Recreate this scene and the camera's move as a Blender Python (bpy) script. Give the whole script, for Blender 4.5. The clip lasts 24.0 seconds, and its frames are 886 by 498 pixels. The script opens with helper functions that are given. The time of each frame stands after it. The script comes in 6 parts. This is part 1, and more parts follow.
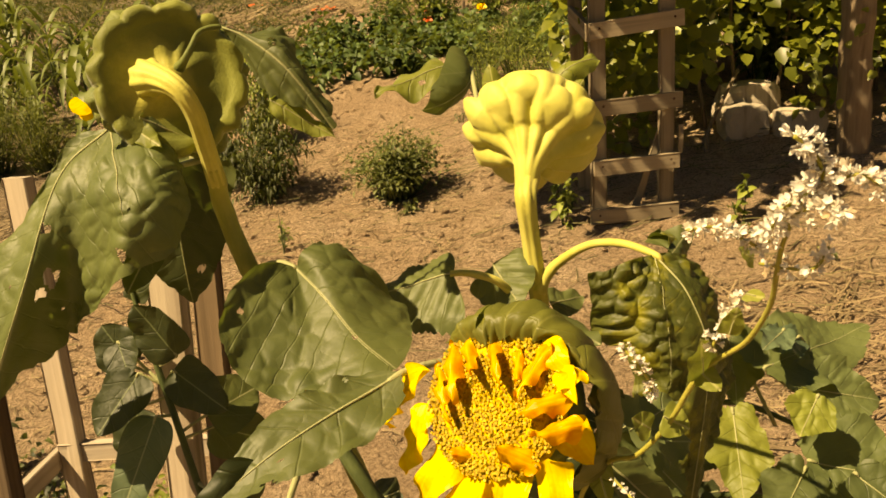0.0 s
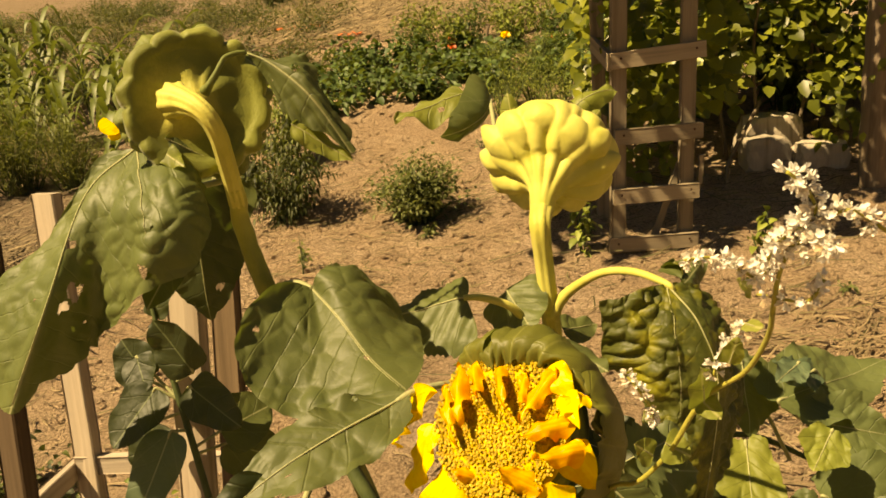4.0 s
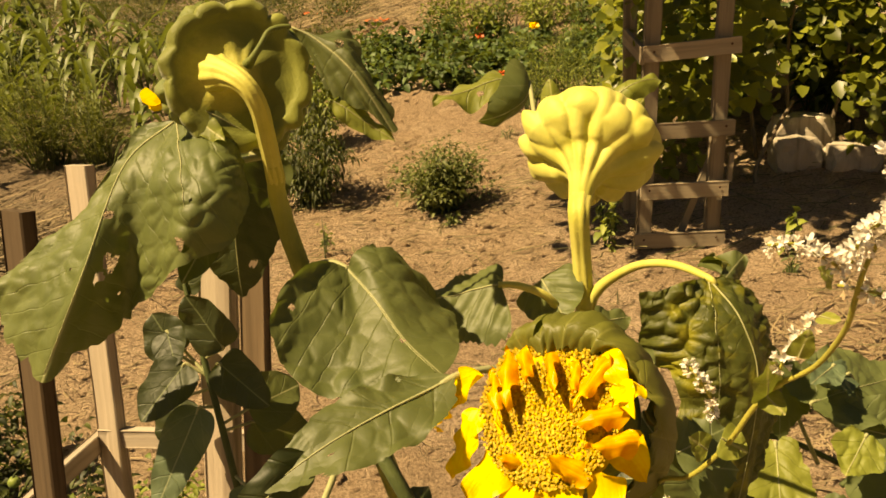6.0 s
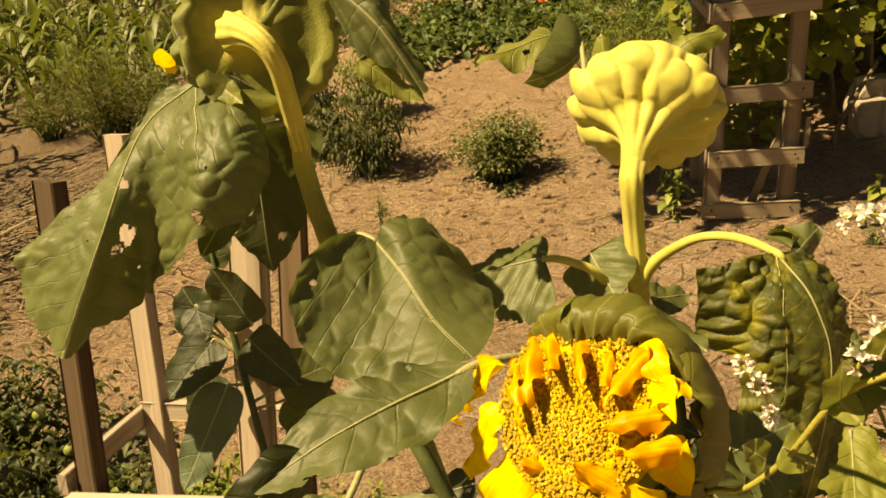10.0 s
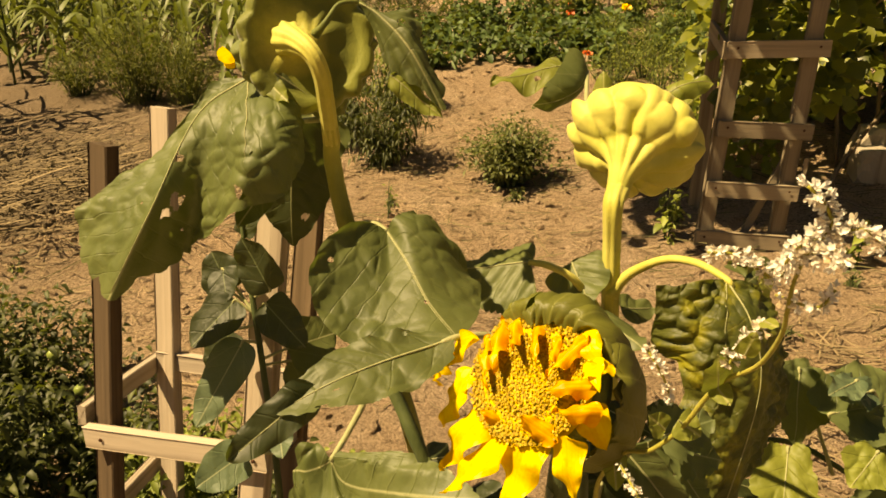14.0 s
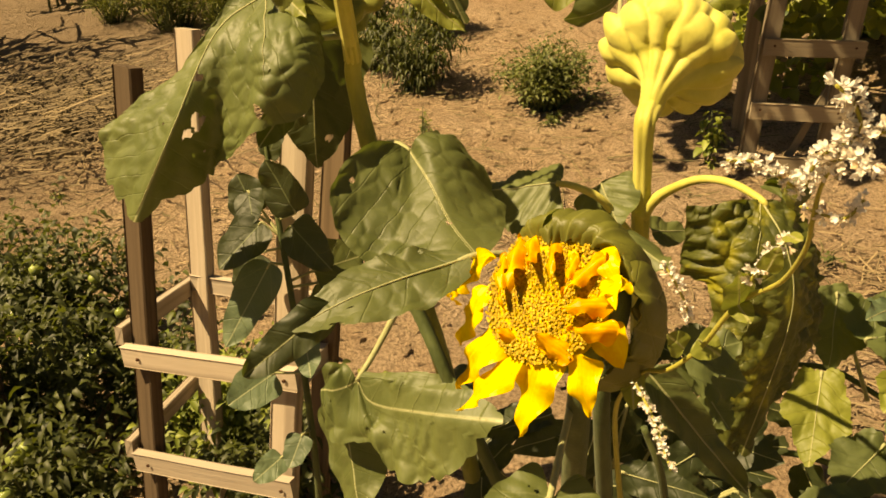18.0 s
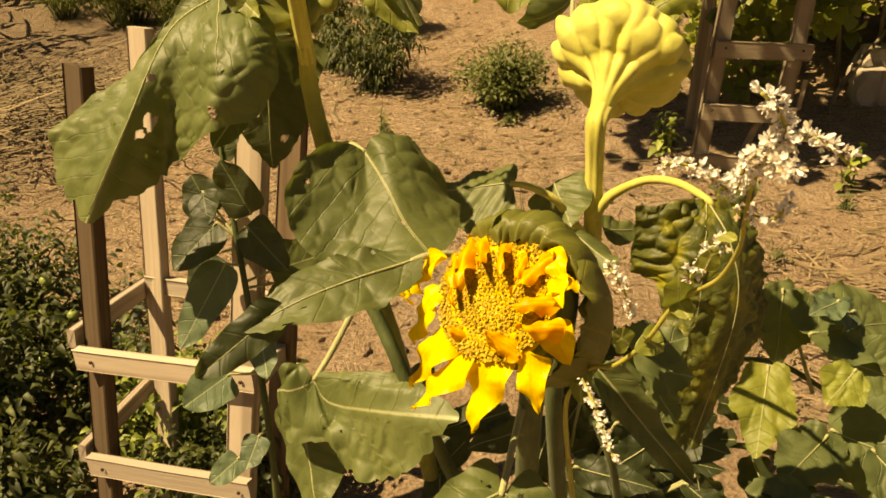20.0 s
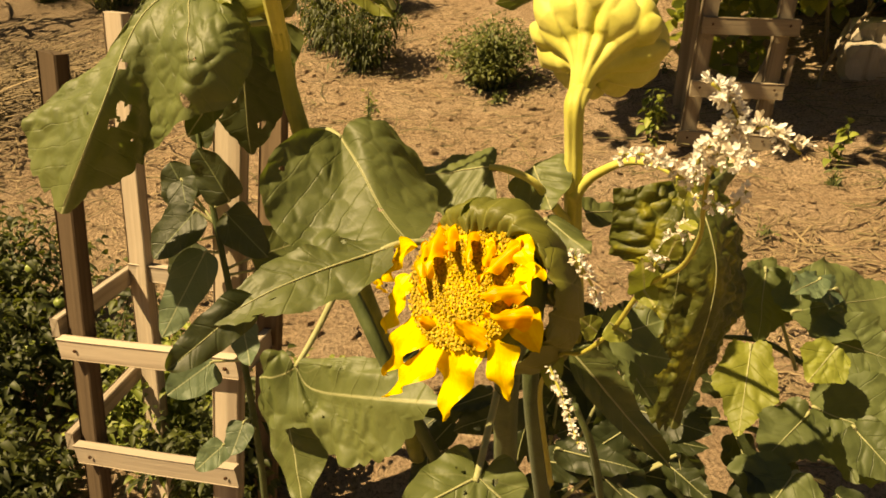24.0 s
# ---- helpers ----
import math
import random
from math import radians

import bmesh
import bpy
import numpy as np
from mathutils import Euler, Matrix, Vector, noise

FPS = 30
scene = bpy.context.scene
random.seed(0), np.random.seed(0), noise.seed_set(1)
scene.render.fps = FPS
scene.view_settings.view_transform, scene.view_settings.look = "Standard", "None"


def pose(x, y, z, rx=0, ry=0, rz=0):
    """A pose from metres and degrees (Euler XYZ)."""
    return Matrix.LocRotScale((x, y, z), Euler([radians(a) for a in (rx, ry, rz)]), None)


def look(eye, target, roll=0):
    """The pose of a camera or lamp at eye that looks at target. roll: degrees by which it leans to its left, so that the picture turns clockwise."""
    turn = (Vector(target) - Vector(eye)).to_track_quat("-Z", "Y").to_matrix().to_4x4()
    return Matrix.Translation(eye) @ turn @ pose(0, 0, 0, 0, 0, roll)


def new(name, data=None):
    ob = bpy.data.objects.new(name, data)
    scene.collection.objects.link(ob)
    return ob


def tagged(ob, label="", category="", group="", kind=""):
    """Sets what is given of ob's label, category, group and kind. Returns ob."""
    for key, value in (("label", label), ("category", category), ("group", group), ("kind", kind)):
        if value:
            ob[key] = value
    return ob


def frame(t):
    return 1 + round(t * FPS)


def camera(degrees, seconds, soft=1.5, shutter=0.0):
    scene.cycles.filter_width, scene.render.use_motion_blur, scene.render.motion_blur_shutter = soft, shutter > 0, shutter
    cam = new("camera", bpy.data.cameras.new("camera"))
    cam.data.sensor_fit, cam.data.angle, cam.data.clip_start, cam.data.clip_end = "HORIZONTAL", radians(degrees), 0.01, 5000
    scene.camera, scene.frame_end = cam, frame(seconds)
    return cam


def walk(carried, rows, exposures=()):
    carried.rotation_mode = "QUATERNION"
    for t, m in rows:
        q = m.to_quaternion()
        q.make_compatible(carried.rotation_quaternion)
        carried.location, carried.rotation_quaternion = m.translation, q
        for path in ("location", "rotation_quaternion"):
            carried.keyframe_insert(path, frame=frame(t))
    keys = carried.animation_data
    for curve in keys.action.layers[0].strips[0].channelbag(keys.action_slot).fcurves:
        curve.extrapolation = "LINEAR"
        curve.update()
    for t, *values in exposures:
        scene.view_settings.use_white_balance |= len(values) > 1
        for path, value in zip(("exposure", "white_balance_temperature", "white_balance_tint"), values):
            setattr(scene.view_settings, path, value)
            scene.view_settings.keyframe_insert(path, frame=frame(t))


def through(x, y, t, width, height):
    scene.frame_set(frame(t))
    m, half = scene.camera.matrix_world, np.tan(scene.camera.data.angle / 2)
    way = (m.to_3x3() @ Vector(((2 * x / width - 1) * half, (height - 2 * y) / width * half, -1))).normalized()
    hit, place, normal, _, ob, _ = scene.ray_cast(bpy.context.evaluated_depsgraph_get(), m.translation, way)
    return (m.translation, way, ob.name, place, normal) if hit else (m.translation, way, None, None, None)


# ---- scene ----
cam = camera(59.3, 24.0, soft=1.7)
PATH = [
    (0.0, 0.0000, 0.0000, 1.7500, 71.50, 5.50, -0.00),
    (0.5, -0.0075, 0.0064, 1.7383, 70.68, 5.14, 1.07),
    (1.0, -0.0170, 0.0109, 1.7356, 70.68, 4.65, 1.44),
    (1.5, -0.0119, 0.0073, 1.7383, 71.22, 4.62, 2.03),
    (2.0, -0.0013, -0.0033, 1.7455, 71.96, 4.61, 2.05),
    (2.5, 0.0076, -0.0078, 1.7517, 72.58, 4.51, 1.56),
    (3.0, 0.0070, -0.0133, 1.7496, 72.86, 4.45, 1.73),
    (3.5, 0.0090, -0.0191, 1.7543, 73.26, 4.78, 1.90),
    (5.5, -0.0032, -0.0028, 1.7496, 73.59, 3.24, 1.99),
    (6.0, -0.0226, -0.0040, 1.7424, 72.89, 2.90, 3.62),
    (6.5, -0.0178, 0.0025, 1.7391, 72.60, 2.85, 3.94),
    (7.0, -0.0252, 0.0051, 1.7399, 72.83, 3.38, 4.53),
    (7.5, -0.0054, 0.0156, 1.7384, 72.63, 3.12, 4.06),
    (8.0, -0.0001, 0.0186, 1.7351, 72.66, 2.66, 4.80),
    (8.5, 0.0102, 0.0340, 1.7299, 72.47, 2.67, 5.82),
    (9.0, 0.0260, 0.0425, 1.7288, 72.33, 3.61, 6.35),
    (9.5, 0.0216, 0.0553, 1.7248, 72.00, 3.38, 7.74),
    (10.0, 0.0082, 0.0806, 1.7162, 71.01, 4.29, 8.19),
    (10.5, 0.0144, 0.0908, 1.7204, 70.99, 4.07, 5.51),
    (12.5, -0.0370, -0.0072, 1.7386, 70.31, 2.97, 5.31),
    (13.0, -0.0001, -0.0309, 1.7458, 70.48, 1.06, 8.49),
    (13.5, 0.0267, -0.0603, 1.7584, 71.15, -1.72, 10.15),
    (14.0, 0.0378, -0.0731, 1.7694, 70.70, -1.80, 10.49),
    (14.5, 0.0451, -0.0792, 1.7721, 68.20, -1.90, 16.67),
    (15.0, 0.0399, -0.0846, 1.7707, 70.56, -2.12, 17.10),
    (15.5, 0.0514, -0.0998, 1.7707, 72.84, -0.51, 16.04),
    (16.0, 0.0477, -0.0829, 1.7620, 69.03, -0.72, 15.72),
    (16.5, 0.0495, -0.0774, 1.7561, 66.77, -1.32, 14.60),
    (17.0, 0.0512, -0.0626, 1.7548, 65.88, -0.47, 14.48),
    (17.5, 0.0539, -0.0533, 1.7540, 65.37, -0.74, 13.93),
    (18.0, 0.0573, -0.0559, 1.7532, 65.37, -0.65, 13.10),
    (18.5, 0.0676, -0.0631, 1.7528, 65.26, -1.06, 12.14),
    (20.5, 0.0680, -0.0642, 1.7631, 65.36, -1.50, 10.17),
    (21.0, 0.0737, -0.0606, 1.7678, 65.31, -1.17, 10.07),
    (21.5, 0.0790, -0.0605, 1.7741, 66.13, -1.51, 9.15),
    (22.0, 0.0889, -0.0664, 1.7719, 65.68, -1.31, 9.40),
    (22.5, 0.0957, -0.0664, 1.7718, 65.39, -1.84, 9.45),
    (23.0, 0.0934, -0.0606, 1.7690, 64.80, -1.42, 9.80),
    (23.5, 0.0906, -0.0560, 1.7707, 64.11, -0.97, 9.72),
    (24.0, 0.0896, -0.0547, 1.7675, 63.82, -1.01, 9.62),
]

walk(cam, [(t, pose(x, y, z, rx, ry, rz)) for t, x, y, z, rx, ry, rz in PATH],
     exposures=[(0, 1.0, 10600, 15), (24, 1.0, 10600, 15)])

# ---- light ----
SUN = Vector((-0.585, -0.30, 0.91)).normalized()      # the way to the sun
world = bpy.data.worlds.new("sky")
scene.world = world
world.use_nodes = True
sky = world.node_tree.nodes.new("ShaderNodeTexSky")
sky.sky_type, sky.sun_disc = "NISHITA", False
sky.sun_elevation = math.asin(SUN.z)
sky.sun_rotation = math.atan2(SUN.x, SUN.y)
world.node_tree.links.new(sky.outputs[0], world.node_tree.nodes["Background"].inputs[0])
world.node_tree.nodes["Background"].inputs[1].default_value = 0.0175
sun_data = bpy.data.lights.new("sun", "SUN")
sun_data.energy, sun_data.angle, sun_data.color = 4.8, radians(0.6), (1.0, 0.905, 0.66)
sun = new("sun", sun_data)
sun.matrix_world = look(SUN * 30, (0, 0, 0))


# ---- materials ----
def mat(name, rough=0.7, spec=0.4):
    m = bpy.data.materials.new(name)
    m.use_nodes = True
    b = m.node_tree.nodes["Principled BSDF"]
    b.inputs["Roughness"].default_value = rough
    b.inputs["Specular IOR Level"].default_value = spec
    return m, m.node_tree, b


def node(nt, kind, **values):
    n = nt.nodes.new("ShaderNode" + kind)
    for key, v in values.items():
        n.inputs[key.replace("_", " ")].default_value = v
    return n


def link(nt, a, b):
    nt.links.new(a, b)


def coords(nt, kind="Object", scale=(1, 1, 1)):
    c = nt.nodes.new("ShaderNodeTexCoord")
    m = nt.nodes.new("ShaderNodeMapping")
    m.inputs["Scale"].default_value = scale
    link(nt, c.outputs[kind], m.inputs["Vector"])
    return m.outputs[0]


def noisy(nt, co, scale, detail=4, rough=0.6):
    n = node(nt, "TexNoise", Scale=scale, Detail=detail, Roughness=rough)
    link(nt, co, n.inputs["Vector"])
    return n.outputs["Fac"]


def ramp(nt, fac, *stops):
    r = nt.nodes.new("ShaderNodeValToRGB")
    e = r.color_ramp.elements
    while len(e) < len(stops):
        e.new(0.5)
    for el, (p, c) in zip(e, stops):
        el.position, el.color = p, (*c, 1)
    link(nt, fac, r.inputs[0])
    return r.outputs[0]


def mixed(nt, fac, a, b, mode="MIX"):
    m = nt.nodes.new("ShaderNodeMix")
    m.data_type, m.blend_type = "RGBA", mode
    for sock, v in ((m.inputs["Factor"], fac), (m.inputs[6], a), (m.inputs[7], b)):
        if hasattr(v, "is_linked"):
            link(nt, v, sock)
        else:
            sock.default_value = v if isinstance(v, float) else (*v, 1)
    return m.outputs[2]


def maths(nt, op, a, b=0.0, c=0.0):
    m = nt.nodes.new("ShaderNodeMath")
    m.operation = op
    for sock, v in zip(m.inputs, (a, b, c)):
        if hasattr(v, "is_linked"):
            link(nt, v, sock)
        else:
            sock.default_value = v
    return m.outputs[0]


def bump(nt, b, height, strength, dist):
    n = node(nt, "Bump", Strength=strength, Distance=dist)
    link(nt, height, n.inputs["Height"])
    link(nt, n.outputs[0], b.inputs["Normal"])


def see_through(m, nt, b, colour, amount):
    """Light that comes through a thin leaf or petal."""
    tr = nt.nodes.new("ShaderNodeBsdfTranslucent")
    if hasattr(colour, "is_linked"):
        link(nt, colour, tr.inputs[0])
    else:
        tr.inputs[0].default_value = (*colour, 1)
    mx = nt.nodes.new("ShaderNodeMixShader")
    mx.inputs[0].default_value = amount
    link(nt, b.outputs[0], mx.inputs[1])
    link(nt, tr.outputs[0], mx.inputs[2])
    link(nt, mx.outputs[0], nt.nodes["Material Output"].inputs[0])


def leaf_material(name, dark, light, vein, spacing=0.04, rough=0.54, through=0.20, mottled=None, quilt=0.5, fine=0.25, puff=0.22):
    """Blade with pinnate veins that run by its UV map (metres along and across the midrib)."""
    m, nt, b = mat(name, rough, 0.45)
    uv = nt.nodes.new("ShaderNodeUVMap")
    sep = nt.nodes.new("ShaderNodeSeparateXYZ")
    link(nt, uv.outputs[0], sep.inputs[0])
    v = maths(nt, "ABSOLUTE", sep.outputs[1])
    wob = noisy(nt, coords(nt), 14, 2)
    along = maths(nt, "ADD", maths(nt, "SUBTRACT", sep.outputs[0], maths(nt, "MULTIPLY", v, 0.72)), maths(nt, "MULTIPLY", wob, 0.03))
    ph = maths(nt, "PINGPONG", maths(nt, "DIVIDE", along, spacing), 0.5)
    side = maths(nt, "SMOOTH_MIN", maths(nt, "MULTIPLY", ph, spacing / 0.0016), 1.0, 0.3)
    midr = maths(nt, "MINIMUM", maths(nt, "DIVIDE", v, 0.0016), 1.0)
    big = noisy(nt, coords(nt), 5, 2)
    grain = noisy(nt, coords(nt), 160, 3)
    col = ramp(nt, big, (0.25, dark), (0.75, light))
    if mottled:
        spots = ramp(nt, noisy(nt, coords(nt), 22, 4, 0.6), (0.50, (0, 0, 0)), (0.68, (1, 1, 1)))
        col = mixed(nt, maths(nt, "MULTIPLY", spots, 0.7), col, mottled)
    col = mixed(nt, maths(nt, "MULTIPLY", grain, 0.35), col, tuple(c * 0.55 for c in dark))
    net = noisy(nt, coords(nt), 70, 5, 0.6)
    # the net of small veins, with the blade puffed up between them
    cell = nt.nodes.new("ShaderNodeTexVoronoi")
    cell.feature = "DISTANCE_TO_EDGE"
    cell.inputs["Scale"].default_value = 1.3 / spacing
    warp = nt.nodes.new("ShaderNodeTexNoise")
    warp.inputs["Scale"].default_value = 30
    link(nt, coords(nt), warp.inputs["Vector"])
    bent = nt.nodes.new("ShaderNodeVectorMath")
    bent.operation = "MULTIPLY_ADD"
    bent.inputs[1].default_value = (0.02, 0.02, 0.02)
    link(nt, warp.outputs["Color"], bent.inputs[0])
    link(nt, uv.outputs[0], bent.inputs[2])
    link(nt, bent.outputs[0], cell.inputs["Vector"])
    pillow = maths(nt, "POWER", maths(nt, "MINIMUM", maths(nt, "MULTIPLY", cell.outputs["Distance"], 2.6), 1.0), 0.6)
    col = mixed(nt, maths(nt, "MULTIPLY", maths(nt, "SUBTRACT", 1.0, pillow), 0.10), col, tuple(0.35 * a + 0.65 * c for a, c in zip(vein, light)))
    fleck = ramp(nt, noisy(nt, coords(nt), 48, 2, 0.5), (0.79, (0, 0, 0)), (0.81, (1, 1, 1)))
    col = mixed(nt, maths(nt, "MULTIPLY", fleck, 0.4), col, (0.34, 0.34, 0.2))
    col = mixed(nt, maths(nt, "MULTIPLY", maths(nt, "SUBTRACT", 1.0, side), 0.06), col, tuple(0.5 * (a + c) for a, c in zip(vein, light)))
    # the two strong veins that leave the base at an angle
    u = sep.outputs[0]
    line = maths(nt, "MULTIPLY", u, maths(nt, "MULTIPLY_ADD", u, -1.6, 0.66))
    lat = maths(nt, "MINIMUM", maths(nt, "DIVIDE", maths(nt, "ABSOLUTE", maths(nt, "SUBTRACT", v, line)), 0.0017), 1.0)
    lat = maths(nt, "MAXIMUM", lat, maths(nt, "MINIMUM", maths(nt, "MULTIPLY", u, 5.0), 1.0))
    col = mixed(nt, maths(nt, "MULTIPLY", maths(nt, "SUBTRACT", 1.0, lat), 0.12), col, vein)
    col = mixed(nt, maths(nt, "MULTIPLY", maths(nt, "SUBTRACT", 1.0, midr), 0.9), col, vein)
    info = nt.nodes.new("ShaderNodeObjectInfo")
    hs = nt.nodes.new("ShaderNodeHueSaturation")
    link(nt, maths(nt, "MULTIPLY_ADD", info.outputs["Random"], 0.3, 0.85), hs.inputs["Value"])
    link(nt, col, hs.inputs["Color"])
    col = hs.outputs[0]
    link(nt, col, b.inputs["Base Color"])
    h = maths(nt, "ADD", maths(nt, "MULTIPLY", side, quilt), maths(nt, "ADD", maths(nt, "MULTIPLY", net, fine), maths(nt, "MULTIPLY", big, 0.8)))
    h = maths(nt, "ADD", h, maths(nt, "MULTIPLY", pillow, puff))
    bump(nt, b, h, 0.6, 0.0042)
    see_through(m, nt, b, mixed(nt, 0.5, col, (0.32, 0.42, 0.05)), through)
    return m


def plain_leaf(name, dark, light, rough=0.55, through=0.25):
    """For small leaves in a crown; each leaf has a shade of its own."""
    m, nt, b = mat(name, rough, 0.4)
    geo = nt.nodes.new("ShaderNodeNewGeometry")
    col = ramp(nt, geo.outputs["Random Per Island"], (0.0, dark), (0.75, light), (1.0, tuple(min(1, c * 1.5) for c in light)))
    col = mixed(nt, maths(nt, "MULTIPLY", noisy(nt, coords(nt), 60, 3), 0.45), col, dark)
    link(nt, col, b.inputs["Base Color"])
    see_through(m, nt, b, mixed(nt, 0.5, col, (0.3, 0.36, 0.04)), through)
    return m


def wood_material(name, dark, light, grey, sawn=True):
    """Grain runs along the board (by its UV map, in metres) or up a round post."""
    m, nt, b = mat(name, 0.85, 0.2)
    kind = "UV" if sawn else "Object"
    info = nt.nodes.new("ShaderNodeObjectInfo")
    far = maths(nt, "MULTIPLY", info.outputs["Random"], 20.0)

    def grain(scale, detail, rough):
        n = node(nt, "TexNoise", Scale=scale[0], Detail=detail, Roughness=rough)
        n.noise_dimensions = "4D"
        link(nt, far, n.inputs["W"])
        link(nt, coords(nt, kind, scale[1]), n.inputs["Vector"])
        return n.outputs["Fac"]

    g = grain((95, (0.05, 1, 1) if sawn else (1, 1, 0.07)), 6, 0.7)
    big = grain((8, (0.3, 1, 1) if sawn else (1, 1, 0.25)), 4, 0.6)
    col = mixed(nt, big, ramp(nt, g, (0.3, dark), (0.7, light)), grey)
    knots = nt.nodes.new("ShaderNodeTexVoronoi")
    knots.inputs["Scale"].default_value = 6
    link(nt, coords(nt, kind, (0.8, 1, 1)), knots.inputs["Vector"])
    k = ramp(nt, knots.outputs["Distance"], (0.05, (1, 1, 1)), (0.1, (0, 0, 0)))
    col = mixed(nt, maths(nt, "MULTIPLY", k, 0.7), col, (0.08, 0.045, 0.02))
    streak = grain((30, (0.02, 1, 1) if sawn else (1, 1, 0.03)), 3, 0.5)
    col = mixed(nt, maths(nt, "MULTIPLY", ramp(nt, streak, (0.52, (0, 0, 0)), (0.66, (1, 1, 1))), 0.55), col, tuple(c * 0.5 for c in dark))
    hs = nt.nodes.new("ShaderNodeHueSaturation")
    link(nt, maths(nt, "MULTIPLY_ADD", info.outputs["Random"], 0.35, 0.8), hs.inputs["Value"])
    link(nt, col, hs.inputs["Color"])
    link(nt, hs.outputs[0], b.inputs["Base Color"])
    bump(nt, b, g, 0.5, 0.003)
    return m


def stem_material(name, low, high, streak=0.5, rough=0.6, grain=0.002, young=None):
    m, nt, b = mat(name, rough, 0.35)
    big = noisy(nt, coords(nt), 16, 4)
    fine = noisy(nt, coords(nt, "Object", (1, 1, 0.12)), 220, 3)
    col = ramp(nt, big, (0.3, low), (0.7, high))
    col = mixed(nt, maths(nt, "MULTIPLY", fine, streak), col, tuple(c * 0.5 for c in low))
    if young:                                   # paler towards the top: (height above the foot, colour)
        high_up = nt.nodes.new("ShaderNodeSeparateXYZ")
        link(nt, coords(nt), high_up.inputs[0])
        col = mixed(nt, ramp(nt, maths(nt, "SUBTRACT", high_up.outputs[2], young[0]), (0.0, (0, 0, 0)), (0.16, (1, 1, 1))), col, young[1])
    link(nt, col, b.inputs["Base Color"])
    bump(nt, b, maths(nt, "ADD", fine, noisy(nt, coords(nt), 400, 2)), 0.5, grain)
    b.inputs["Sheen Weight"].default_value = 0.06
    return m


def soil_material():
    m, nt, b = mat("soil", 0.95, 0.1)
    co = coords(nt)
    big = noisy(nt, co, 0.9, 5, 0.6)
    mid = noisy(nt, co, 14, 7, 0.75)
    fine = noisy(nt, co, 85, 6, 0.8)
    col = ramp(nt, big, (0.3, (0.37, 0.25, 0.155)), (0.65, (0.54, 0.375, 0.24)))
    col = mixed(nt, mid, col, (0.73, 0.53, 0.36))
    dust = ramp(nt, noisy(nt, co, 2.7, 6, 0.65), (0.46, (0, 0, 0)), (0.66, (1, 1, 1)))
    col = mixed(nt, maths(nt, "MULTIPLY", dust, 0.5), col, (0.80, 0.61, 0.44))
    col = mixed(nt, maths(nt, "MULTIPLY", ramp(nt, fine, (0.38, (1, 1, 1)), (0.56, (0, 0, 0))), 0.75), col, (0.13, 0.075, 0.04))
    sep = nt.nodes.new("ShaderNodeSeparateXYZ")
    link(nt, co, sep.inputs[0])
    # greyer and darker towards low x, with an uneven edge
    left_tone = ramp(nt, maths(nt, "MULTIPLY_ADD", maths(nt, "ADD", sep.outputs[0], maths(nt, "MULTIPLY", big, 1.6)), 0.25, 1.0), (0.44, (1, 1, 1)), (0.72, (0, 0, 0)))
    col = mixed(nt, maths(nt, "MULTIPLY", left_tone, 0.72), col, (0.21, 0.158, 0.108))
    peb = nt.nodes.new("ShaderNodeTexVoronoi")
    peb.inputs["Scale"].default_value = 45
    link(nt, co, peb.inputs["Vector"])
    p = ramp(nt, peb.outputs["Distance"], (0.12, (1, 1, 1)), (0.2, (0, 0, 0)))
    col = mixed(nt, maths(nt, "MULTIPLY", p, 0.3), col, (0.56, 0.44, 0.31))
    link(nt, col, b.inputs["Base Color"])
    bump(nt, b, maths(nt, "ADD", maths(nt, "MULTIPLY", mid, 2.0), maths(nt, "ADD", fine, maths(nt, "MULTIPLY", p, 0.5))), 1.0, 0.035)
    return m


SOIL = soil_material()
LEAF = leaf_material("sunflower_leaf", (0.068, 0.091, 0.026), (0.128, 0.149, 0.046), (0.42, 0.42, 0.22), quilt=0.25)
LEAF_YELLOWED = leaf_material("yellowing_leaf", (0.040, 0.052, 0.008), (0.115, 0.125, 0.018), (0.40, 0.40, 0.18), 0.03, mottled=(0.38, 0.35, 0.03), quilt=0.2, puff=0.45)
LEAF_PALE = leaf_material("pale_leaf", (0.07, 0.11, 0.06), (0.13, 0.18, 0.10), (0.36, 0.38, 0.22), 0.03, quilt=0.3)
# darker copy of the leaf green, with shade put into its colour
LEAF_SHADED = leaf_material("shaded_leaf", (0.018, 0.026, 0.008), (0.040, 0.052, 0.016), (0.16, 0.19, 0.09), 0.03, quilt=0.3)
NECK_SPOT = (-0.384, -0.255, 1.480)      # the neck of the nodding head, from the foot of its plant
HEAD_GREEN_YELLOW, _nt, _b = mat("head_green_to_yellow", 0.6, 0.35)
_d = _nt.nodes.new("ShaderNodeVectorMath")
_d.operation = "DISTANCE"
_d.inputs[1].default_value = NECK_SPOT
link(_nt, coords(_nt), _d.inputs[0])
_k = maths(_nt, "ADD", maths(_nt, "MULTIPLY", _d.outputs["Value"], 10.0), maths(_nt, "MULTIPLY_ADD", noisy(_nt, coords(_nt), 45, 4), 0.26, -0.13))
_c = ramp(_nt, _k, (0.0, (0.60, 0.56, 0.14)), (0.30, (0.50, 0.46, 0.09)), (0.62, (0.15, 0.165, 0.024)), (0.86, (0.13, 0.145, 0.02)), (1.0, (0.22, 0.235, 0.04)))
link(_nt, mixed(_nt, maths(_nt, "MULTIPLY", noisy(_nt, coords(_nt), 220, 3), 0.3), _c, (0.08, 0.10, 0.02)), _b.inputs["Base Color"])
bump(_nt, _b, noisy(_nt, coords(_nt), 300, 3), 0.4, 0.002)
_b.inputs["Sheen Weight"].default_value = 0.2
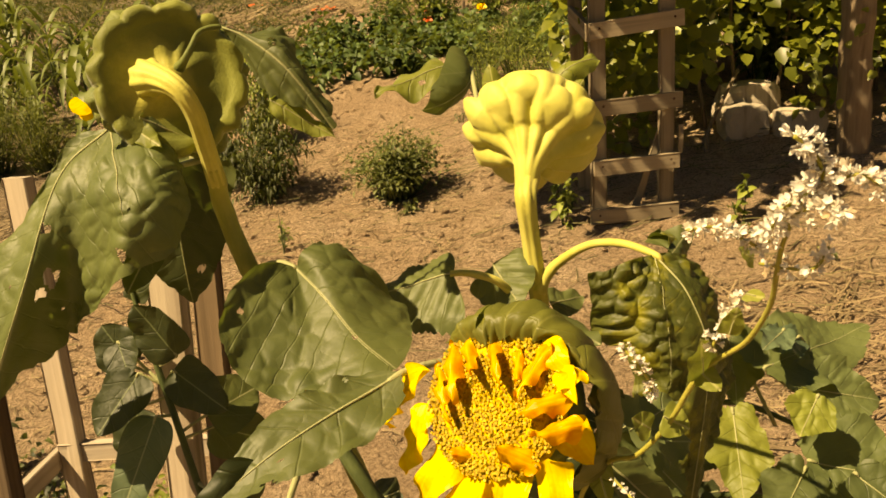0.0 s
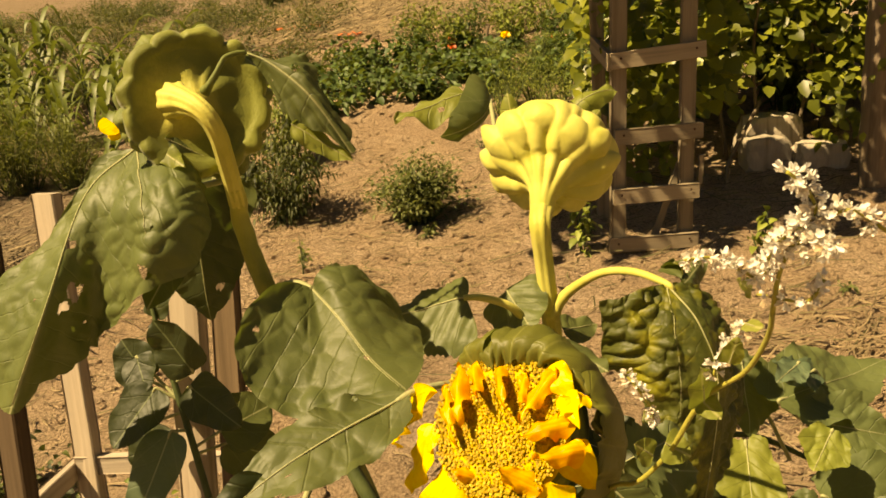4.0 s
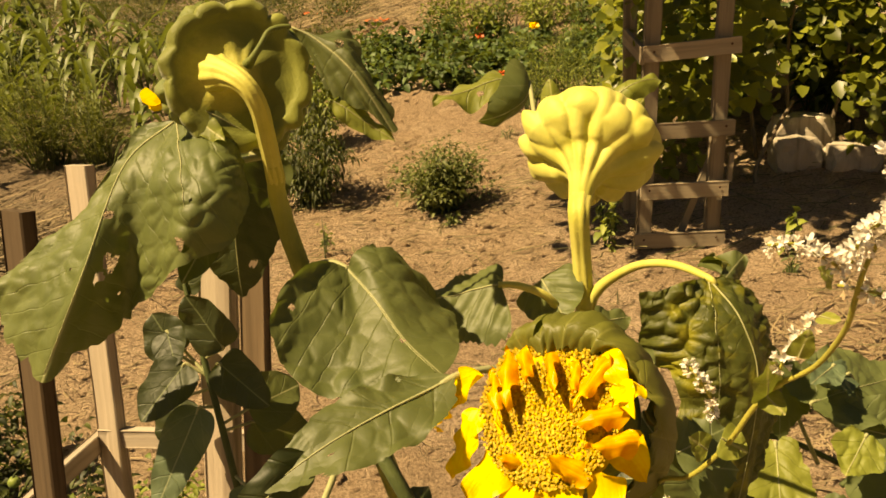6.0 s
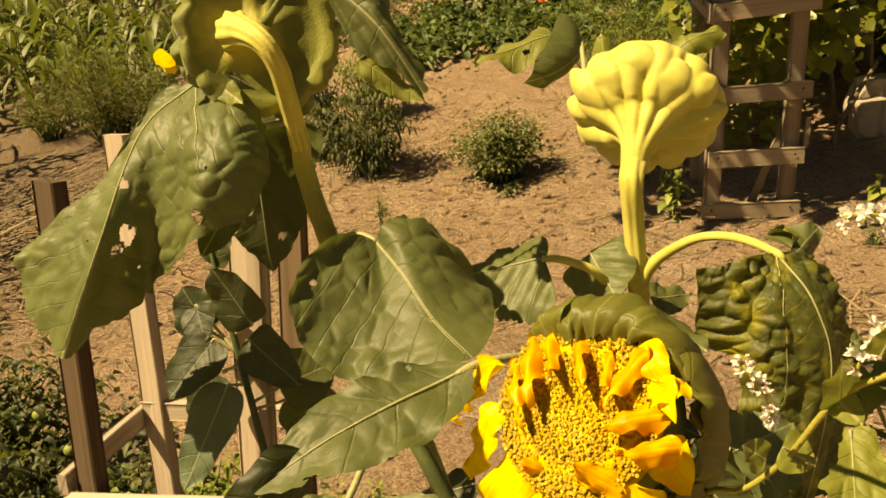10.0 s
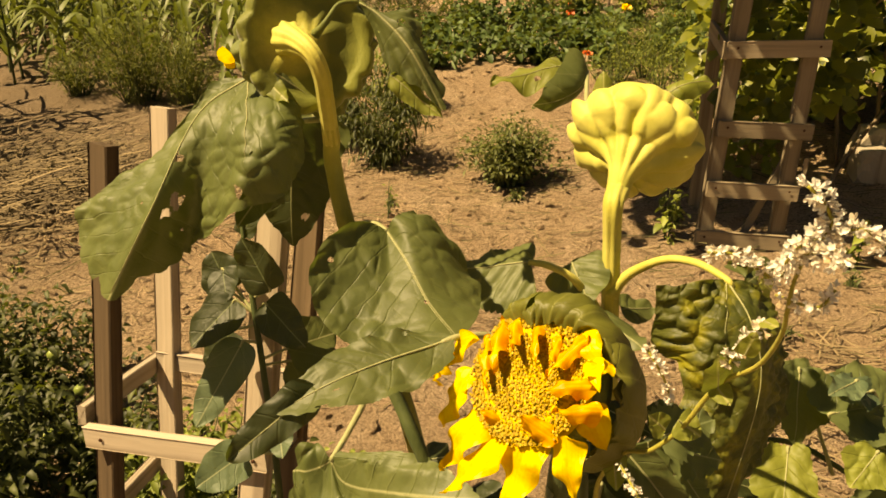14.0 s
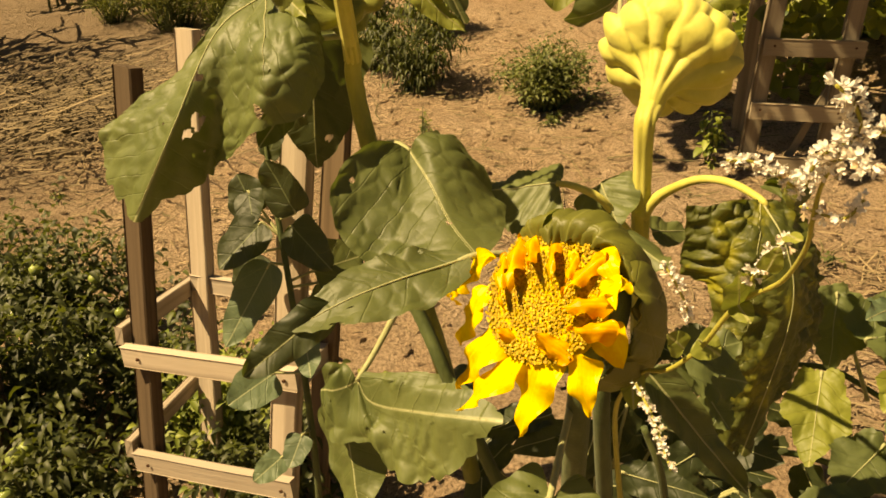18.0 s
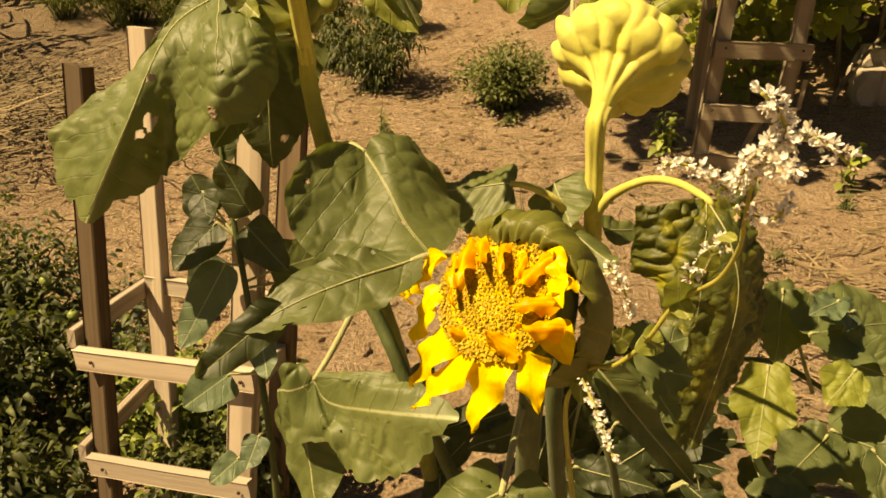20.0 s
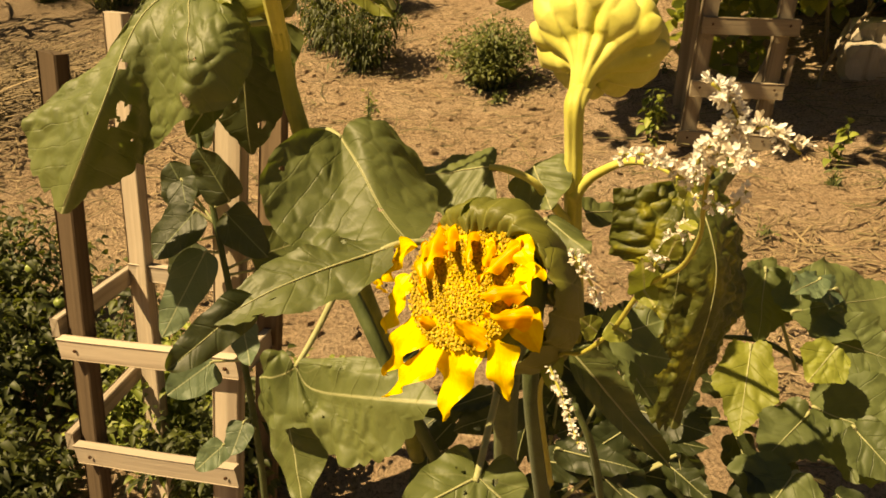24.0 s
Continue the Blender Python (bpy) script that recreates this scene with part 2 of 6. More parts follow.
LEAF_LIME = leaf_material("lime_leaf", (0.16, 0.19, 0.035), (0.30, 0.32, 0.06), (0.5, 0.48, 0.2), 0.03, through=0.35)
LEAF_SQUASH = leaf_material("squash_leaf", (0.082, 0.107, 0.037), (0.148, 0.18, 0.07), (0.26, 0.3, 0.14), 0.035, through=0.3)
STEM = stem_material("sunflower_stem", (0.17, 0.19, 0.035), (0.34, 0.34, 0.07), young=(1.22, (0.46, 0.44, 0.09)))
STEM_YELLOW = stem_material("yellow_stem", (0.48, 0.455, 0.09), (0.64, 0.59, 0.16), 0.35, grain=0.001)
STEM_DARK = stem_material("green_stem", (0.045, 0.066, 0.018), (0.105, 0.13, 0.04))
VINE = stem_material("vine_stem", (0.30, 0.29, 0.05), (0.44, 0.40, 0.08))
RIB = stem_material("midrib", (0.31, 0.32, 0.15), (0.44, 0.43, 0.22))
HEAD_YELLOW = stem_material("head_yellow", (0.47, 0.455, 0.09), (0.65, 0.61, 0.17), 0.10, grain=0.0005)
BRACT = stem_material("bract", (0.10, 0.13, 0.03), (0.20, 0.225, 0.05), 0.4)
WOOD_LIGHT = wood_material("light_wood", (0.30, 0.225, 0.16), (0.48, 0.40, 0.30), (0.42, 0.36, 0.295))
WOOD_PALE = wood_material("pale_wood", (0.34, 0.26, 0.18), (0.56, 0.46, 0.35), (0.48, 0.41, 0.33))
WOOD_OLD = wood_material("trellis_wood", (0.21, 0.16, 0.10), (0.37, 0.30, 0.205), (0.30, 0.25, 0.185))
WOOD_ROUND = wood_material("round_wood", (0.12, 0.085, 0.055), (0.25, 0.19, 0.125), (0.2, 0.155, 0.11), False)
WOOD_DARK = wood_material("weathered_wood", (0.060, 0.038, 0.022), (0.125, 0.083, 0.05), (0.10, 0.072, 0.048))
WOOD_GREY = wood_material("grey_wood", (0.14, 0.092, 0.053), (0.27, 0.185, 0.112), (0.21, 0.15, 0.098))


# ---- building blocks ----
BASE = {}


def thing(name, place, label, category, group="", kind=""):
    ob = new(name)
    ob.location = place
    BASE[ob.name] = Vector(place)
    return tagged(ob, label, category, group, kind)


def part(name, bm, material, parent=None, label="", smooth=True):
    """A bmesh in world metres, linked as one mesh under a thing or under a part."""
    me = bpy.data.meshes.new(name)
    if parent is not None:
        bmesh.ops.translate(bm, verts=bm.verts, vec=-BASE[parent.name])
    bm.to_mesh(me)
    bm.free()
    for p in me.polygons:
        p.use_smooth = smooth
    me.materials.append(material)
    ob = new(name, me)
    if parent is not None:
        ob.parent = parent
        BASE[ob.name] = BASE[parent.name]
    return tagged(ob, label)


def from_lists(name, verts, faces, material, parent=None, label="", uvs=None, smooth=True):
    """The same from plain lists, for meshes with many faces."""
    me = bpy.data.meshes.new(name)
    o = BASE[parent.name] if parent is not None else Vector((0, 0, 0))
    me.from_pydata([(v[0] - o.x, v[1] - o.y, v[2] - o.z) for v in verts], [], faces)
    if uvs is not None:
        layer = me.uv_layers.new(name="UVMap")
        flat = np.array([uvs[l.vertex_index] for l in me.loops], dtype=np.float32).ravel()
        layer.data.foreach_set("uv", flat)
    me.polygons.foreach_set("use_smooth", [smooth] * len(me.polygons))
    me.materials.append(material)
    ob = new(name, me)
    if parent is not None:
        ob.parent = parent
        BASE[ob.name] = o
    return tagged(ob, label)


def frame_of(n, up=(0, 0, 1)):
    """Three axes: x to the right, y up, z along n."""
    z = Vector(n).normalized()
    x = Vector(up).cross(z)
    if x.length < 1e-4:
        x = Vector((1, 0, 0))
    x.normalize()
    return x, z.cross(x), z


def glide(points, n):
    """n + 1 places along a smooth line through the points, with the radii that they carry as a fourth number."""
    p = [np.array(q, float) for q in points]
    p = [2 * p[0] - p[1]] + p + [2 * p[-1] - p[-2]]
    out = []
    for k in range(n + 1):
        s = k / n * (len(p) - 3)
        i = min(int(s), len(p) - 4)
        u = s - i
        a, b, c, d = p[i:i + 4]
        out.append(0.5 * (2 * b + (c - a) * u + (2 * a - 5 * b + 4 * c - d) * u * u + (3 * b - a - 3 * c + d) * u ** 3))
    return out


def tube(points, radii, n=24, sides=10, ridge=0.0, ridges=5, bm=None, wob=0.0):
    """A stem along the points with the radii given."""
    bm = bm or bmesh.new()
    line = glide([(*p, r) for p, r in zip(points, radii)], n)
    rings, side = [], None
    for k, q in enumerate(line):
        c = Vector(q[:3])
        d = Vector(line[min(k + 1, n)][:3]) - Vector(line[max(k - 1, 0)][:3])
        d.normalize()
        if side is None:
            side = d.orthogonal().normalized()
        side = (side - d * side.dot(d)).normalized()
        other = d.cross(side)
        ring = []
        for j in range(sides):
            a = 2 * math.pi * j / sides
            r = max(q[3], 1e-4) * (1 + ridge * math.cos(ridges * a) + wob * noise.noise(c * 60 + Vector((j, 0, 0))))
            ring.append(bm.verts.new(c + side * (r * math.cos(a)) + other * (r * math.sin(a))))
        rings.append(ring)
    for a, b in zip(rings, rings[1:]):
        for j in range(sides):
            bm.faces.new((a[j], a[(j + 1) % sides], b[(j + 1) % sides], b[j]))
    bm.faces.new(list(reversed(rings[0])))
    bm.faces.new(rings[-1])
    return bm


def blade_mesh(base, tip, normal, width, lobe=0.18, arch=0.0, fold=0.0, wave=0.0, quilt=0.0, serrate=0.0,
               holes=(), taper=0.8, spacing=0.022, nu=44, nv=36, curl=0.0, seed=0, twist=0.0, peak=0.3, asym=(1.0, 1.0), pucker=0.0):
    """A leaf blade from its base to its tip. normal: the way its upper face looks; lobe: how far the two lobes at
    the base reach back; arch: rise of the middle; fold: lift of the edges; curl: roll of the edges. Also the midrib's line."""
    base, tip = Vector(base), Vector(tip)
    L = (tip - base).length
    ax = (tip - base).normalized()
    nz = Vector(normal)
    nz = (nz - ax * nz.dot(ax)).normalized()
    ay = nz.cross(ax)
    verts, uvs, keep = [], [], {}
    off = Vector((seed * 7.3, seed * 3.1, 0))
    al, ar, bl, br = asym if len(asym) == 4 else (*asym, *asym)
    for i in range(nu + 1):
        s = (i / nu) ** 1.25
        w = width / 2 * (1 - math.exp(-s / 0.05)) * (1 - s) ** taper * (1 + peak * 3 * s)
        back = lobe * L * 2.2 * (s / 0.09) * math.exp(-s / 0.09)
        for j in range(nv + 1):
            c = 2 * j / nv - 1
            q = abs(c)
            grow = ar + (br - ar) * s if c > 0 else al + (bl - al) * s
            edge = 1 + serrate * (((s * 15 + 0.13 * seed + (0.4 if c > 0 else 0)) % 1.0) - 0.5) * q ** 6 + 0.10 * noise.noise(Vector((s * 4.5, 3.0 * (c > 0), seed * 3.7))) * q
            y = w * c * edge * grow
            x = L * s - back * q ** 1.4 + 0.10 * L * q * s * (1 - s)
            a = abs(y)
            z = arch * L * 4 * s * (1 - s) + fold * a - curl * a * a / max(width, 0.01) * 2
            z += wave * L * noise.noise(Vector((x / L * 2.6, y / L * 2.6, seed))) * (0.25 + q)
            z += wave * 0.5 * L * q ** 3 * math.sin(s * 15 + 2.1 * seed + (1.7 if c > 0 else 0))
            ph = (x - 0.72 * a + 0.012 * noise.noise(Vector((x * 12, y * 12, seed)))) / spacing
            z += quilt * (abs(math.sin(math.pi * ph)) ** 0.6 - 0.6) * min(1, a / 0.012) * (1 - 0.6 * q ** 4)
            z += (quilt * 0.9 + pucker * 0.5) * noise.noise(Vector((x * 34, y * 34, seed + 5)))
            if pucker:
                z += pucker * (1 - abs(2 * noise.noise(Vector((x * 46, y * 46, seed + 9))))) * min(1, a / 0.008)
            an = twist * s
            yy, zz = y * math.cos(an) - z * math.sin(an), y * math.sin(an) + z * math.cos(an)
            verts.append(base + ax * x + ay * yy + nz * zz)
            uvs.append((x, y))
    faces = []
    for i in range(nu):
        for j in range(nv):
            q = (i * (nv + 1) + j, (i + 1) * (nv + 1) + j, (i + 1) * (nv + 1) + j + 1, i * (nv + 1) + j + 1)
            cx, cy = np.mean([uvs[k] for k in q], axis=0)
            torn = False
            for hx, hy, hr in holes:
                d = math.hypot(cx / L - hx, (cy / L - hy)) * (1 + 0.5 * noise.noise(Vector((cx * 90, cy * 90, seed))))
                torn |= d < hr
            if not torn:
                faces.append(q)
    mid = [verts[i * (nv + 1) + nv // 2] + nz * 0.0005 for i in range(0, nu + 1, 4)]
    return verts, faces, uvs, mid


def leaf(parent, base, tip, normal, width, material=LEAF, from_stem=None, sag=0.0, r=0.0045, label="", rib=True, rib_material=RIB, name="leaf", **shape):
    """One leaf of a plant: blade, with midrib, and the stalk from the stem where it shows."""
    v, f, uv, mid = blade_mesh(base, tip, normal, width, **shape)
    ob = from_lists(name, v, f, material, parent, label, uv)
    if rib:
        part("midrib", tube(mid[:-1], [r * 0.42 * (1 - 0.85 * k / len(mid)) for k in range(len(mid) - 1)], 20, 6), rib_material, ob)
    if from_stem is not None:
        a, b = Vector(from_stem), Vector(base)
        m1 = a.lerp(b, 0.35) + Vector((0, 0, sag))
        m2 = a.lerp(b, 0.75) + Vector((0, 0, sag * 0.85))
        part("petiole", tube([a, m1, m2, b, b + (mid[1] - mid[0]) * 0.6], [r * 1.25, r * 1.05, r, r * 0.95, r * 0.6], 18, 8, 0.06), rib_material, ob)
    return ob


HEART = (0.60, 0.48, 0.42, 0.41, 0.43, 0.46, 0.48, 0.45, 0.45, 0.48, 0.46, 0.43, 0.41, 0.42, 0.48)


def broad_leaf(parent, base, tip, normal, outline=HEART, wide=1.0, material=LEAF, from_stem=None, sag=0.0, r=0.0045, label="", holes=(), dents=(), arch=0.0, fold=0.0, curl=0.0,
               wave=0.05, quilt=0.003, pucker=0.0, spacing=0.05, ragged=0.03, seed=0, turns=108, rings=30, rib_material=RIB, rib=True):
    """A broad leaf. outline: its reach in fifteen even directions round a point at two fifths of its length, counted from
    the tip; dents: (along, across, reach along, reach across, depth) in lengths of the leaf."""
    base, tip = Vector(base), Vector(tip)
    L = (tip - base).length
    ax = (tip - base).normalized()
    nz = Vector(normal)
    nz = (nz - ax * nz.dot(ax)).normalized()
    ay = nz.cross(ax)
    m = len(outline)

    def reach(a):
        s = a / (2 * math.pi) * m
        i, u = int(s) % m, s - int(s)
        p, q, t, w = (outline[(i + d) % m] for d in (-1, 0, 1, 2))
        v = 0.5 * (2 * q + (t - p) * u + (2 * p - 5 * q + 4 * t - w) * u * u + (3 * q - p - 3 * t + w) * u ** 3)
        near = math.exp(-((a - math.pi) / 0.10) ** 2)
        v *= 0.97 + 0.10 * math.exp(-(min(a, 2 * math.pi - a) / 0.10) ** 2)
        v = v * (1 - near) + 0.40 * near
        return v * (1 + ragged * (((a * 5.1 + 1.2 * noise.noise(Vector((a * 3, seed, 0)))) % 1.0) - 0.5) * (0.4 + abs(noise.noise(Vector((a * 2.3, seed, 7)))) * 1.6) * (1 - near) + 0.5 * ragged * noise.noise(Vector((a * 4, seed, 1))))

    def height(x, y, q):
        a = abs(y)
        z = arch * 4 * x * (L - x) / L + fold * a - curl * a * a / L * 4
        z += wave * L * noise.noise(Vector((x / L * 2.2, y / L * 2.2, seed))) * (0.2 + q) * 0.8
        z += wave * 0.35 * L * max(0, q) ** 4 * math.sin(math.atan2(y, x - 0.4 * L) * 7 + seed)
        for dx, dy, sx, sy, h in dents:
            z -= h * L * math.exp(-((x / L - dx) / sx) ** 2 - ((y / L - dy) / sy) ** 2)
        d = noise.voronoi(Vector(((x - 0.5 * a) / spacing * 1.15 + 0.5 * noise.noise(Vector((x * 14, y * 14, seed))), y / spacing * 1.0 + 0.5 * noise.noise(Vector((x * 14, y * 14, seed + 4))), seed * 3.1)))[0]
        z += quilt * (1.0 - 1.5 * (d[0] / max(d[1], 1e-3)) ** 1.5) * min(1, a / 0.010)
        if pucker:
            z += pucker * (1 - abs(2 * noise.noise(Vector((x * 42, y * 42, seed + 9))))) * min(1, a / 0.008)
        return z

    verts, uvs = [], []
    for k in range(rings + 1):
        q = (k / rings) ** 0.85
        for j in range(turns):
            a = 2 * math.pi * j / turns
            w = reach(a) * L * q
            x, y = 0.4 * L + w * math.cos(a), w * math.sin(a) * wide
            verts.append(base + ax * x + ay * y + nz * height(x, y, q))
            uvs.append((x, y))
    faces = []
    for k in range(rings):
        for j in range(turns):
            f = (k * turns + j, (k + 1) * turns + j, (k + 1) * turns + (j + 1) % turns, k * turns + (j + 1) % turns)
            cx, cy = np.mean([uvs[i] for i in f], axis=0)
            if all(math.hypot(cx / L - hx, cy / L - hy) * (1 + 0.5 * noise.noise(Vector((cx * 90, cy * 90, seed)))) > hr for hx, hy, hr in holes):
                faces.append(f if k else f[1:])
    ob = from_lists("leaf", verts, faces, material, parent, label, uvs)
    line = [base + ax * (L * s) + nz * (height(L * s, 0, abs(s - 0.4) / 0.6) + 0.0008) for s in np.linspace(0, 0.96, 14)]
    if rib:
        part("midrib", tube(line, [r * 0.42 * (1 - 0.85 * k / 14) for k in range(14)], 40, 6), rib_material, ob)
    if from_stem is not None:
        a = Vector(from_stem)
        part("petiole", tube([a, a.lerp(base, 0.35) + Vector((0, 0, sag)), a.lerp(base, 0.75) + Vector((0, 0, sag * 0.85)), line[0], line[1]], [r * 1.25, r * 1.05, r, r * 0.95, r * 0.6], 18, 8, 0.06), rib_material, ob)
    return ob


def span_line(points, s):
    """A place on the smooth line through the points; s runs from 0 to 1."""
    p = np.vstack([2 * points[0] - points[1], points, 2 * points[-1] - points[-2]])
    x = np.clip(s, 0, 1) * (len(points) - 1)
    i = np.minimum(x.astype(int), len(points) - 2)
    u = (x - i)[:, None]
    a, b, c, d = p[i], p[i + 1], p[i + 2], p[i + 3]
    return 0.5 * (2 * b + (c - a) * u + (2 * a - 5 * b + 4 * c - d) * u * u + (3 * b - a - 3 * c + d) * u ** 3)


def draped_leaf(parent, base, ribs, mid, material, label="", holes=(), veins=(), quilt=0.003, pucker=0.0, ragged=0.05, spacing=0.03, seed=0, rings=56, turns=140, r=0.0045, rib_material=RIB, cells=1.0):
    """A limp leaf that hangs in folds: lines run from its base to the edge, side by side, and the blade is spanned between them.
    holes: (line, reach along it, radius); veins: (line, reach) of strong veins besides the midrib."""
    base = np.array(base, float)
    lines = np.array([[base, *q] for q in np.array(ribs, float)])
    tip = lines[mid, -1]
    ax = Vector(tip - base).normalized()
    cross = Vector(lines[-1, -1] - lines[0, -1])
    ay = (cross - ax * cross.dot(ax)).normalized()
    order = np.linspace(0, 1, turns + 1)
    fan = np.stack([span_line(lines[:, k], order) for k in range(lines.shape[1])], 1)
    grid = np.zeros((turns + 1, rings + 1, 3))
    for j in range(turns + 1):
        t = order[j] * (len(lines) - 1)
        cut = 1 + ragged * (((t * 2.3 + noise.noise(Vector((t * 0.9, seed, 0)))) % 1.0) - 0.6) * (0.3 + 1.4 * abs(noise.noise(Vector((t * 0.8, seed, 7))))) + 0.6 * ragged * noise.noise(Vector((t * 1.3, seed, 1)))
        grid[j] = span_line(fan[j], np.linspace(0, min(cut, 1.0), rings + 1) ** 0.9)
    du, dv = np.gradient(grid, axis=0), np.gradient(grid, axis=1)
    nrm = np.cross(du, dv)
    nrm /= np.linalg.norm(nrm, axis=2, keepdims=True) + 1e-12
    if nrm[:, rings // 2, 1].mean() > 0:
        nrm = -nrm
    spine = [Vector(q) - Vector(base) for q in span_line(lines[mid], np.linspace(0, 1, 20))]
    spine_u, spine_v = [q.dot(ax) for q in spine], [q.dot(ay) for q in spine]
    verts, uvs = [], []
    for j in range(turns + 1):
        away = abs(order[j] * (len(lines) - 1) - mid)
        for k in range(rings + 1):
            p = Vector(grid[j, k])
            d = p - Vector(base)
            x, y = d.dot(ax), d.dot(ay)
            w = min(1.0, away * k / rings * 1.6) * min(1.0, k / 6)
            f = noise.voronoi(Vector((x / spacing * 1.1 * cells + 0.5 * noise.noise(p * 14), y / spacing * 0.9 * cells + 0.5 * noise.noise(p * 14 + Vector((4, 0, 0))), seed * 3.1)))[0]
            z = quilt * (1.0 - 1.6 * (f[0] / max(f[1], 1e-3)) ** 1.5) * w + 0.8 * quilt * noise.noise(p * 9 + Vector((seed, 0, 0))) * w
            if pucker:
                z += pucker * (0.6 - abs(2 * noise.noise(Vector((x * 38, y * 26, seed + 9))))) * w
            z += 0.004 * (k / rings) ** 4 * math.sin(order[j] * 60 + seed) * min(1.0, len(ribs) / 8)
            verts.append(p + Vector(nrm[j, k]) * z)
            uvs.append((x, y - float(np.interp(x, spine_u, spine_v))))
    torn = [(Vector(span_line(fan[int(h[0] / (len(lines) - 1) * turns)], np.array([h[1]]))[0]), h[2]) for h in holes]
    faces = []
    n = rings + 1
    for j in range(turns):
        for k in range(rings):
            q = (j * n + k, j * n + k + 1, (j + 1) * n + k + 1, (j + 1) * n + k)
            c = (verts[q[0]] + verts[q[2]]) / 2
            if all((c - h).length * (1 + 0.6 * noise.noise(c * 130)) > rad for h, rad in torn):
                faces.append(q)
    ob = from_lists("leaf", verts, faces, material, parent, label, uvs)
    for line, reach, thick in ((mid, 0.97, 1.0), *((a, b, 0.6) for a, b in veins)):
        j = int(line / (len(lines) - 1) * turns)
        pts = [verts[j * n + int(k)] + Vector(nrm[j, int(k)]) * 0.0006 for k in np.linspace(1, rings * reach, 14)]
        part("midrib" if line == mid else "vein", tube(pts, [r * 0.42 * thick * (1 - 0.85 * k / 14) for k in range(14)], 40, 6), rib_material, ob)
    return ob


def fused(name, parent, bm, material, label="", voxel=0.003, rounds=8):
    """Lumps that have grown together: one skin over all of them."""
    ob = part(name, bm, material, parent, label)
    m = ob.modifiers.new("skin", "REMESH")
    m.mode, m.voxel_size, m.use_smooth_shade = "VOXEL", voxel, True
    m = ob.modifiers.new("round", "SMOOTH")
    m.factor, m.iterations = 0.5, rounds
    return ob


def swept_head(points, radii, rings=90, sides=132, ribs=9, rib=0.10, lump_size=0.03, seed=0, grain=1.7, begin=0.45):
    """The swollen back of a flower head in one piece with its neck: ribs fan out of the stalk and run out into lumps."""
    line = glide([(*p, r) for p, r in zip(points, radii)], rings)
    bm = bmesh.new()
    verts, side = [], None
    for k, q in enumerate(line):
        s = k / rings
        c = Vector(q[:3])
        d = (Vector(line[min(k + 1, rings)][:3]) - Vector(line[max(k - 1, 0)][:3])).normalized()
        side = (side or d.orthogonal()).copy()
        side = (side - d * side.dot(d)).normalized()
        other = d.cross(side)
        grow = max(0.0, min(1.0, (s - begin) / 0.45)) * max(0.0, min(1.0, (1.02 - s) / 0.2))
        fan = max(0.0, 1 - abs(s - begin - 0.12) / 0.45)
        for j in range(sides):
            a = 2 * math.pi * j / sides
            n = abs(noise.noise(Vector((math.cos(a) * grain, math.sin(a) * grain, s * 3.0 + seed)))) * 2.0
            n = min(1.0, n) ** 0.8
            lines = abs(math.cos(ribs * a / 2 + 0.6 * math.sin(2 * a + seed))) ** 0.8 - 0.5
            r = max(q[3], 1e-4) * (1 + rib * lines * fan + 3.0 * lump_size * (n - 0.3) * grow)
            verts.append(bm.verts.new(c + side * (r * math.cos(a)) + other * (r * math.sin(a)) - d * (0.2 * lump_size * n * grow + rib * 0.06 * lines * fan)))
    for k in range(rings):
        for j in range(sides):
            bm.faces.new((verts[k * sides + j], verts[k * sides + (j + 1) % sides], verts[(k + 1) * sides + (j + 1) % sides], verts[(k + 1) * sides + j]))
    bm.faces.new(list(reversed(verts[:sides])))
    bm.faces.new(verts[-sides:])
    return bm


def bulge(bm, centre, along, out, length, width, depth):
    """A swollen bract, added to bm: a long rounded lump with a pointed tip."""
    x = Vector(along).normalized()
    z = (Vector(out) - x * Vector(out).dot(x)).normalized()
    y = z.cross(x)
    for v in bmesh.ops.create_uvsphere(bm, u_segments=18, v_segments=12, radius=1.0)["verts"]:
        p = v.co.copy()
        taper = 1 - 0.25 * max(0, p.x) ** 1.5 - 0.3 * max(0, -p.x)
        n = 1 + 0.10 * noise.noise(Vector(centre) * 40 + p * 1.7)
        v.co = Vector(centre) + x * (p.x * length / 2) + y * (p.y * taper * n * width / 2) + z * (p.z * taper * n * depth / 2)


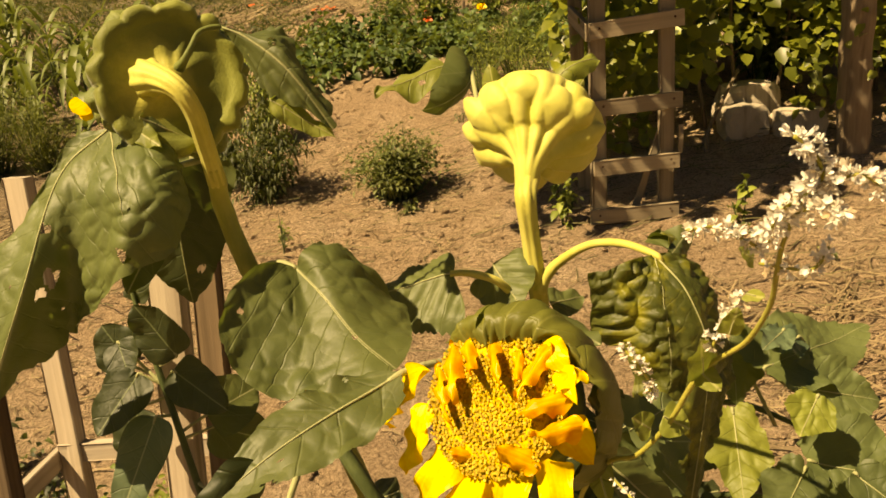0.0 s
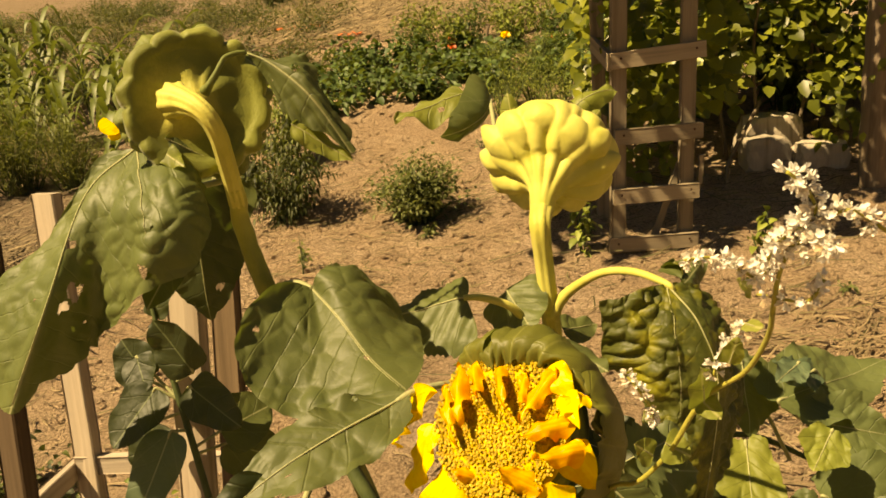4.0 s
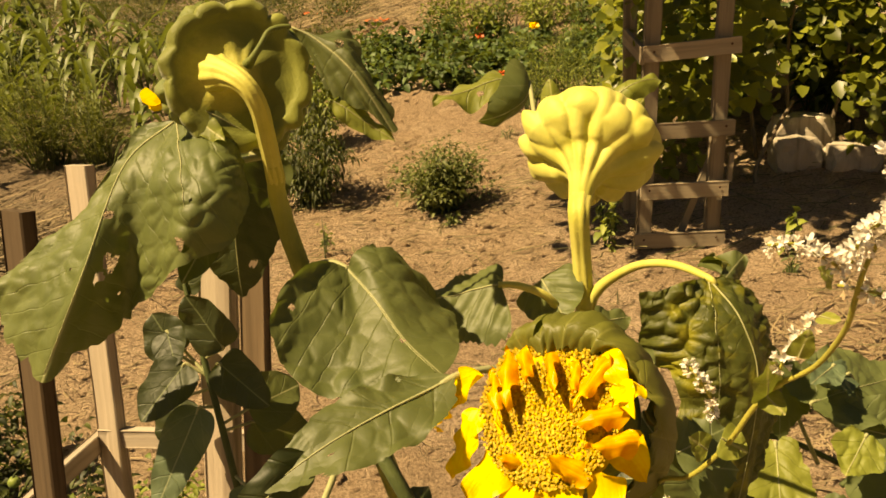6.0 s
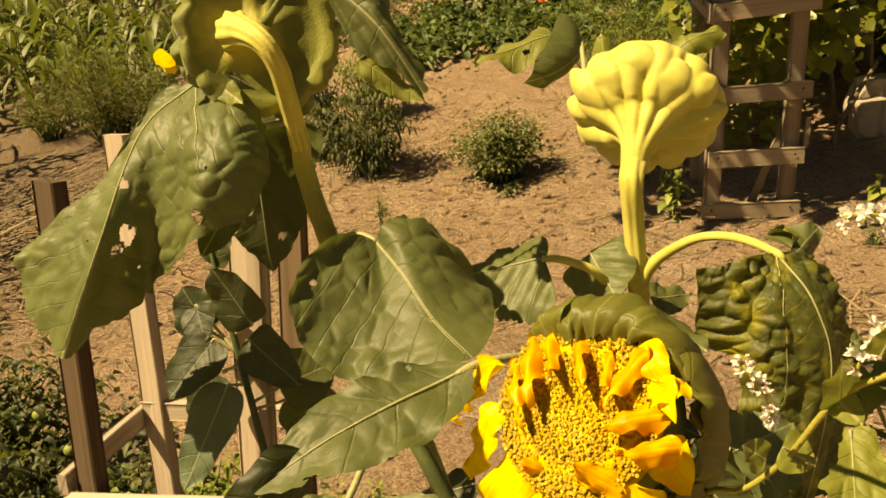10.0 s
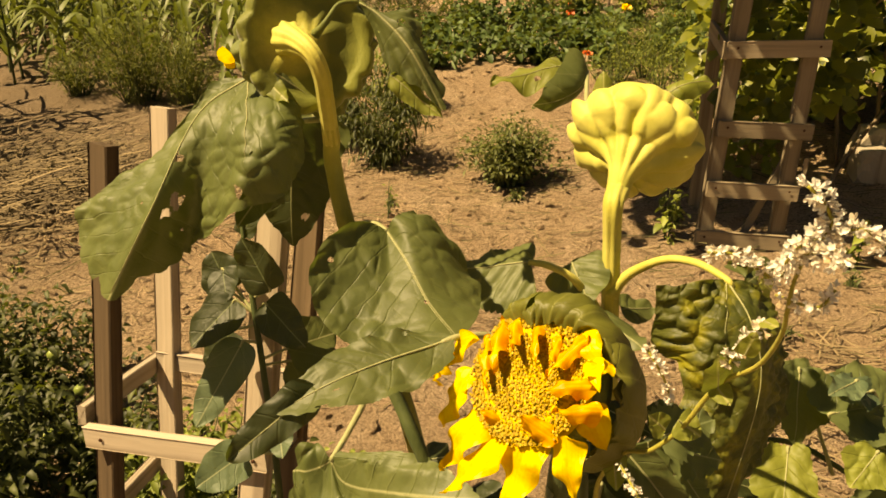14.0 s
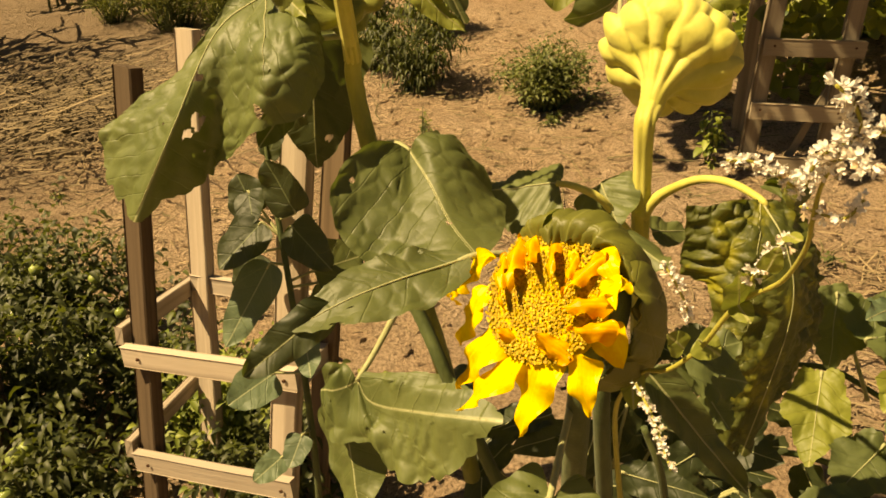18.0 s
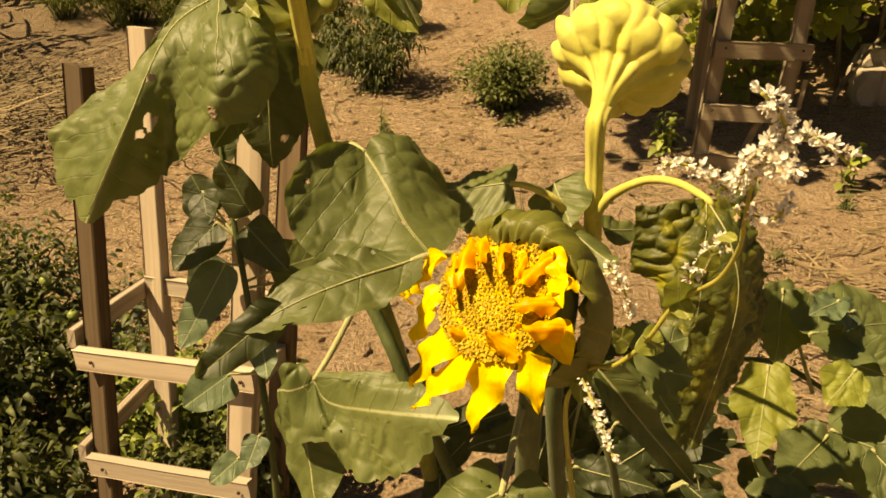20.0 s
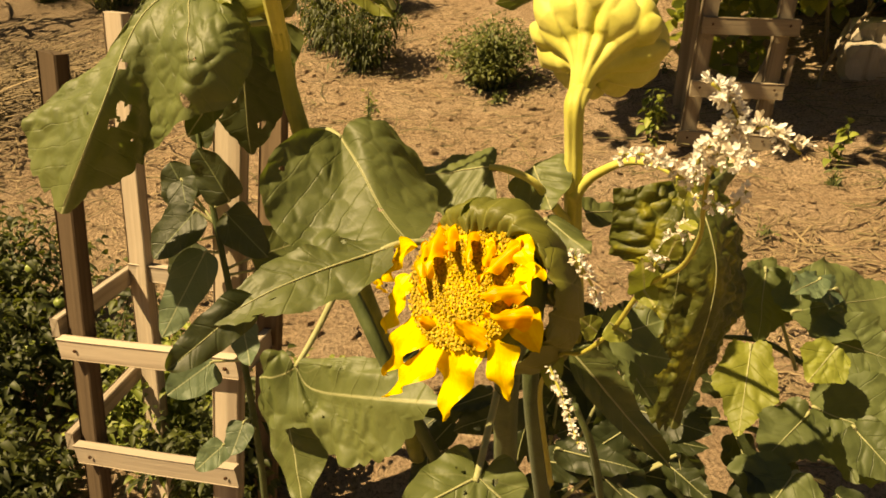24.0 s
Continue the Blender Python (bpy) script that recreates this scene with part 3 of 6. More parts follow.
def board(parent, a, b, width, thick, face, material, name="post", label="", wob=0.002, seed=0):
    """A sawn board from a to b, with its broad side towards face, slightly worn."""
    a, b = Vector(a), Vector(b)
    ax = (b - a).normalized()
    fz = Vector(face)
    fz = (fz - ax * fz.dot(ax)).normalized()
    fy = fz.cross(ax)
    n = 10
    bm = bmesh.new()
    rings = []
    bev = min(width, thick) * 0.1
    for k in range(n + 1):
        c = a.lerp(b, k / n)
        sh = Vector((noise.noise(c * 9 + Vector((seed, 0, 0))), noise.noise(c * 9 + Vector((0, seed, 4))), 0)) * wob
        ring = []
        for y, z in ((-1, -1), (1, -1), (1, 1), (-1, 1)):
            hw, ht = width / 2, thick / 2
            for dy, dz in (((bev, 0), (0, bev)) if y * z > 0 else ((0, bev), (bev, 0))):
                ring.append(bm.verts.new(c + sh + fy * (y * (hw - dy)) + fz * (z * (ht - dz))))
        rings.append(ring)
    m = len(rings[0])
    for p, q in zip(rings, rings[1:]):
        for j in range(m):
            bm.faces.new((p[j], p[(j + 1) % m], q[(j + 1) % m], q[j]))
    bm.faces.new(list(reversed(rings[0])))
    bm.faces.new(rings[-1])
    bmesh.ops.recalc_face_normals(bm, faces=bm.faces)
    lay = bm.loops.layers.uv.new("UVMap")
    for f in bm.faces:
        for lp in f.loops:
            p = lp.vert.co - a
            lp[lay].uv = (p.dot(ax), p.dot(fy) + 1.7 * p.dot(fz))
    return part(name, bm, material, parent, label, smooth=False)


def turned(profile, centre, axis, up=(0, 0, 1), sides=48, shape=None):
    """A surface of revolution about axis; profile: (radius, height) pairs; shape(angle, k) scales the radius and adds height."""
    x, y, z = frame_of(axis, up)
    c = Vector(centre)
    bm = bmesh.new()
    rings = []
    for k, (r, h) in enumerate(profile):
        ring = []
        for j in range(sides):
            a = 2 * math.pi * j / sides
            f, dh = shape(a, k / (len(profile) - 1)) if shape else (1, 0)
            ring.append(bm.verts.new(c + x * (r * f * math.cos(a)) + y * (r * f * math.sin(a)) + z * (h + dh)))
        rings.append(ring)
    for p, q in zip(rings, rings[1:]):
        for j in range(sides):
            bm.faces.new((p[j], p[(j + 1) % sides], q[(j + 1) % sides], q[j]))
    bm.faces.new(list(reversed(rings[0])))
    bm.faces.new(rings[-1])
    bmesh.ops.recalc_face_normals(bm, faces=bm.faces)
    return bm


# ---- ground ----
def ground_z(x, y):
    yy = max(-3.0, min(y, 45.0))
    xx = max(-25.0, min(x, 25.0))
    return 0.0261 * xx + 0.1578 * yy - 0.005


def soil_relief(x, y):
    p = Vector((x, y, 0))
    d = 0.030 * noise.noise(p * 1.3) + 0.026 * noise.noise(p * 4.1 + Vector((5, 0, 0))) + 0.020 * noise.noise(p * 9)
    c = noise.noise(p * 23 + Vector((0, 9, 0)))
    return d + 0.018 * max(0, c) + 0.006 * noise.noise(p * 45)


def on_ground(x, y):
    return Vector((x, y, ground_z(x, y)))


def grown_steps(lo, hi, step, far, growth=1.25):
    mid = list(np.arange(lo, hi, step))
    a, s = [mid[0]], step
    while a[0] > -far:
        s *= growth
        a.insert(0, a[0] - s)
    b, s = [mid[-1]], step
    while b[-1] < far:
        s *= growth
        b.append(b[-1] + s)
    return a[:-1] + mid + b[1:]


def make_ground():
    xs = grown_steps(-4.2, 2.6, 0.026, 400)
    ys = grown_steps(1.2, 6.6, 0.026, 400)
    verts = [(x, y, ground_z(x, y) + (soil_relief(x, y) if -9 < x < 8 and -2 < y < 16 else 0)) for x in xs for y in ys]
    n = len(ys)
    faces = [(i * n + j, (i + 1) * n + j, (i + 1) * n + j + 1, i * n + j + 1) for i in range(len(xs) - 1) for j in range(n - 1)]
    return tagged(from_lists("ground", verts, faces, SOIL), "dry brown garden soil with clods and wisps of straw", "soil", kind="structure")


ground = make_ground()



def petal_material(name, dull, bright, streak, share):
    """Thin petal with fine lengthwise streaks, browner where it has dried."""
    m, nt, b = mat(name, 0.45, 0.3)
    tip = ramp(nt, noisy(nt, coords(nt), 60, 4), (0.3, dull), (0.58, bright))
    fine = noisy(nt, coords(nt, "UV", (12, 420, 1)), 1.0, 2)
    tip = mixed(nt, maths(nt, "MULTIPLY", ramp(nt, fine, (0.4, (0, 0, 0)), (0.75, (1, 1, 1))), share), tip, streak)
    dry = ramp(nt, noisy(nt, coords(nt), 38, 3), (0.62, (0, 0, 0)), (0.72, (1, 1, 1)))
    tip = mixed(nt, maths(nt, "MULTIPLY", dry, 0.45), tip, (0.62, 0.17, 0.005))
    link(nt, tip, b.inputs["Base Color"])
    bump(nt, b, fine, 0.4, 0.002)
    see_through(m, nt, b, tip, 0.28)
    return m


PETAL_M = petal_material("petal", (0.84, 0.48, 0.006), (0.92, 0.70, 0.010), (0.80, 0.38, 0.006), 0.3)
PETAL_DRY = petal_material("dry_petal", (0.76, 0.28, 0.004), (0.88, 0.50, 0.006), (0.66, 0.22, 0.004), 0.5)
COLLAR = leaf_material("collar_bract", (0.105, 0.112, 0.020), (0.20, 0.195, 0.038), (0.2, 0.2, 0.05), 0.03, 0.5, quilt=0.15, puff=0.1)
FLORET, _nt, _b = mat("floret", 0.6, 0.3)
_i = _nt.nodes.new("ShaderNodeObjectInfo")
link(_nt, ramp(_nt, _i.outputs["Random"], (0.0, (0.30, 0.18, 0.008)), (0.4, (0.43, 0.28, 0.011)), (0.75, (0.47, 0.32, 0.014)), (1.0, (0.54, 0.42, 0.035))), _b.inputs["Base Color"])
FLORET_GREEN, _nt, _b = mat("outer_floret", 0.6, 0.3)
_g = _nt.nodes.new("ShaderNodeNewGeometry")
link(_nt, ramp(_nt, _g.outputs["Random Per Island"], (0.0, (0.26, 0.16, 0.008)), (0.35, (0.38, 0.24, 0.011)), (0.75, (0.42, 0.285, 0.013)), (1.0, (0.50, 0.38, 0.04))), _b.inputs["Base Color"])
SEED_BED, _nt, _b = mat("seed_bed", 0.8, 0.2)
link(_nt, ramp(_nt, noisy(_nt, coords(_nt), 260, 3), (0.35, (0.50, 0.33, 0.016)), (0.7, (0.64, 0.46, 0.026))), _b.inputs["Base Color"])
WHITE_M, _nt, _b = mat("white_petal", 0.6, 0.2)
_i = _nt.nodes.new("ShaderNodeObjectInfo")
link(_nt, ramp(_nt, _i.outputs["Random"], (0.0, (0.55, 0.40, 0.24)), (0.16, (0.80, 0.72, 0.58)), (0.4, (0.86, 0.84, 0.78))), _b.inputs["Base Color"])
see_through(WHITE_M, _nt, _b, (0.85, 0.8, 0.7), 0.3)
GREEN_BUSH = plain_leaf("bush_leaf", (0.06, 0.075, 0.022), (0.16, 0.18, 0.06))
GREEN_TOMATO = plain_leaf("tomato_leaf", (0.016, 0.024, 0.007), (0.075, 0.088, 0.022))
GREEN_DEEP = plain_leaf("squash_row_leaf", (0.035, 0.065, 0.018), (0.09, 0.14, 0.04))
GREEN_LIGHT = plain_leaf("feathery_leaf", (0.10, 0.14, 0.025), (0.22, 0.25, 0.05))
GREEN_VINE = plain_leaf("vine_leaf", (0.05, 0.07, 0.012), (0.26, 0.275, 0.042), 0.38, 0.4)
GREEN_CORN = plain_leaf("corn_leaf", (0.05, 0.08, 0.018), (0.17, 0.20, 0.05), 0.5)
GREY_WEED = plain_leaf("dry_weed", (0.075, 0.072, 0.032), (0.165, 0.145, 0.065), 0.8)
STRAW_M = plain_leaf("straw", (0.12, 0.085, 0.05), (0.27, 0.20, 0.115), 0.8, 0.1)
STRAW_OLD = plain_leaf("old_straw", (0.065, 0.045, 0.027), (0.19, 0.14, 0.08), 0.8, 0.1)
GREEN_DILL = plain_leaf("dill_leaf", (0.045, 0.058, 0.010), (0.17, 0.18, 0.028))
STONE = wood_material("stone", (0.34, 0.28, 0.21), (0.52, 0.45, 0.36), (0.44, 0.38, 0.30), False)
ORANGE_M, _nt, _b = mat("orange_plastic", 0.5, 0.4)
link(_nt, ramp(_nt, noisy(_nt, coords(_nt), 20, 3), (0.3, (0.55, 0.10, 0.03)), (0.7, (0.75, 0.20, 0.06))), _b.inputs["Base Color"])
FRUIT = stem_material("unripe_fruit", (0.16, 0.22, 0.05), (0.30, 0.34, 0.10), 0.1, 0.25)
NAIL, _nt, _b = mat("rusty_nail", 0.6, 0.5)
_b.inputs["Metallic"].default_value = 0.7
link(_nt, ramp(_nt, noisy(_nt, coords(_nt), 300, 3), (0.3, (0.05, 0.025, 0.015)), (0.7, (0.14, 0.07, 0.04))), _b.inputs["Base Color"])


# ---- wooden plant frame beside the sunflowers ----
fr = thing("plant_frame", on_ground(-0.75, 1.28), "plant support frame of sawn pallet boards round a tomato plant", "plant support", "plant frames")
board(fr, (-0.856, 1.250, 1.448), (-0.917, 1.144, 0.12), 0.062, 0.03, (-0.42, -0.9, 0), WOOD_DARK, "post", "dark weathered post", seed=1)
board(fr, (-0.893, 1.540, 1.472), (-0.914, 1.425, 0.17), 0.062, 0.028, (-0.32, -0.95, 0), WOOD_PALE, seed=2)
board(fr, (-0.486, 1.205, 1.470), (-0.587, 1.080, 0.12), 0.062, 0.028, (-0.2, -1, 0), WOOD_LIGHT, seed=3)
# darker board than its neighbours, its colour standing in for the leaf's shade
board(fr, (-0.510, 1.485, 1.470), (-0.600, 1.360, 0.16), 0.058, 0.028, (-0.2, -1, 0), WOOD_GREY, seed=4)
slats = [((-0.918, 1.177, 0.845), (-0.495, 1.119, 0.889), 0.05), ((-0.920, 1.154, 0.581), (-0.509, 1.089, 0.638), 0.05),
         ((-0.935, 1.190, 0.880), (-0.945, 1.530, 0.845), 0.045), ((-0.930, 1.490, 0.865), (-0.540, 1.430, 0.885), 0.045),
         ((-0.940, 1.160, 0.600), (-0.960, 1.500, 0.570), 0.045), ((-0.530, 1.150, 0.840), (-0.560, 1.440, 0.760), 0.045)]
for k, (a, b, w) in enumerate(slats):
    side = k in (2, 4, 5)
    sl = board(fr, a, b, w, 0.022, (1, 0.25, 0) if side else (0.15, -1, 0.05), WOOD_LIGHT, "slat", "pale sawn slat" if k < 2 else "", seed=5 + k)
    if k < 2:
        for s in (0.09, 0.93):
            c = Vector(a).lerp(Vector(b), s) + Vector((0.003, -0.0125, 0))
            part("nail", turned([(0.0045, 0), (0.004, 0.0015), (0.001, 0.002)], c, (0.15, -1, 0.05), sides=8), NAIL, sl)

# ---- trellis in front of the vine ----
tr = thing("plant_frame", on_ground(0.82, 3.65), "weathered grey trellis of nailed boards in front of a vine", "plant support", "plant frames")
board(tr, (0.690, 3.640, 2.40), (0.648, 3.635, 0.44), 0.076, 0.03, (0.18, -1, 0), WOOD_OLD, seed=11)
board(tr, (1.012, 3.700, 2.40), (0.990, 3.695, 0.46), 0.074, 0.03, (0.18, -1, 0), WOOD_OLD, seed=12)
for k, (a, b) in enumerate((((0.630, 3.586, 1.506), (1.070, 3.662, 1.527)), ((0.640, 3.588, 1.162), (1.062, 3.660, 1.158)), ((0.628, 3.586, 0.882), (1.048, 3.660, 0.872)), ((0.606, 3.584, 0.645), (1.044, 3.660, 0.628)))):
    sl = board(tr, a, b, 0.074, 0.022, (0.18, -1, 0), WOOD_OLD, "slat", seed=13 + k)
    for s in (0.1, 0.9):
        part("nail", turned([(0.006, 0), (0.005, 0.0015), (0.001, 0.002)], Vector(a).lerp(Vector(b), s) + Vector((0, -0.0125, 0.008)), (0.18, -1, 0), sides=8), NAIL, sl)
board(tr, (0.612, 4.020, 1.575), (0.628, 3.600, 1.500), 0.08, 0.022, (1, 0, 0), WOOD_OLD, "slat", seed=18)
board(tr, (0.632, 4.040, 2.40), (0.655, 4.035, 0.50), 0.066, 0.03, (0, -1, 0), WOOD_OLD, seed=19)
board(tr, (1.066, 3.690, 1.035), (1.060, 3.688, 0.895), 0.022, 0.02, (0, -1, 0), WOOD_OLD, "peg", seed=20)
board(tr, (1.000, 3.735, 1.06), (0.790, 3.730, 0.46), 0.035, 0.02, (0, -1, 0), WOOD_OLD, "brace", seed=21)


# ---- heads of the sunflowers ----
def bracts(parent, centre, axis, radius, count, length, width, lean, material, jitter=0.2, start=0.0, span=2 * math.pi, seed=1, label=""):
    """Pointed green leaflets that hug the rim of a head. lean: how far they turn forward."""
    x, y, z = frame_of(axis)
    rng = random.Random(seed)
    for k in range(count):
        a = start + span * k / count + rng.uniform(-jitter, jitter) * span / count
        rad = x * math.cos(a) + y * math.sin(a)
        ln, wd = length * rng.uniform(0.75, 1.2), width * rng.uniform(0.85, 1.15)
        b = Vector(centre) + rad * (radius * 0.86) - z * (0.010 + 0.006 * rng.random())
        t = b + (rad * math.cos(lean) + z * math.sin(lean)).normalized() * ln
        v, f, uv, mid = blade_mesh(b, t, rad * math.sin(lean) - z * math.cos(lean), wd, lobe=0.0, arch=0.2 * rng.uniform(0.6, 1.4), fold=-0.25, wave=0.05,
                                   quilt=0.0012, spacing=0.012, nu=12, nv=10, curl=0.6, seed=k + seed * 20, taper=0.6, peak=0.45)
        from_lists("bract", v, f, material, parent, label, uv)


# ---- sunflower whose head nods with its back outwards ----
s1 = thing("sunflower", on_ground(0.0, 1.28), "tall sunflower with a nodding green head and large hanging leaves", "sunflower", "sunflowers")
part("stem", tube([(-0.337, 1.048, 1.551), (-0.339, 1.062, 1.524), (-0.340, 1.067, 1.492), (-0.317, 1.060, 1.395), (-0.275, 1.093, 1.220), (-0.224, 1.164, 0.961), (-0.180, 1.314, 0.552)],
                  [0.0125, 0.013, 0.0132, 0.014, 0.0155, 0.0175, 0.02], 40, 14, 0.05, wob=0.1), STEM, s1)
H1, A1 = Vector((-0.374, 1.060, 1.669)), Vector((-0.50, 0.84, -0.20)).normalized()
part("neck", tube([(-0.339, 1.062, 1.524), (-0.337, 1.048, 1.551), (-0.335, 1.028, 1.59), (-0.334, 1.01, 1.627), (-0.34, 1.002, 1.652), (-0.354, 1.006, 1.667), (-0.375, 1.022, 1.674), (-0.393, 1.038, 1.675), (-0.413, 1.074, 1.673)], [0.0126, 0.0122, 0.0120, 0.0121, 0.0126, 0.0142, 0.0180, 0.025, 0.036], 60, 40, 0.07, 9, wob=0.03), STEM_YELLOW, s1, "pale yellow hairy neck")


def rim_shape(a, k):
    """Scallops of the bracts that overlap round the rim, largest along its upper side."""
    u = a / (2 * math.pi) * 12 + 0.5 * noise.noise(Vector((math.cos(a) * 1.5, math.sin(a) * 1.5, 3)))
    bump_up = math.sin(math.pi * (u % 1.0)) ** 0.55
    size = 0.75 + 0.6 * noise.noise(Vector((int(u) * 1.7, 2.2, 0.5)))
    rim = max(0.0, 1 - abs(k - 0.62) / 0.26)
    high = 0.45 + 0.55 * max(0.0, math.cos(a - 2.2))
    fold = noise.noise(Vector((math.cos(a) * 5, math.sin(a) * 5, k * 5)))
    rib = 0.07 * math.cos(9 * a + math.sin(3 * a)) * max(0.0, 1 - abs(k - 0.22) / 0.2)
    return 1 + 0.15 * (bump_up - 0.6) * size * rim + 0.05 * fold * rim + rib * 0.3, -0.010 * rim * high * (0.3 + bump_up * size) - 0.004 * fold * rim - 0.02 * rib


profile = [(float(q[0]), float(q[1])) for q in glide([(0.012, -0.020, 0, 0), (0.020, -0.016, 0, 0), (0.034, -0.010, 0, 0), (0.058, -0.007, 0, 0), (0.074, -0.009, 0, 0), (0.083, -0.012, 0, 0), (0.092, -0.011, 0, 0), (0.099, -0.002, 0, 0), (0.099, 0.012, 0, 0), (0.090, 0.032, 0, 0), (0.060, 0.047, 0, 0), (0.006, 0.052, 0, 0)], 72)]
part("head", turned(profile, H1, A1, sides=150, shape=rim_shape), HEAD_GREEN_YELLOW, s1, "nodding green head with a scalloped swollen rim")
bracts(s1, H1 + A1 * 0.014, A1, 0.094, 15, 0.034, 0.036, 0.45, BRACT, seed=3, jitter=0.5)
bracts(s1, H1 + A1 * 0.040, A1, 0.096, 12, 0.040, 0.050, 1.1, BRACT, seed=5, start=0.25)
for a, b, w in (((-0.467, 1.000, 1.656), (-0.480, 0.986, 1.648), 0.03), ((-0.461, 0.998, 1.646), (-0.476, 0.994, 1.639), 0.02)):
    v, f, uv, mid = blade_mesh(a, b, (0, -1, 0.4), w, lobe=0, nu=8, nv=6, taper=0.6)
    from_lists("petal", v, f, PETAL_M, s1, "withered orange petal", uv)
HANG_BASE = (-0.469, 1.06, 1.614)
HANG_A = (((-0.506, 1.06, 1.611), (-0.527, 1.05, 1.602), (-0.547, 1.035, 1.573)),
    ((-0.513, 1.045, 1.595), (-0.56, 1.02, 1.54), (-0.626, 1.01, 1.48)),
    ((-0.521, 1.03, 1.584), (-0.578, 0.985, 1.489), (-0.708, 0.985, 1.43)),
    ((-0.523, 1.02, 1.577), (-0.582, 0.955, 1.461), (-0.726, 0.965, 1.388)),
    ((-0.525, 1.01, 1.57), (-0.579, 0.932, 1.437), (-0.698, 0.935, 1.327)),
    ((-0.525, 1.0, 1.563), (-0.565, 0.918, 1.438), (-0.639, 0.9, 1.295)))
HANG_B = (((-0.511, 0.992, 1.561), (-0.543, 0.945, 1.441), (-0.602, 0.95, 1.315)),
    ((-0.487, 0.985, 1.555), (-0.523, 0.968, 1.445), (-0.562, 0.99, 1.336)),
    ((-0.457, 0.968, 1.56), (-0.464, 0.945, 1.482), (-0.515, 0.955, 1.381)),
    ((-0.427, 0.952, 1.561), (-0.417, 0.915, 1.509), (-0.429, 0.915, 1.446)),
    ((-0.408, 0.965, 1.576), (-0.376, 0.935, 1.531), (-0.379, 0.935, 1.462)),
    ((-0.404, 1.0, 1.595), (-0.365, 0.985, 1.559), (-0.36, 0.975, 1.491)),
    ((-0.424, 1.04, 1.609), (-0.39, 1.03, 1.6), (-0.365, 1.02, 1.561)))
draped_leaf(s1, HANG_BASE, HANG_A + HANG_B, 5, LEAF, "large hanging leaf with insect holes", quilt=0.0032, ragged=0.07, spacing=0.030, seed=1, r=0.0044, veins=((9, 0.6),), rings=84, turns=210,
            holes=((5.5, 0.50, 0.006), (6.1, 0.66, 0.011), (5.8, 0.70, 0.008), (7.6, 0.40, 0.003), (9.0, 0.86, 0.008), (8.9, 0.80, 0.006), (9.2, 0.55, 0.003), (3.5, 0.7, 0.003), (6.8, 0.82, 0.003), (4.5, 0.85, 0.002), (6.6, 0.9, 0.002), (2.5, 0.35, 0.004)))
part("petiole", tube([(-0.349, 1.071, 1.577), (-0.385, 1.066, 1.604), (-0.430, 1.062, 1.616), HANG_BASE], [0.0065, 0.0058, 0.0052, 0.0045], 18, 8, 0.06), RIB, s1)
# the shade behind the stem is in this leaf's darker colour
broad_leaf(s1, (-0.425, 1.115, 1.540), (-0.440, 1.140, 1.320), (0.2, -1, 0.1), wide=0.85, material=LEAF_SHADED, from_stem=(-0.347, 1.076, 1.557), quilt=0.004, wave=0.07, fold=-0.2, label="shaded leaf with holes behind the stem", ragged=0.08, seed=5,
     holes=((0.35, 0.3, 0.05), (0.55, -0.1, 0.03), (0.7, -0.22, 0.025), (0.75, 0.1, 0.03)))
leaf(s1, (-0.408, 1.181, 1.542), (-0.470, 1.211, 1.389), (-0.1, -1, 0.2), 0.15, from_stem=(-0.348, 1.076, 1.557), quilt=0.004, wave=0.06, fold=-0.1, holes=((0.3, 0.2, 0.03), (0.6, -0.1, 0.025)))
UPPER_BASE = (-0.295, 1.06, 1.731)
UPPER_A = (((-0.283, 1.06, 1.711), (-0.267, 1.055, 1.683), (-0.252, 1.05, 1.649)),
    ((-0.274, 1.055, 1.71), (-0.251, 1.045, 1.671), (-0.233, 1.04, 1.632)),
    ((-0.265, 1.05, 1.711), (-0.227, 1.035, 1.667), (-0.195, 1.03, 1.617)),
    ((-0.261, 1.05, 1.714), (-0.21, 1.03, 1.67), (-0.16, 1.03, 1.586)))
UPPER_B = (((-0.257, 1.05, 1.717), (-0.211, 1.035, 1.687), (-0.163, 1.045, 1.609)),
    ((-0.262, 1.055, 1.719), (-0.219, 1.05, 1.705), (-0.194, 1.065, 1.658)),
    ((-0.267, 1.06, 1.72), (-0.233, 1.065, 1.715), (-0.21, 1.085, 1.705)),
    ((-0.275, 1.065, 1.722), (-0.255, 1.08, 1.716), (-0.228, 1.095, 1.723)),
    ((-0.28, 1.07, 1.724), (-0.27, 1.09, 1.719), (-0.252, 1.11, 1.713)))
draped_leaf(s1, UPPER_BASE, UPPER_A + UPPER_B, 3, LEAF, "drooping upper leaf with small holes beside the head", quilt=0.0016, ragged=0.05, spacing=0.03, seed=8, r=0.003, holes=((4.6, 0.56, 0.006), (4.9, 0.6, 0.004), (1.0, 0.5, 0.002)))
part("petiole", tube([(-0.351, 1.035, 1.686), (-0.341, 1.028, 1.694), (-0.33, 1.03, 1.709), (-0.32, 1.04, 1.726), (-0.308, 1.05, 1.731)] + [UPPER_BASE], [0.008, 0.0055, 0.0038, 0.0034, 0.0034, 0.0034], 24, 8, 0.06), BRACT, s1)
leaf(s1, (-0.411, 1.02, 1.629), (-0.344, 1.045, 1.583), (0.1, -0.8, 0.6), 0.034, LEAF, r=0.002, quilt=0.001, wave=0.1, lobe=0.0, fold=-0.3, taper=0.6)
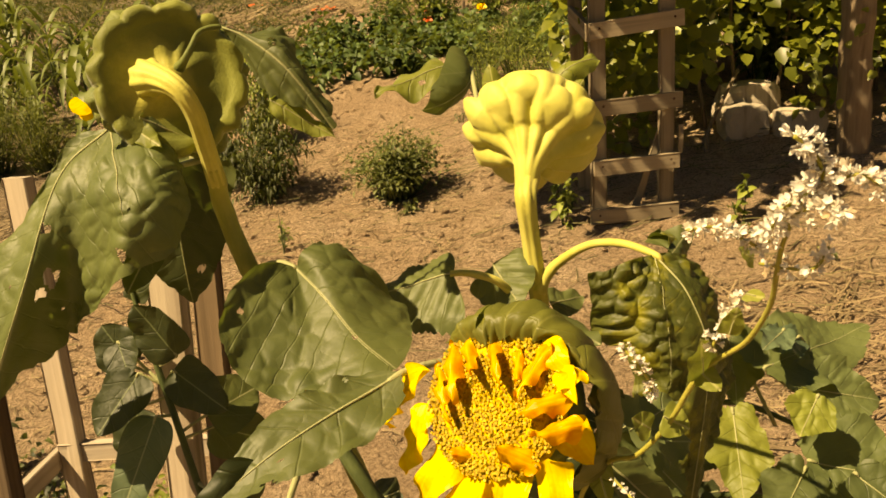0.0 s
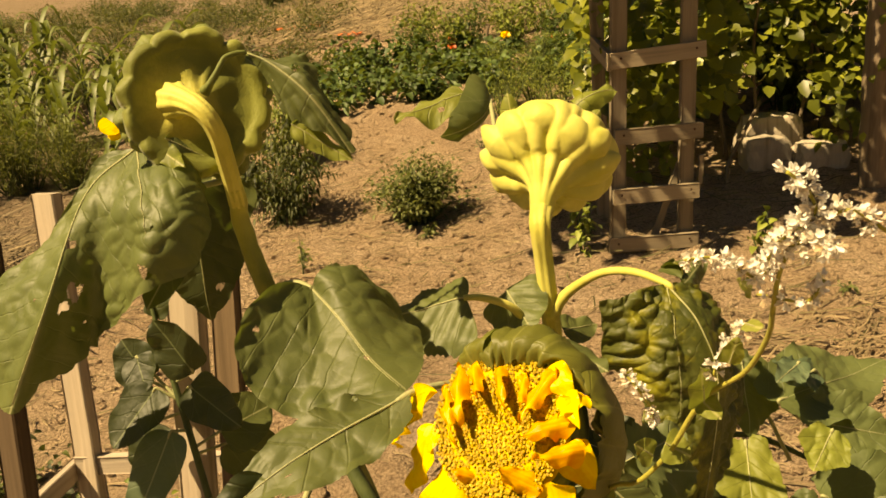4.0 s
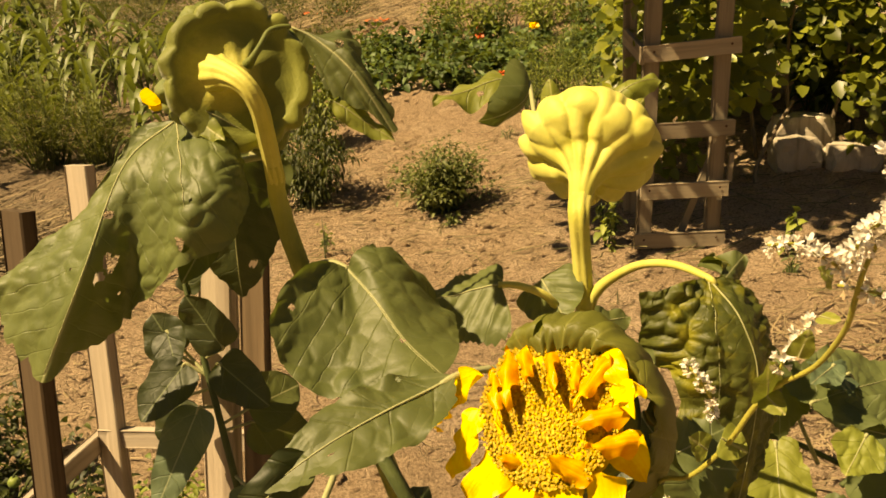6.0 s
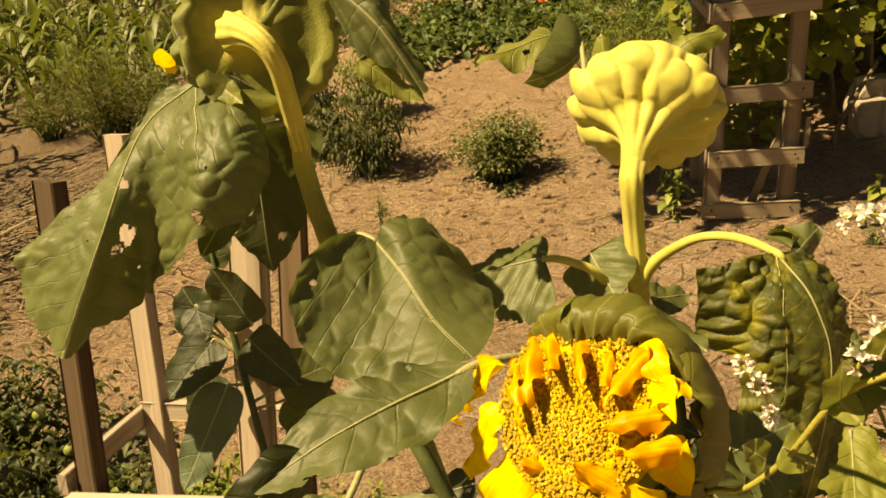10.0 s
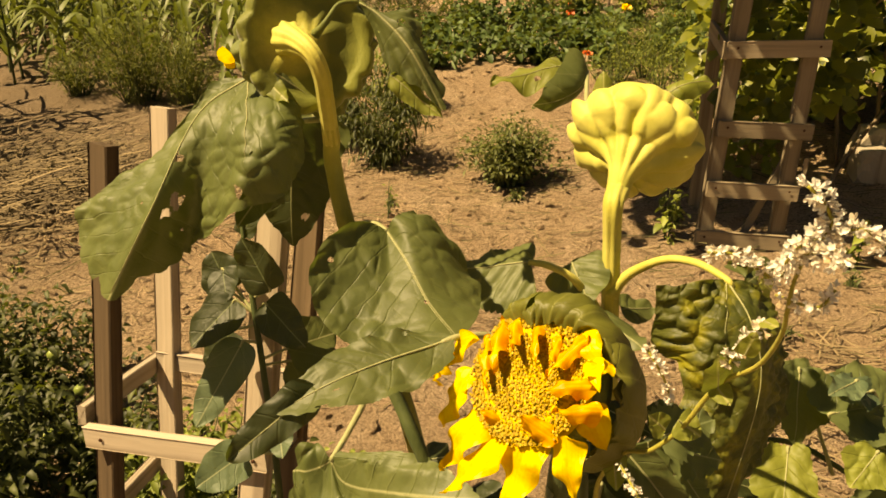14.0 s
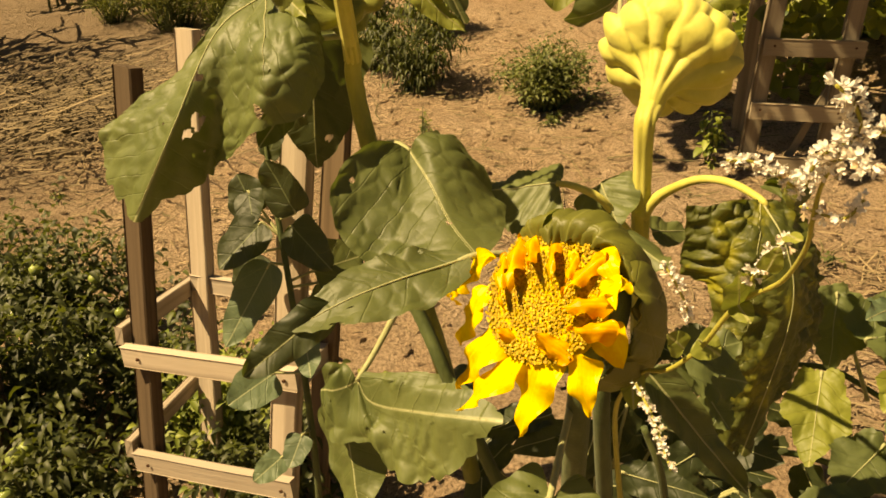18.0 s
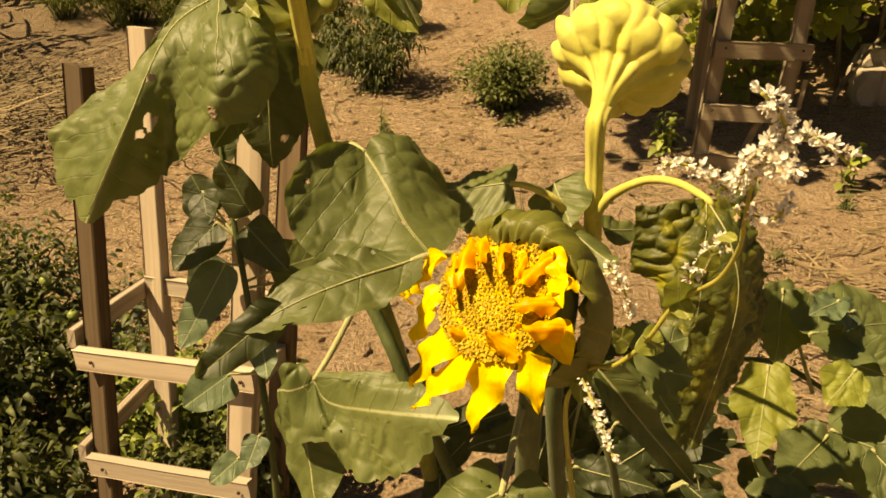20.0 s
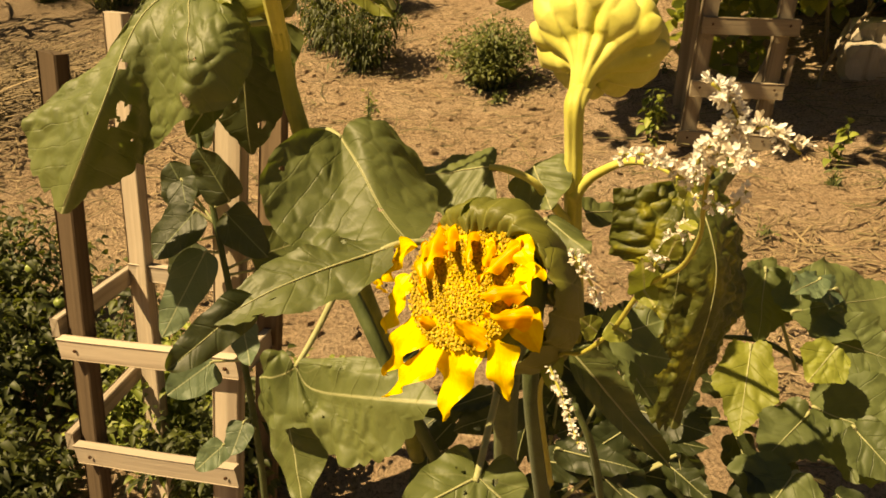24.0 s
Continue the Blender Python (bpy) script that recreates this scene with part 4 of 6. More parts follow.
leaf(s1, (-0.241, 1.037, 1.633), (-0.161, 1.037, 1.576), (0.1, -0.7, 0.7), 0.038, LEAF_LIME, r=0.002, quilt=0.001, wave=0.08, lobe=0.0, fold=-0.2, label="turned-up leaf tip with a pale underside")
leaf(s1, (-0.430, 1.004, 1.454), (-0.452, 0.956, 1.409), (0.3, -1, 0.4), 0.05, quilt=0.0015, wave=0.06, lobe=0.02)
leaf(s1, (-0.431, 1.025, 1.623), (-0.379, 0.989, 1.593), (0.1, -0.8, 0.6), 0.035, LEAF_LIME, quilt=0.001, wave=0.1, lobe=0.0, rib=False)
# heart-shaped leaf on the same plant
HEART_BASE = (-0.237, 1.01, 1.405)
HEART_A = (((-0.254, 1.0, 1.419), (-0.272, 0.965, 1.431), (-0.289, 0.935, 1.428)),
    ((-0.263, 0.968, 1.41), (-0.29, 0.925, 1.408), (-0.31, 0.88, 1.395)),
    ((-0.25, 0.95, 1.395), (-0.276, 0.9, 1.373), (-0.298, 0.85, 1.346)),
    ((-0.234, 0.938, 1.376), (-0.247, 0.882, 1.337), (-0.254, 0.832, 1.306)),
    ((-0.215, 0.938, 1.365), (-0.208, 0.882, 1.331), (-0.19, 0.828, 1.304)))
HEART_B = (((-0.192, 0.95, 1.382), (-0.147, 0.895, 1.346), (-0.098, 0.845, 1.324)),
    ((-0.189, 0.965, 1.394), (-0.138, 0.945, 1.353), (-0.082, 0.955, 1.326)),
    ((-0.199, 0.985, 1.409), (-0.152, 1.0, 1.386), (-0.11, 1.05, 1.337)),
    ((-0.211, 1.0, 1.42), (-0.184, 1.02, 1.422), (-0.161, 1.07, 1.397)),
    ((-0.226, 1.01, 1.426), (-0.216, 1.03, 1.432), (-0.206, 1.06, 1.428)))
draped_leaf(s1, HEART_BASE, HEART_A + HEART_B, 5, LEAF, "broad heart-shaped leaf with a small hole", quilt=0.0034, ragged=0.035, spacing=0.032, seed=2, r=0.0024,
            holes=((1.45, 0.72, 0.0045), (5.0, 0.66, 0.004)))
part("petiole", tube([(-0.323, 1.074, 1.375), (-0.290, 1.055, 1.398), (-0.260, 1.030, 1.408), HEART_BASE], [0.006, 0.005, 0.0045, 0.004], 18, 8, 0.06), RIB, s1)

# ---- sunflower with the yellow-green head ----
s2 = thing("sunflower", on_ground(0.24, 1.62), "sunflower with a swollen yellow-green head seen from behind", "sunflower", "sunflowers")
H2, A2 = Vector((0.131, 1.307, 1.505)), Vector((0.22, 0.86, 0.44)).normalized()
part("stem", tube([H2 - A2 * 0.050, H2 - A2 * 0.072 - Vector((0.002, 0, 0.006)), H2 - A2 * 0.090 - Vector((0.004, 0, 0.024)), (0.100, 1.190, 1.424), (0.105, 1.198, 1.353), (0.114, 1.212, 1.241), (0.135, 1.286, 1.035), (0.197, 1.499, 0.519), (0.250, 1.652, 0.151)],
                  [0.026, 0.0225, 0.0188, 0.0163, 0.0146, 0.0150, 0.016, 0.018, 0.02], 90, 36, 0.07, 7, wob=0.03), STEM_YELLOW, s2)
hb = swept_head([H2 - A2 * 0.092 - Vector((0.004, 0, 0.026)), H2 - A2 * 0.080 - Vector((0.003, 0, 0.012)), H2 - A2 * 0.068 - Vector((0.001, 0, 0.004)), H2 - A2 * 0.057, H2 - A2 * 0.046, H2 - A2 * 0.033, H2 - A2 * 0.017, H2 + A2 * 0.002, H2 + A2 * 0.022, H2 + A2 * 0.040, H2 + A2 * 0.050, H2 + A2 * 0.052],
                [0.0165, 0.0215, 0.029, 0.042, 0.060, 0.080, 0.098, 0.108, 0.108, 0.092, 0.050, 0.008], ribs=11, rib=0.16, lump_size=0.030, seed=12, grain=2.0, begin=0.30)
x2, y2, z2 = frame_of(A2)
for deg, reach, back, ln, wd in ((122, 0.080, 0.026, 0.072, 0.070), (88, 0.096, 0.012, 0.056, 0.062), (60, 0.090, 0.022, 0.074, 0.050), (34, 0.096, 0.018, 0.088, 0.048), (150, 0.094, 0.018, 0.060, 0.054), (176, 0.088, 0.022, 0.076, 0.042), (8, 0.094, 0.014, 0.070, 0.050), (-22, 0.092, 0.016, 0.050, 0.036)):
    rad = x2 * math.cos(math.radians(deg)) + y2 * math.sin(math.radians(deg))
    bulge(hb, H2 + rad * reach - A2 * back, rad * 0.8 + A2 * 0.55, rad * 0.5 - A2 * 0.85, ln, wd, 0.034)
fused("head", s2, hb, HEAD_YELLOW, "swollen yellow-green back of the head", 0.0018, 9)
for k, (a, b, w) in enumerate((((0.071, 1.332, 1.571), (0.066, 1.347, 1.622), 0.04), ((0.149, 1.288, 1.574), (0.160, 1.308, 1.602), 0.03), ((0.198, 1.291, 1.567), (0.218, 1.309, 1.586), 0.03))):
    v, f, uv, mid = blade_mesh(a, b, (0, -1, 0.2), w, lobe=0, nu=10, nv=8, taper=0.8, arch=0.05, curl=0.8)
    from_lists("bract", v, f, LEAF_LIME, s2, "", uv)
leaf(s2, (0.038, 1.476, 1.606), (-0.059, 1.406, 1.547), (0.1, -0.9, -0.5), 0.10, from_stem=(0.043, 1.328, 1.535), r=0.004, quilt=0.002, wave=0.05, curl=0.9, arch=0.25, lobe=0.1, label="curled upper leaf, dark on its underside")
leaf(s2, (-0.003, 1.455, 1.616), (-0.138, 1.390, 1.586), (0.1, -0.45, 0.9), 0.09, LEAF_LIME, r=0.003, quilt=0.002, wave=0.12, arch=0.02, lobe=0.1, fold=-0.3, holes=((0.42, 0.08, 0.03),))
leaf(s2, (0.177, 1.338, 1.589), (0.258, 1.372, 1.607), (-0.1, -0.7, 0.7), 0.05, LEAF_LIME, r=0.003, quilt=0.001, wave=0.1, arch=0.2, lobe=0.0, curl=0.8)
# puckered leaf on a long arched stalk
PUCK_BASE = (0.266, 1.054, 1.362)
PUCK_A = (((0.228, 1.03, 1.366), (0.194, 1.02, 1.358), (0.164, 1.01, 1.357)),
    ((0.231, 1.02, 1.344), (0.195, 1.01, 1.323), (0.17, 1.04, 1.253)),
    ((0.24, 1.01, 1.328), (0.217, 1.0, 1.277), (0.181, 1.03, 1.238)),
    ((0.248, 1.0, 1.316), (0.233, 0.985, 1.26), (0.212, 1.0, 1.231)),
    ((0.26, 0.995, 1.311), (0.255, 0.975, 1.214), (0.227, 0.97, 1.088)))
PUCK_B = (((0.273, 0.995, 1.304), (0.285, 0.97, 1.184), (0.256, 0.97, 1.0)),
    ((0.303, 1.005, 1.311), (0.323, 0.985, 1.209), (0.294, 0.975, 0.969)),
    ((0.316, 1.02, 1.315), (0.351, 1.02, 1.202), (0.336, 1.02, 1.047)),
    ((0.32, 1.05, 1.329), (0.365, 1.07, 1.253), (0.386, 1.08, 1.134)),
    ((0.297, 1.06, 1.359), (0.34, 1.09, 1.323), (0.386, 1.12, 1.222)))
part("petiole", tube([(0.112, 1.197, 1.262), (0.126, 1.196, 1.290), (0.150, 1.185, 1.318), (0.190, 1.150, 1.352), (0.230, 1.100, 1.367), PUCK_BASE, (0.276, 1.048, 1.352)], [0.013, 0.0100, 0.0080, 0.0066, 0.006, 0.0052, 0.003], 30, 10, 0.05), STEM_YELLOW, s2, "thick arched yellow leaf stalk")
part("petiole", tube([(0.105, 1.194, 1.220), (0.075, 1.182, 1.259), (0.044, 1.161, 1.301), (0.000, 1.152, 1.322), (-0.030, 1.150, 1.325)], [0.009, 0.0078, 0.0068, 0.0058, 0.005], 24, 10, 0.05), STEM_YELLOW, s2, "thick arched yellow leaf stalk")
draped_leaf(s2, PUCK_BASE, PUCK_A + PUCK_B, 6, LEAF_YELLOWED, "puckered dark leaf turning yellow", quilt=0.0055, pucker=0.008, ragged=0.05, spacing=0.020, seed=4, r=0.0036, veins=((4.4, 0.7),), rings=84, turns=170)
leaf(s2, (0.350, 1.228, 1.319), (0.313, 1.191, 1.349), (0, -0.5, 0.9), 0.07, LEAF_YELLOWED, quilt=0.004, wave=0.1, lobe=0.0, curl=1.2, rib=False)
leaf(s2, (0.325, 1.181, 1.313), (0.376, 1.245, 1.332), (0.2, -0.9, 0.5), 0.08, LEAF, quilt=0.004, wave=0.1, lobe=0.0, curl=1.0, rib=False)
leaf(s2, (-0.026, 1.151, 1.325), (-0.159, 1.150, 1.299), (0.1, -0.5, 0.9), 0.15, LEAF, quilt=0.004, wave=0.09, fold=-0.35, lobe=0.15, asym=(0.8, 1.2), label="shaded leaf with a ragged edge", serrate=0.1)
leaf(s2, (0.041, 1.206, 1.313), (0.077, 1.141, 1.262), (-0.3, -0.8, 0.5), 0.12, LEAF, quilt=0.003, wave=0.08, fold=-0.2, lobe=0.1)
leaf(s2, (0.135, 1.239, 1.220), (0.199, 1.294, 1.207), (0, -0.6, 0.8), 0.07, LEAF, quilt=0.003, wave=0.08, lobe=0.1)

# ---- sunflower in bloom ----
s3 = thing("sunflower", on_ground(0.12, 1.05), "sunflower in bloom with curled yellow petals and a green collar", "sunflower", "sunflowers")
H3, A3 = Vector((0.013, 0.569, 1.423)), Vector((-0.47, -0.71, 0.52)).normalized()
part("stem", tube([H3 - A3 * 0.035, H3 - A3 * 0.075 + Vector((0.015, 0, -0.015)), (0.053, 0.665, 1.295), (0.048, 0.693, 1.188), (0.055, 0.833, 0.836), (0.072, 0.958, 0.498)], [0.026, 0.02, 0.0145, 0.0145, 0.016, 0.018], 36, 14, 0.06), STEM_DARK, s3)
part("receptacle", turned([(0.02, -0.065), (0.045, -0.055), (0.064, -0.036), (0.066, -0.018), (0.058, -0.004), (0.03, -0.004), (0.005, -0.004)], H3, A3, sides=40), BRACT, s3)


def florets(parent, centre, axis, radius):
    """The seed head: small closed tubes set on spirals, larger and greener near the rim."""
    x, y, z = frame_of(axis)
    rng = random.Random(4)
    disc = part("disc", turned([(radius * 1.06, 0.0), (radius, 0.005), (radius * 0.75, 0.010), (radius * 0.4, 0.009), (0.004, 0.006)], centre, axis, sides=40), SEED_BED, parent, "domed seed head")

    def tubelet(o, c, d, w, h):
        e1 = d.orthogonal().normalized()
        e2 = d.cross(e1)
        v = [c + d * (h * lift) + (e1 * math.cos(2 * math.pi * j / 5) + e2 * math.sin(2 * math.pi * j / 5)) * (w * wide) for lift, wide in ((0, 0.6), (0.6, 0.75), (1.0, 1.2), (0.82, 0.45)) for j in range(5)]
        f = [(o + lay * 5 + j, o + lay * 5 + (j + 1) % 5, o + lay * 5 + 5 + (j + 1) % 5, o + lay * 5 + 5 + j) for lay in range(3) for j in range(5)] + [tuple(o + 15 + j for j in range(5))]
        return v, f

    one = bpy.data.meshes.new("floret")
    v, f = tubelet(0, Vector((0, 0, 0)), Vector((0, 0, 1)), 0.0013, 0.006)
    one.from_pydata(v, [], f)
    one.polygons.foreach_set("use_smooth", [True] * len(one.polygons))
    one.materials.append(FLORET)
    verts, faces = [], []
    total = 2500
    for k in range(total):
        r = radius * math.sqrt((k + 0.5) / total) * 1.04
        a = k * 2.39996
        q = (r / radius) ** 2
        c = Vector(centre) + x * (r * math.cos(a)) + y * (r * math.sin(a)) + z * (0.005 + 0.004 * (1 - abs(2 * r / radius - 1))) + (x * rng.uniform(-1, 1) + y * rng.uniform(-1, 1)) * 0.0010
        w, h = 0.00075 + 0.00035 * q + 0.0004 * rng.random(), 0.0015 + 0.0026 * rng.random() ** 1.3 + 0.0012 * q
        d = (z + (x * math.cos(a) + y * math.sin(a)) * (-0.35 + 0.3 * rng.random()) + Vector((rng.uniform(-1, 1), rng.uniform(-1, 1), rng.uniform(-1, 1))) * 0.25).normalized()
        if k < 300:
            ob = new("floret", one)
            ob.parent = disc
            ob.matrix_basis = Matrix.LocRotScale(c - BASE[disc.name], d.to_track_quat("Z", "Y"), (w / 0.0013, w / 0.0013, h / 0.006))
        else:
            v, f = tubelet(len(verts), c, d, w, h)
            verts += v
            faces += f
    tagged(from_lists("seed_rim", verts, faces, FLORET_GREEN, disc), kind="stuff")
    return disc


florets(s3, H3, A3, 0.060)
petals = [((-0.041, 0.607, 1.438), (-0.104, 0.688, 1.345), 0.024, 0.20),
          ((-0.019, 0.610, 1.462), (-0.023, 0.556, 1.434), 0.020, 0.30),
          ((0.014, 0.595, 1.471), (0.015, 0.545, 1.453), 0.016, 0.30),
          ((0.060, 0.566, 1.473), (0.026, 0.532, 1.446), 0.017, 0.20),
          ((0.054, 0.570, 1.473), (0.073, 0.547, 1.455), 0.024, 0.50),
          ((0.072, 0.535, 1.442), (0.027, 0.526, 1.437), 0.022, 0.35),
          ((0.077, 0.521, 1.427), (0.034, 0.513, 1.422), 0.021, 0.30),
          ((0.062, 0.533, 1.422), (0.084, 0.529, 1.384), 0.030, 0.10),
          ((0.042, 0.518, 1.392), (0.007, 0.520, 1.412), 0.024, -0.30),
          ((0.048, 0.520, 1.399), (0.060, 0.512, 1.339), 0.028, 0.15),
          ((0.018, 0.534, 1.392), (-0.000, 0.518, 1.303), 0.038, 0.08),
          ((0.001, 0.539, 1.382), (-0.061, 0.562, 1.290), 0.034, 0.10),
          ((-0.024, 0.562, 1.391), (-0.068, 0.578, 1.304), 0.034, 0.15),
          ((-0.049, 0.586, 1.401), (-0.073, 0.605, 1.337), 0.028, 0.30),
          ((-0.046, 0.593, 1.414), (-0.057, 0.584, 1.383), 0.022, 0.50),
          ((-0.033, 0.607, 1.445), (-0.028, 0.554, 1.417), 0.012, 0.30),
          ((0.066, 0.552, 1.459), (0.072, 0.518, 1.445), 0.018, 0.50),
          ((0.036, 0.577, 1.466), (0.029, 0.542, 1.452), 0.010, 0.30),
          ((-0.009, 0.548, 1.386), (-0.030, 0.547, 1.396), 0.016, 0.40),
          ((-0.064, 0.613, 1.417), (-0.091, 0.658, 1.354), 0.016, 0.30),
          ((-0.007, 0.605, 1.466), (-0.004, 0.560, 1.452), 0.014, 0.40),
          ((0.081, 0.547, 1.457), (0.056, 0.524, 1.452), 0.018, 0.50)]
for k, (a, b, w, c) in enumerate(petals):
    inner = (Vector(b) - H3).length < 0.062
    v, f, uv, mid = blade_mesh(a, b, A3 + Vector((0, 0, 0.3)), w * (0.78 if inner else 1.15), lobe=0.0, arch=c * 0.3, wave=0.20 if inner else 0.10, curl=0.9 + c if inner else 0.3, fold=0.2, quilt=0.0005, pucker=0.0006, spacing=0.006, nu=22, nv=14, taper=0.8 if inner else 1.05, seed=k, peak=0.45)
    from_lists("petal", v, f, PETAL_DRY if inner else PETAL_M, s3, "curled orange petal" if inner else "curled yellow petal", uv)
# broad crumpled bracts that wrap over the rim, thick along the top and on the shaded side
x3, y3, z3 = frame_of(A3)


def collar_bract(parent, turn, span, seed):
    line = glide([(0.062, -0.002, 0, 0), (0.071, 0.005, 0, 0), (0.077, 0.001, 0, 0), (0.083, -0.016, 0, 0), (0.077, -0.045, 0, 0), (0.055, -0.066, 0, 0)], 18)
    verts, uvs = [], []
    for i, q in enumerate(line):
        s = i / 18
        for j in range(15):
            c = 2 * j / 14 - 1
            a = turn + span / 2 * c * (1 - 0.55 * (1 - s) ** 3)
            big = 0.93 + 0.13 * math.cos(a - 0.75)
            lift = 0.005 * noise.noise(Vector((c * 1.3, s * 2, seed))) + 0.0025 * math.sin(2.4 * seed) + 0.003 * (1 - c * c) + 0.0022 * abs(noise.noise(Vector((c * 6, s * 5, seed))))
            r = (q[0] + lift) * (1 + (big - 1) * min(1.0, 2.5 * s + (0.5 if big < 1 else 0)))
            low = 0.85 * max(0.0, math.cos(a + 0.3)) ** 0.7
            hood = math.exp(-((a - 1.8) / 0.75) ** 2)      # the bracts lean over the seeds along the top
            r -= (0.008 * max(0.0, math.sin(a)) + 0.009 * hood) * (1 - s) ** 2
            r = r * (1 - low) + (0.074 + 0.004 * s + lift) * low
            tip = 0.010 * noise.noise(Vector((c * 2.2, 4, seed))) * (1 - s) + (0.006 * abs(c) * (1 - s) ** 2)
            verts.append(H3 + (x3 * math.cos(a) + y3 * math.sin(a)) * (r + tip) + z3 * (q[1] + lift * 0.6 - 0.4 * abs(tip) - 0.008 * (1 - math.cos(a - 0.75)) + hood * (0.009 + 0.010 * (1 - s) ** 0.7) - 0.030 * max(0.0, math.cos(a + 0.30)) ** 1.5))
            uvs.append((s * 0.07, r * span / 2 * c))
    faces = [(i * 15 + j, i * 15 + 15 + j, i * 15 + 16 + j, i * 15 + 1 + j) for i in range(18) for j in range(14)]
    from_lists("bract", verts, faces, COLLAR, parent, "", uvs)


for k in range(11):
    collar_bract(s3, -0.65 + 3.6 * k / 10, 0.78, k + 3)
broad_leaf(s3, (-0.069, 0.624, 1.428), (-0.216, 0.525, 1.384), (-0.05, -0.62, 0.8), (0.60, 0.42, 0.31, 0.26, 0.255, 0.27, 0.32, 0.38, 0.36, 0.26, 0.21, 0.19, 0.20, 0.27, 0.38), 0.92, from_stem=(-0.021, 0.673, 1.410), sag=0.004, r=0.0036,
           arch=0.06, quilt=0.0030, wave=0.06, fold=0.10, spacing=0.034, ragged=0.06, seed=11, label="long leaf with a pale midrib and small holes", holes=((0.80, 0.14, 0.030), (0.70, 0.06, 0.012), (0.24, -0.12, 0.012)))
leaf(s3, (-0.186, 0.548, 1.400), (-0.254, 0.490, 1.345), (0.25, -0.8, 0.45), 0.040, LEAF_SHADED, r=0.002, lobe=0.0, quilt=0.002, wave=0.08, fold=0.5, curl=0.3, label="curled dark leaf tip", taper=0.6)
LOWER_BASE = (-0.312, 0.95, 1.028)
LOWER_A = (((-0.308, 0.95, 1.037), (-0.305, 0.955, 1.04), (-0.301, 0.96, 1.043)),
    ((-0.27, 0.945, 1.039), (-0.221, 0.94, 1.048), (-0.172, 0.95, 1.065)),
    ((-0.259, 0.94, 1.03), (-0.18, 0.925, 1.046), (-0.116, 0.93, 1.054)),
    ((-0.28, 0.935, 0.999), (-0.186, 0.91, 1.015), (-0.061, 0.885, 1.04)),
    ((-0.272, 0.93, 0.988), (-0.193, 0.9, 0.987), (-0.118, 0.87, 0.959)),
    ((-0.282, 0.93, 0.982), (-0.22, 0.895, 0.964), (-0.176, 0.86, 0.915)))
LOWER_B = (((-0.291, 0.93, 0.985), (-0.254, 0.9, 0.96), (-0.234, 0.875, 0.913)),
    ((-0.3, 0.93, 0.992), (-0.285, 0.91, 0.97), (-0.272, 0.895, 0.945)),
    ((-0.316, 0.935, 0.992), (-0.327, 0.92, 0.968), (-0.345, 0.91, 0.93)),
    ((-0.327, 0.94, 1.009), (-0.35, 0.935, 0.993), (-0.371, 0.93, 0.973)),
    ((-0.323, 0.945, 1.029), (-0.344, 0.945, 1.037), (-0.369, 0.95, 1.046)),
    ((-0.316, 0.95, 1.036), (-0.325, 0.955, 1.047), (-0.336, 0.96, 1.053)))
draped_leaf(s3, LOWER_BASE, LOWER_A + LOWER_B, 3, LEAF, "broad lower leaf with a thin pale vein and a notched edge", quilt=0.0045, ragged=0.15, spacing=0.034, seed=3, r=0.0011, holes=((9.0, 0.62, 0.003), (5.5, 0.55, 0.003), (7.0, 0.7, 0.003)))
part("petiole", tube([(-0.263, 1.029, 1.130), (-0.292, 0.985, 1.065), LOWER_BASE], [0.0055, 0.0052, 0.0045], 14, 8, 0.06), RIB, s3)
leaf(s3, (-0.345, 0.965, 0.965), (-0.289, 0.875, 0.80), (-0.1, -1, 0.25), 0.13, LEAF, rib=False, lobe=0.1, quilt=0.003, wave=0.08, fold=-0.4, spacing=0.03)
leaf(s3, (0.030, 0.566, 1.197), (-0.041, 0.508, 1.186), (0.0, -0.6, 0.8), 0.08, from_stem=(0.042, 0.706, 1.243), r=0.004, lobe=0.2, quilt=0.003, wave=0.05, holes=((0.1, -0.12, 0.03), (0.15, -0.2, 0.025), (0.2, 0.1, 0.02)))
leaf(s3, (0.033, 0.566, 1.195), (0.093, 0.541, 1.165), (0.1, -0.6, 0.8), 0.08, lobe=0.1, quilt=0.003, wave=0.06, holes=((0.2, 0.12, 0.04), (0.3, -0.1, 0.03)))
leaf(s3, (0.116, 0.727, 1.263), (0.252, 0.714, 1.117), (0.3, -0.8, 0.5), 0.05, LEAF, from_stem=(0.068, 0.750, 1.258), r=0.004, lobe=0.0, quilt=0.003, wave=0.07, fold=0.5, label="folded leaf beneath the bloom")
leaf(s3, (0.076, 0.765, 1.409), (0.128, 0.721, 1.392), (0.2, -0.6, 0.7), 0.06, LEAF, r=0.003, lobe=0.1, quilt=0.002, wave=0.08, curl=0.9, from_stem=(0.060, 0.716, 1.403))
leaf(s3, (0.094, 0.576, 1.354), (0.099, 0.553, 1.326), (0.0, -1, 0.3), 0.025, LEAF_LIME, r=0.002, lobe=0.0, quilt=0.001, wave=0.05)
part("side_stem", tube([(-0.262, 1.02, 1.235), (-0.248, 1.0, 1.191), (-0.211, 0.98, 1.139), (-0.157, 0.95, 1.049), (-0.06, 0.98, 0.80)], [0.010, 0.0105, 0.011, 0.011, 0.012], 24, 10, 0.06), STEM_DARK, s3)
# low filler leaves in the darker green, for the deep shade under the bloom
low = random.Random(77)
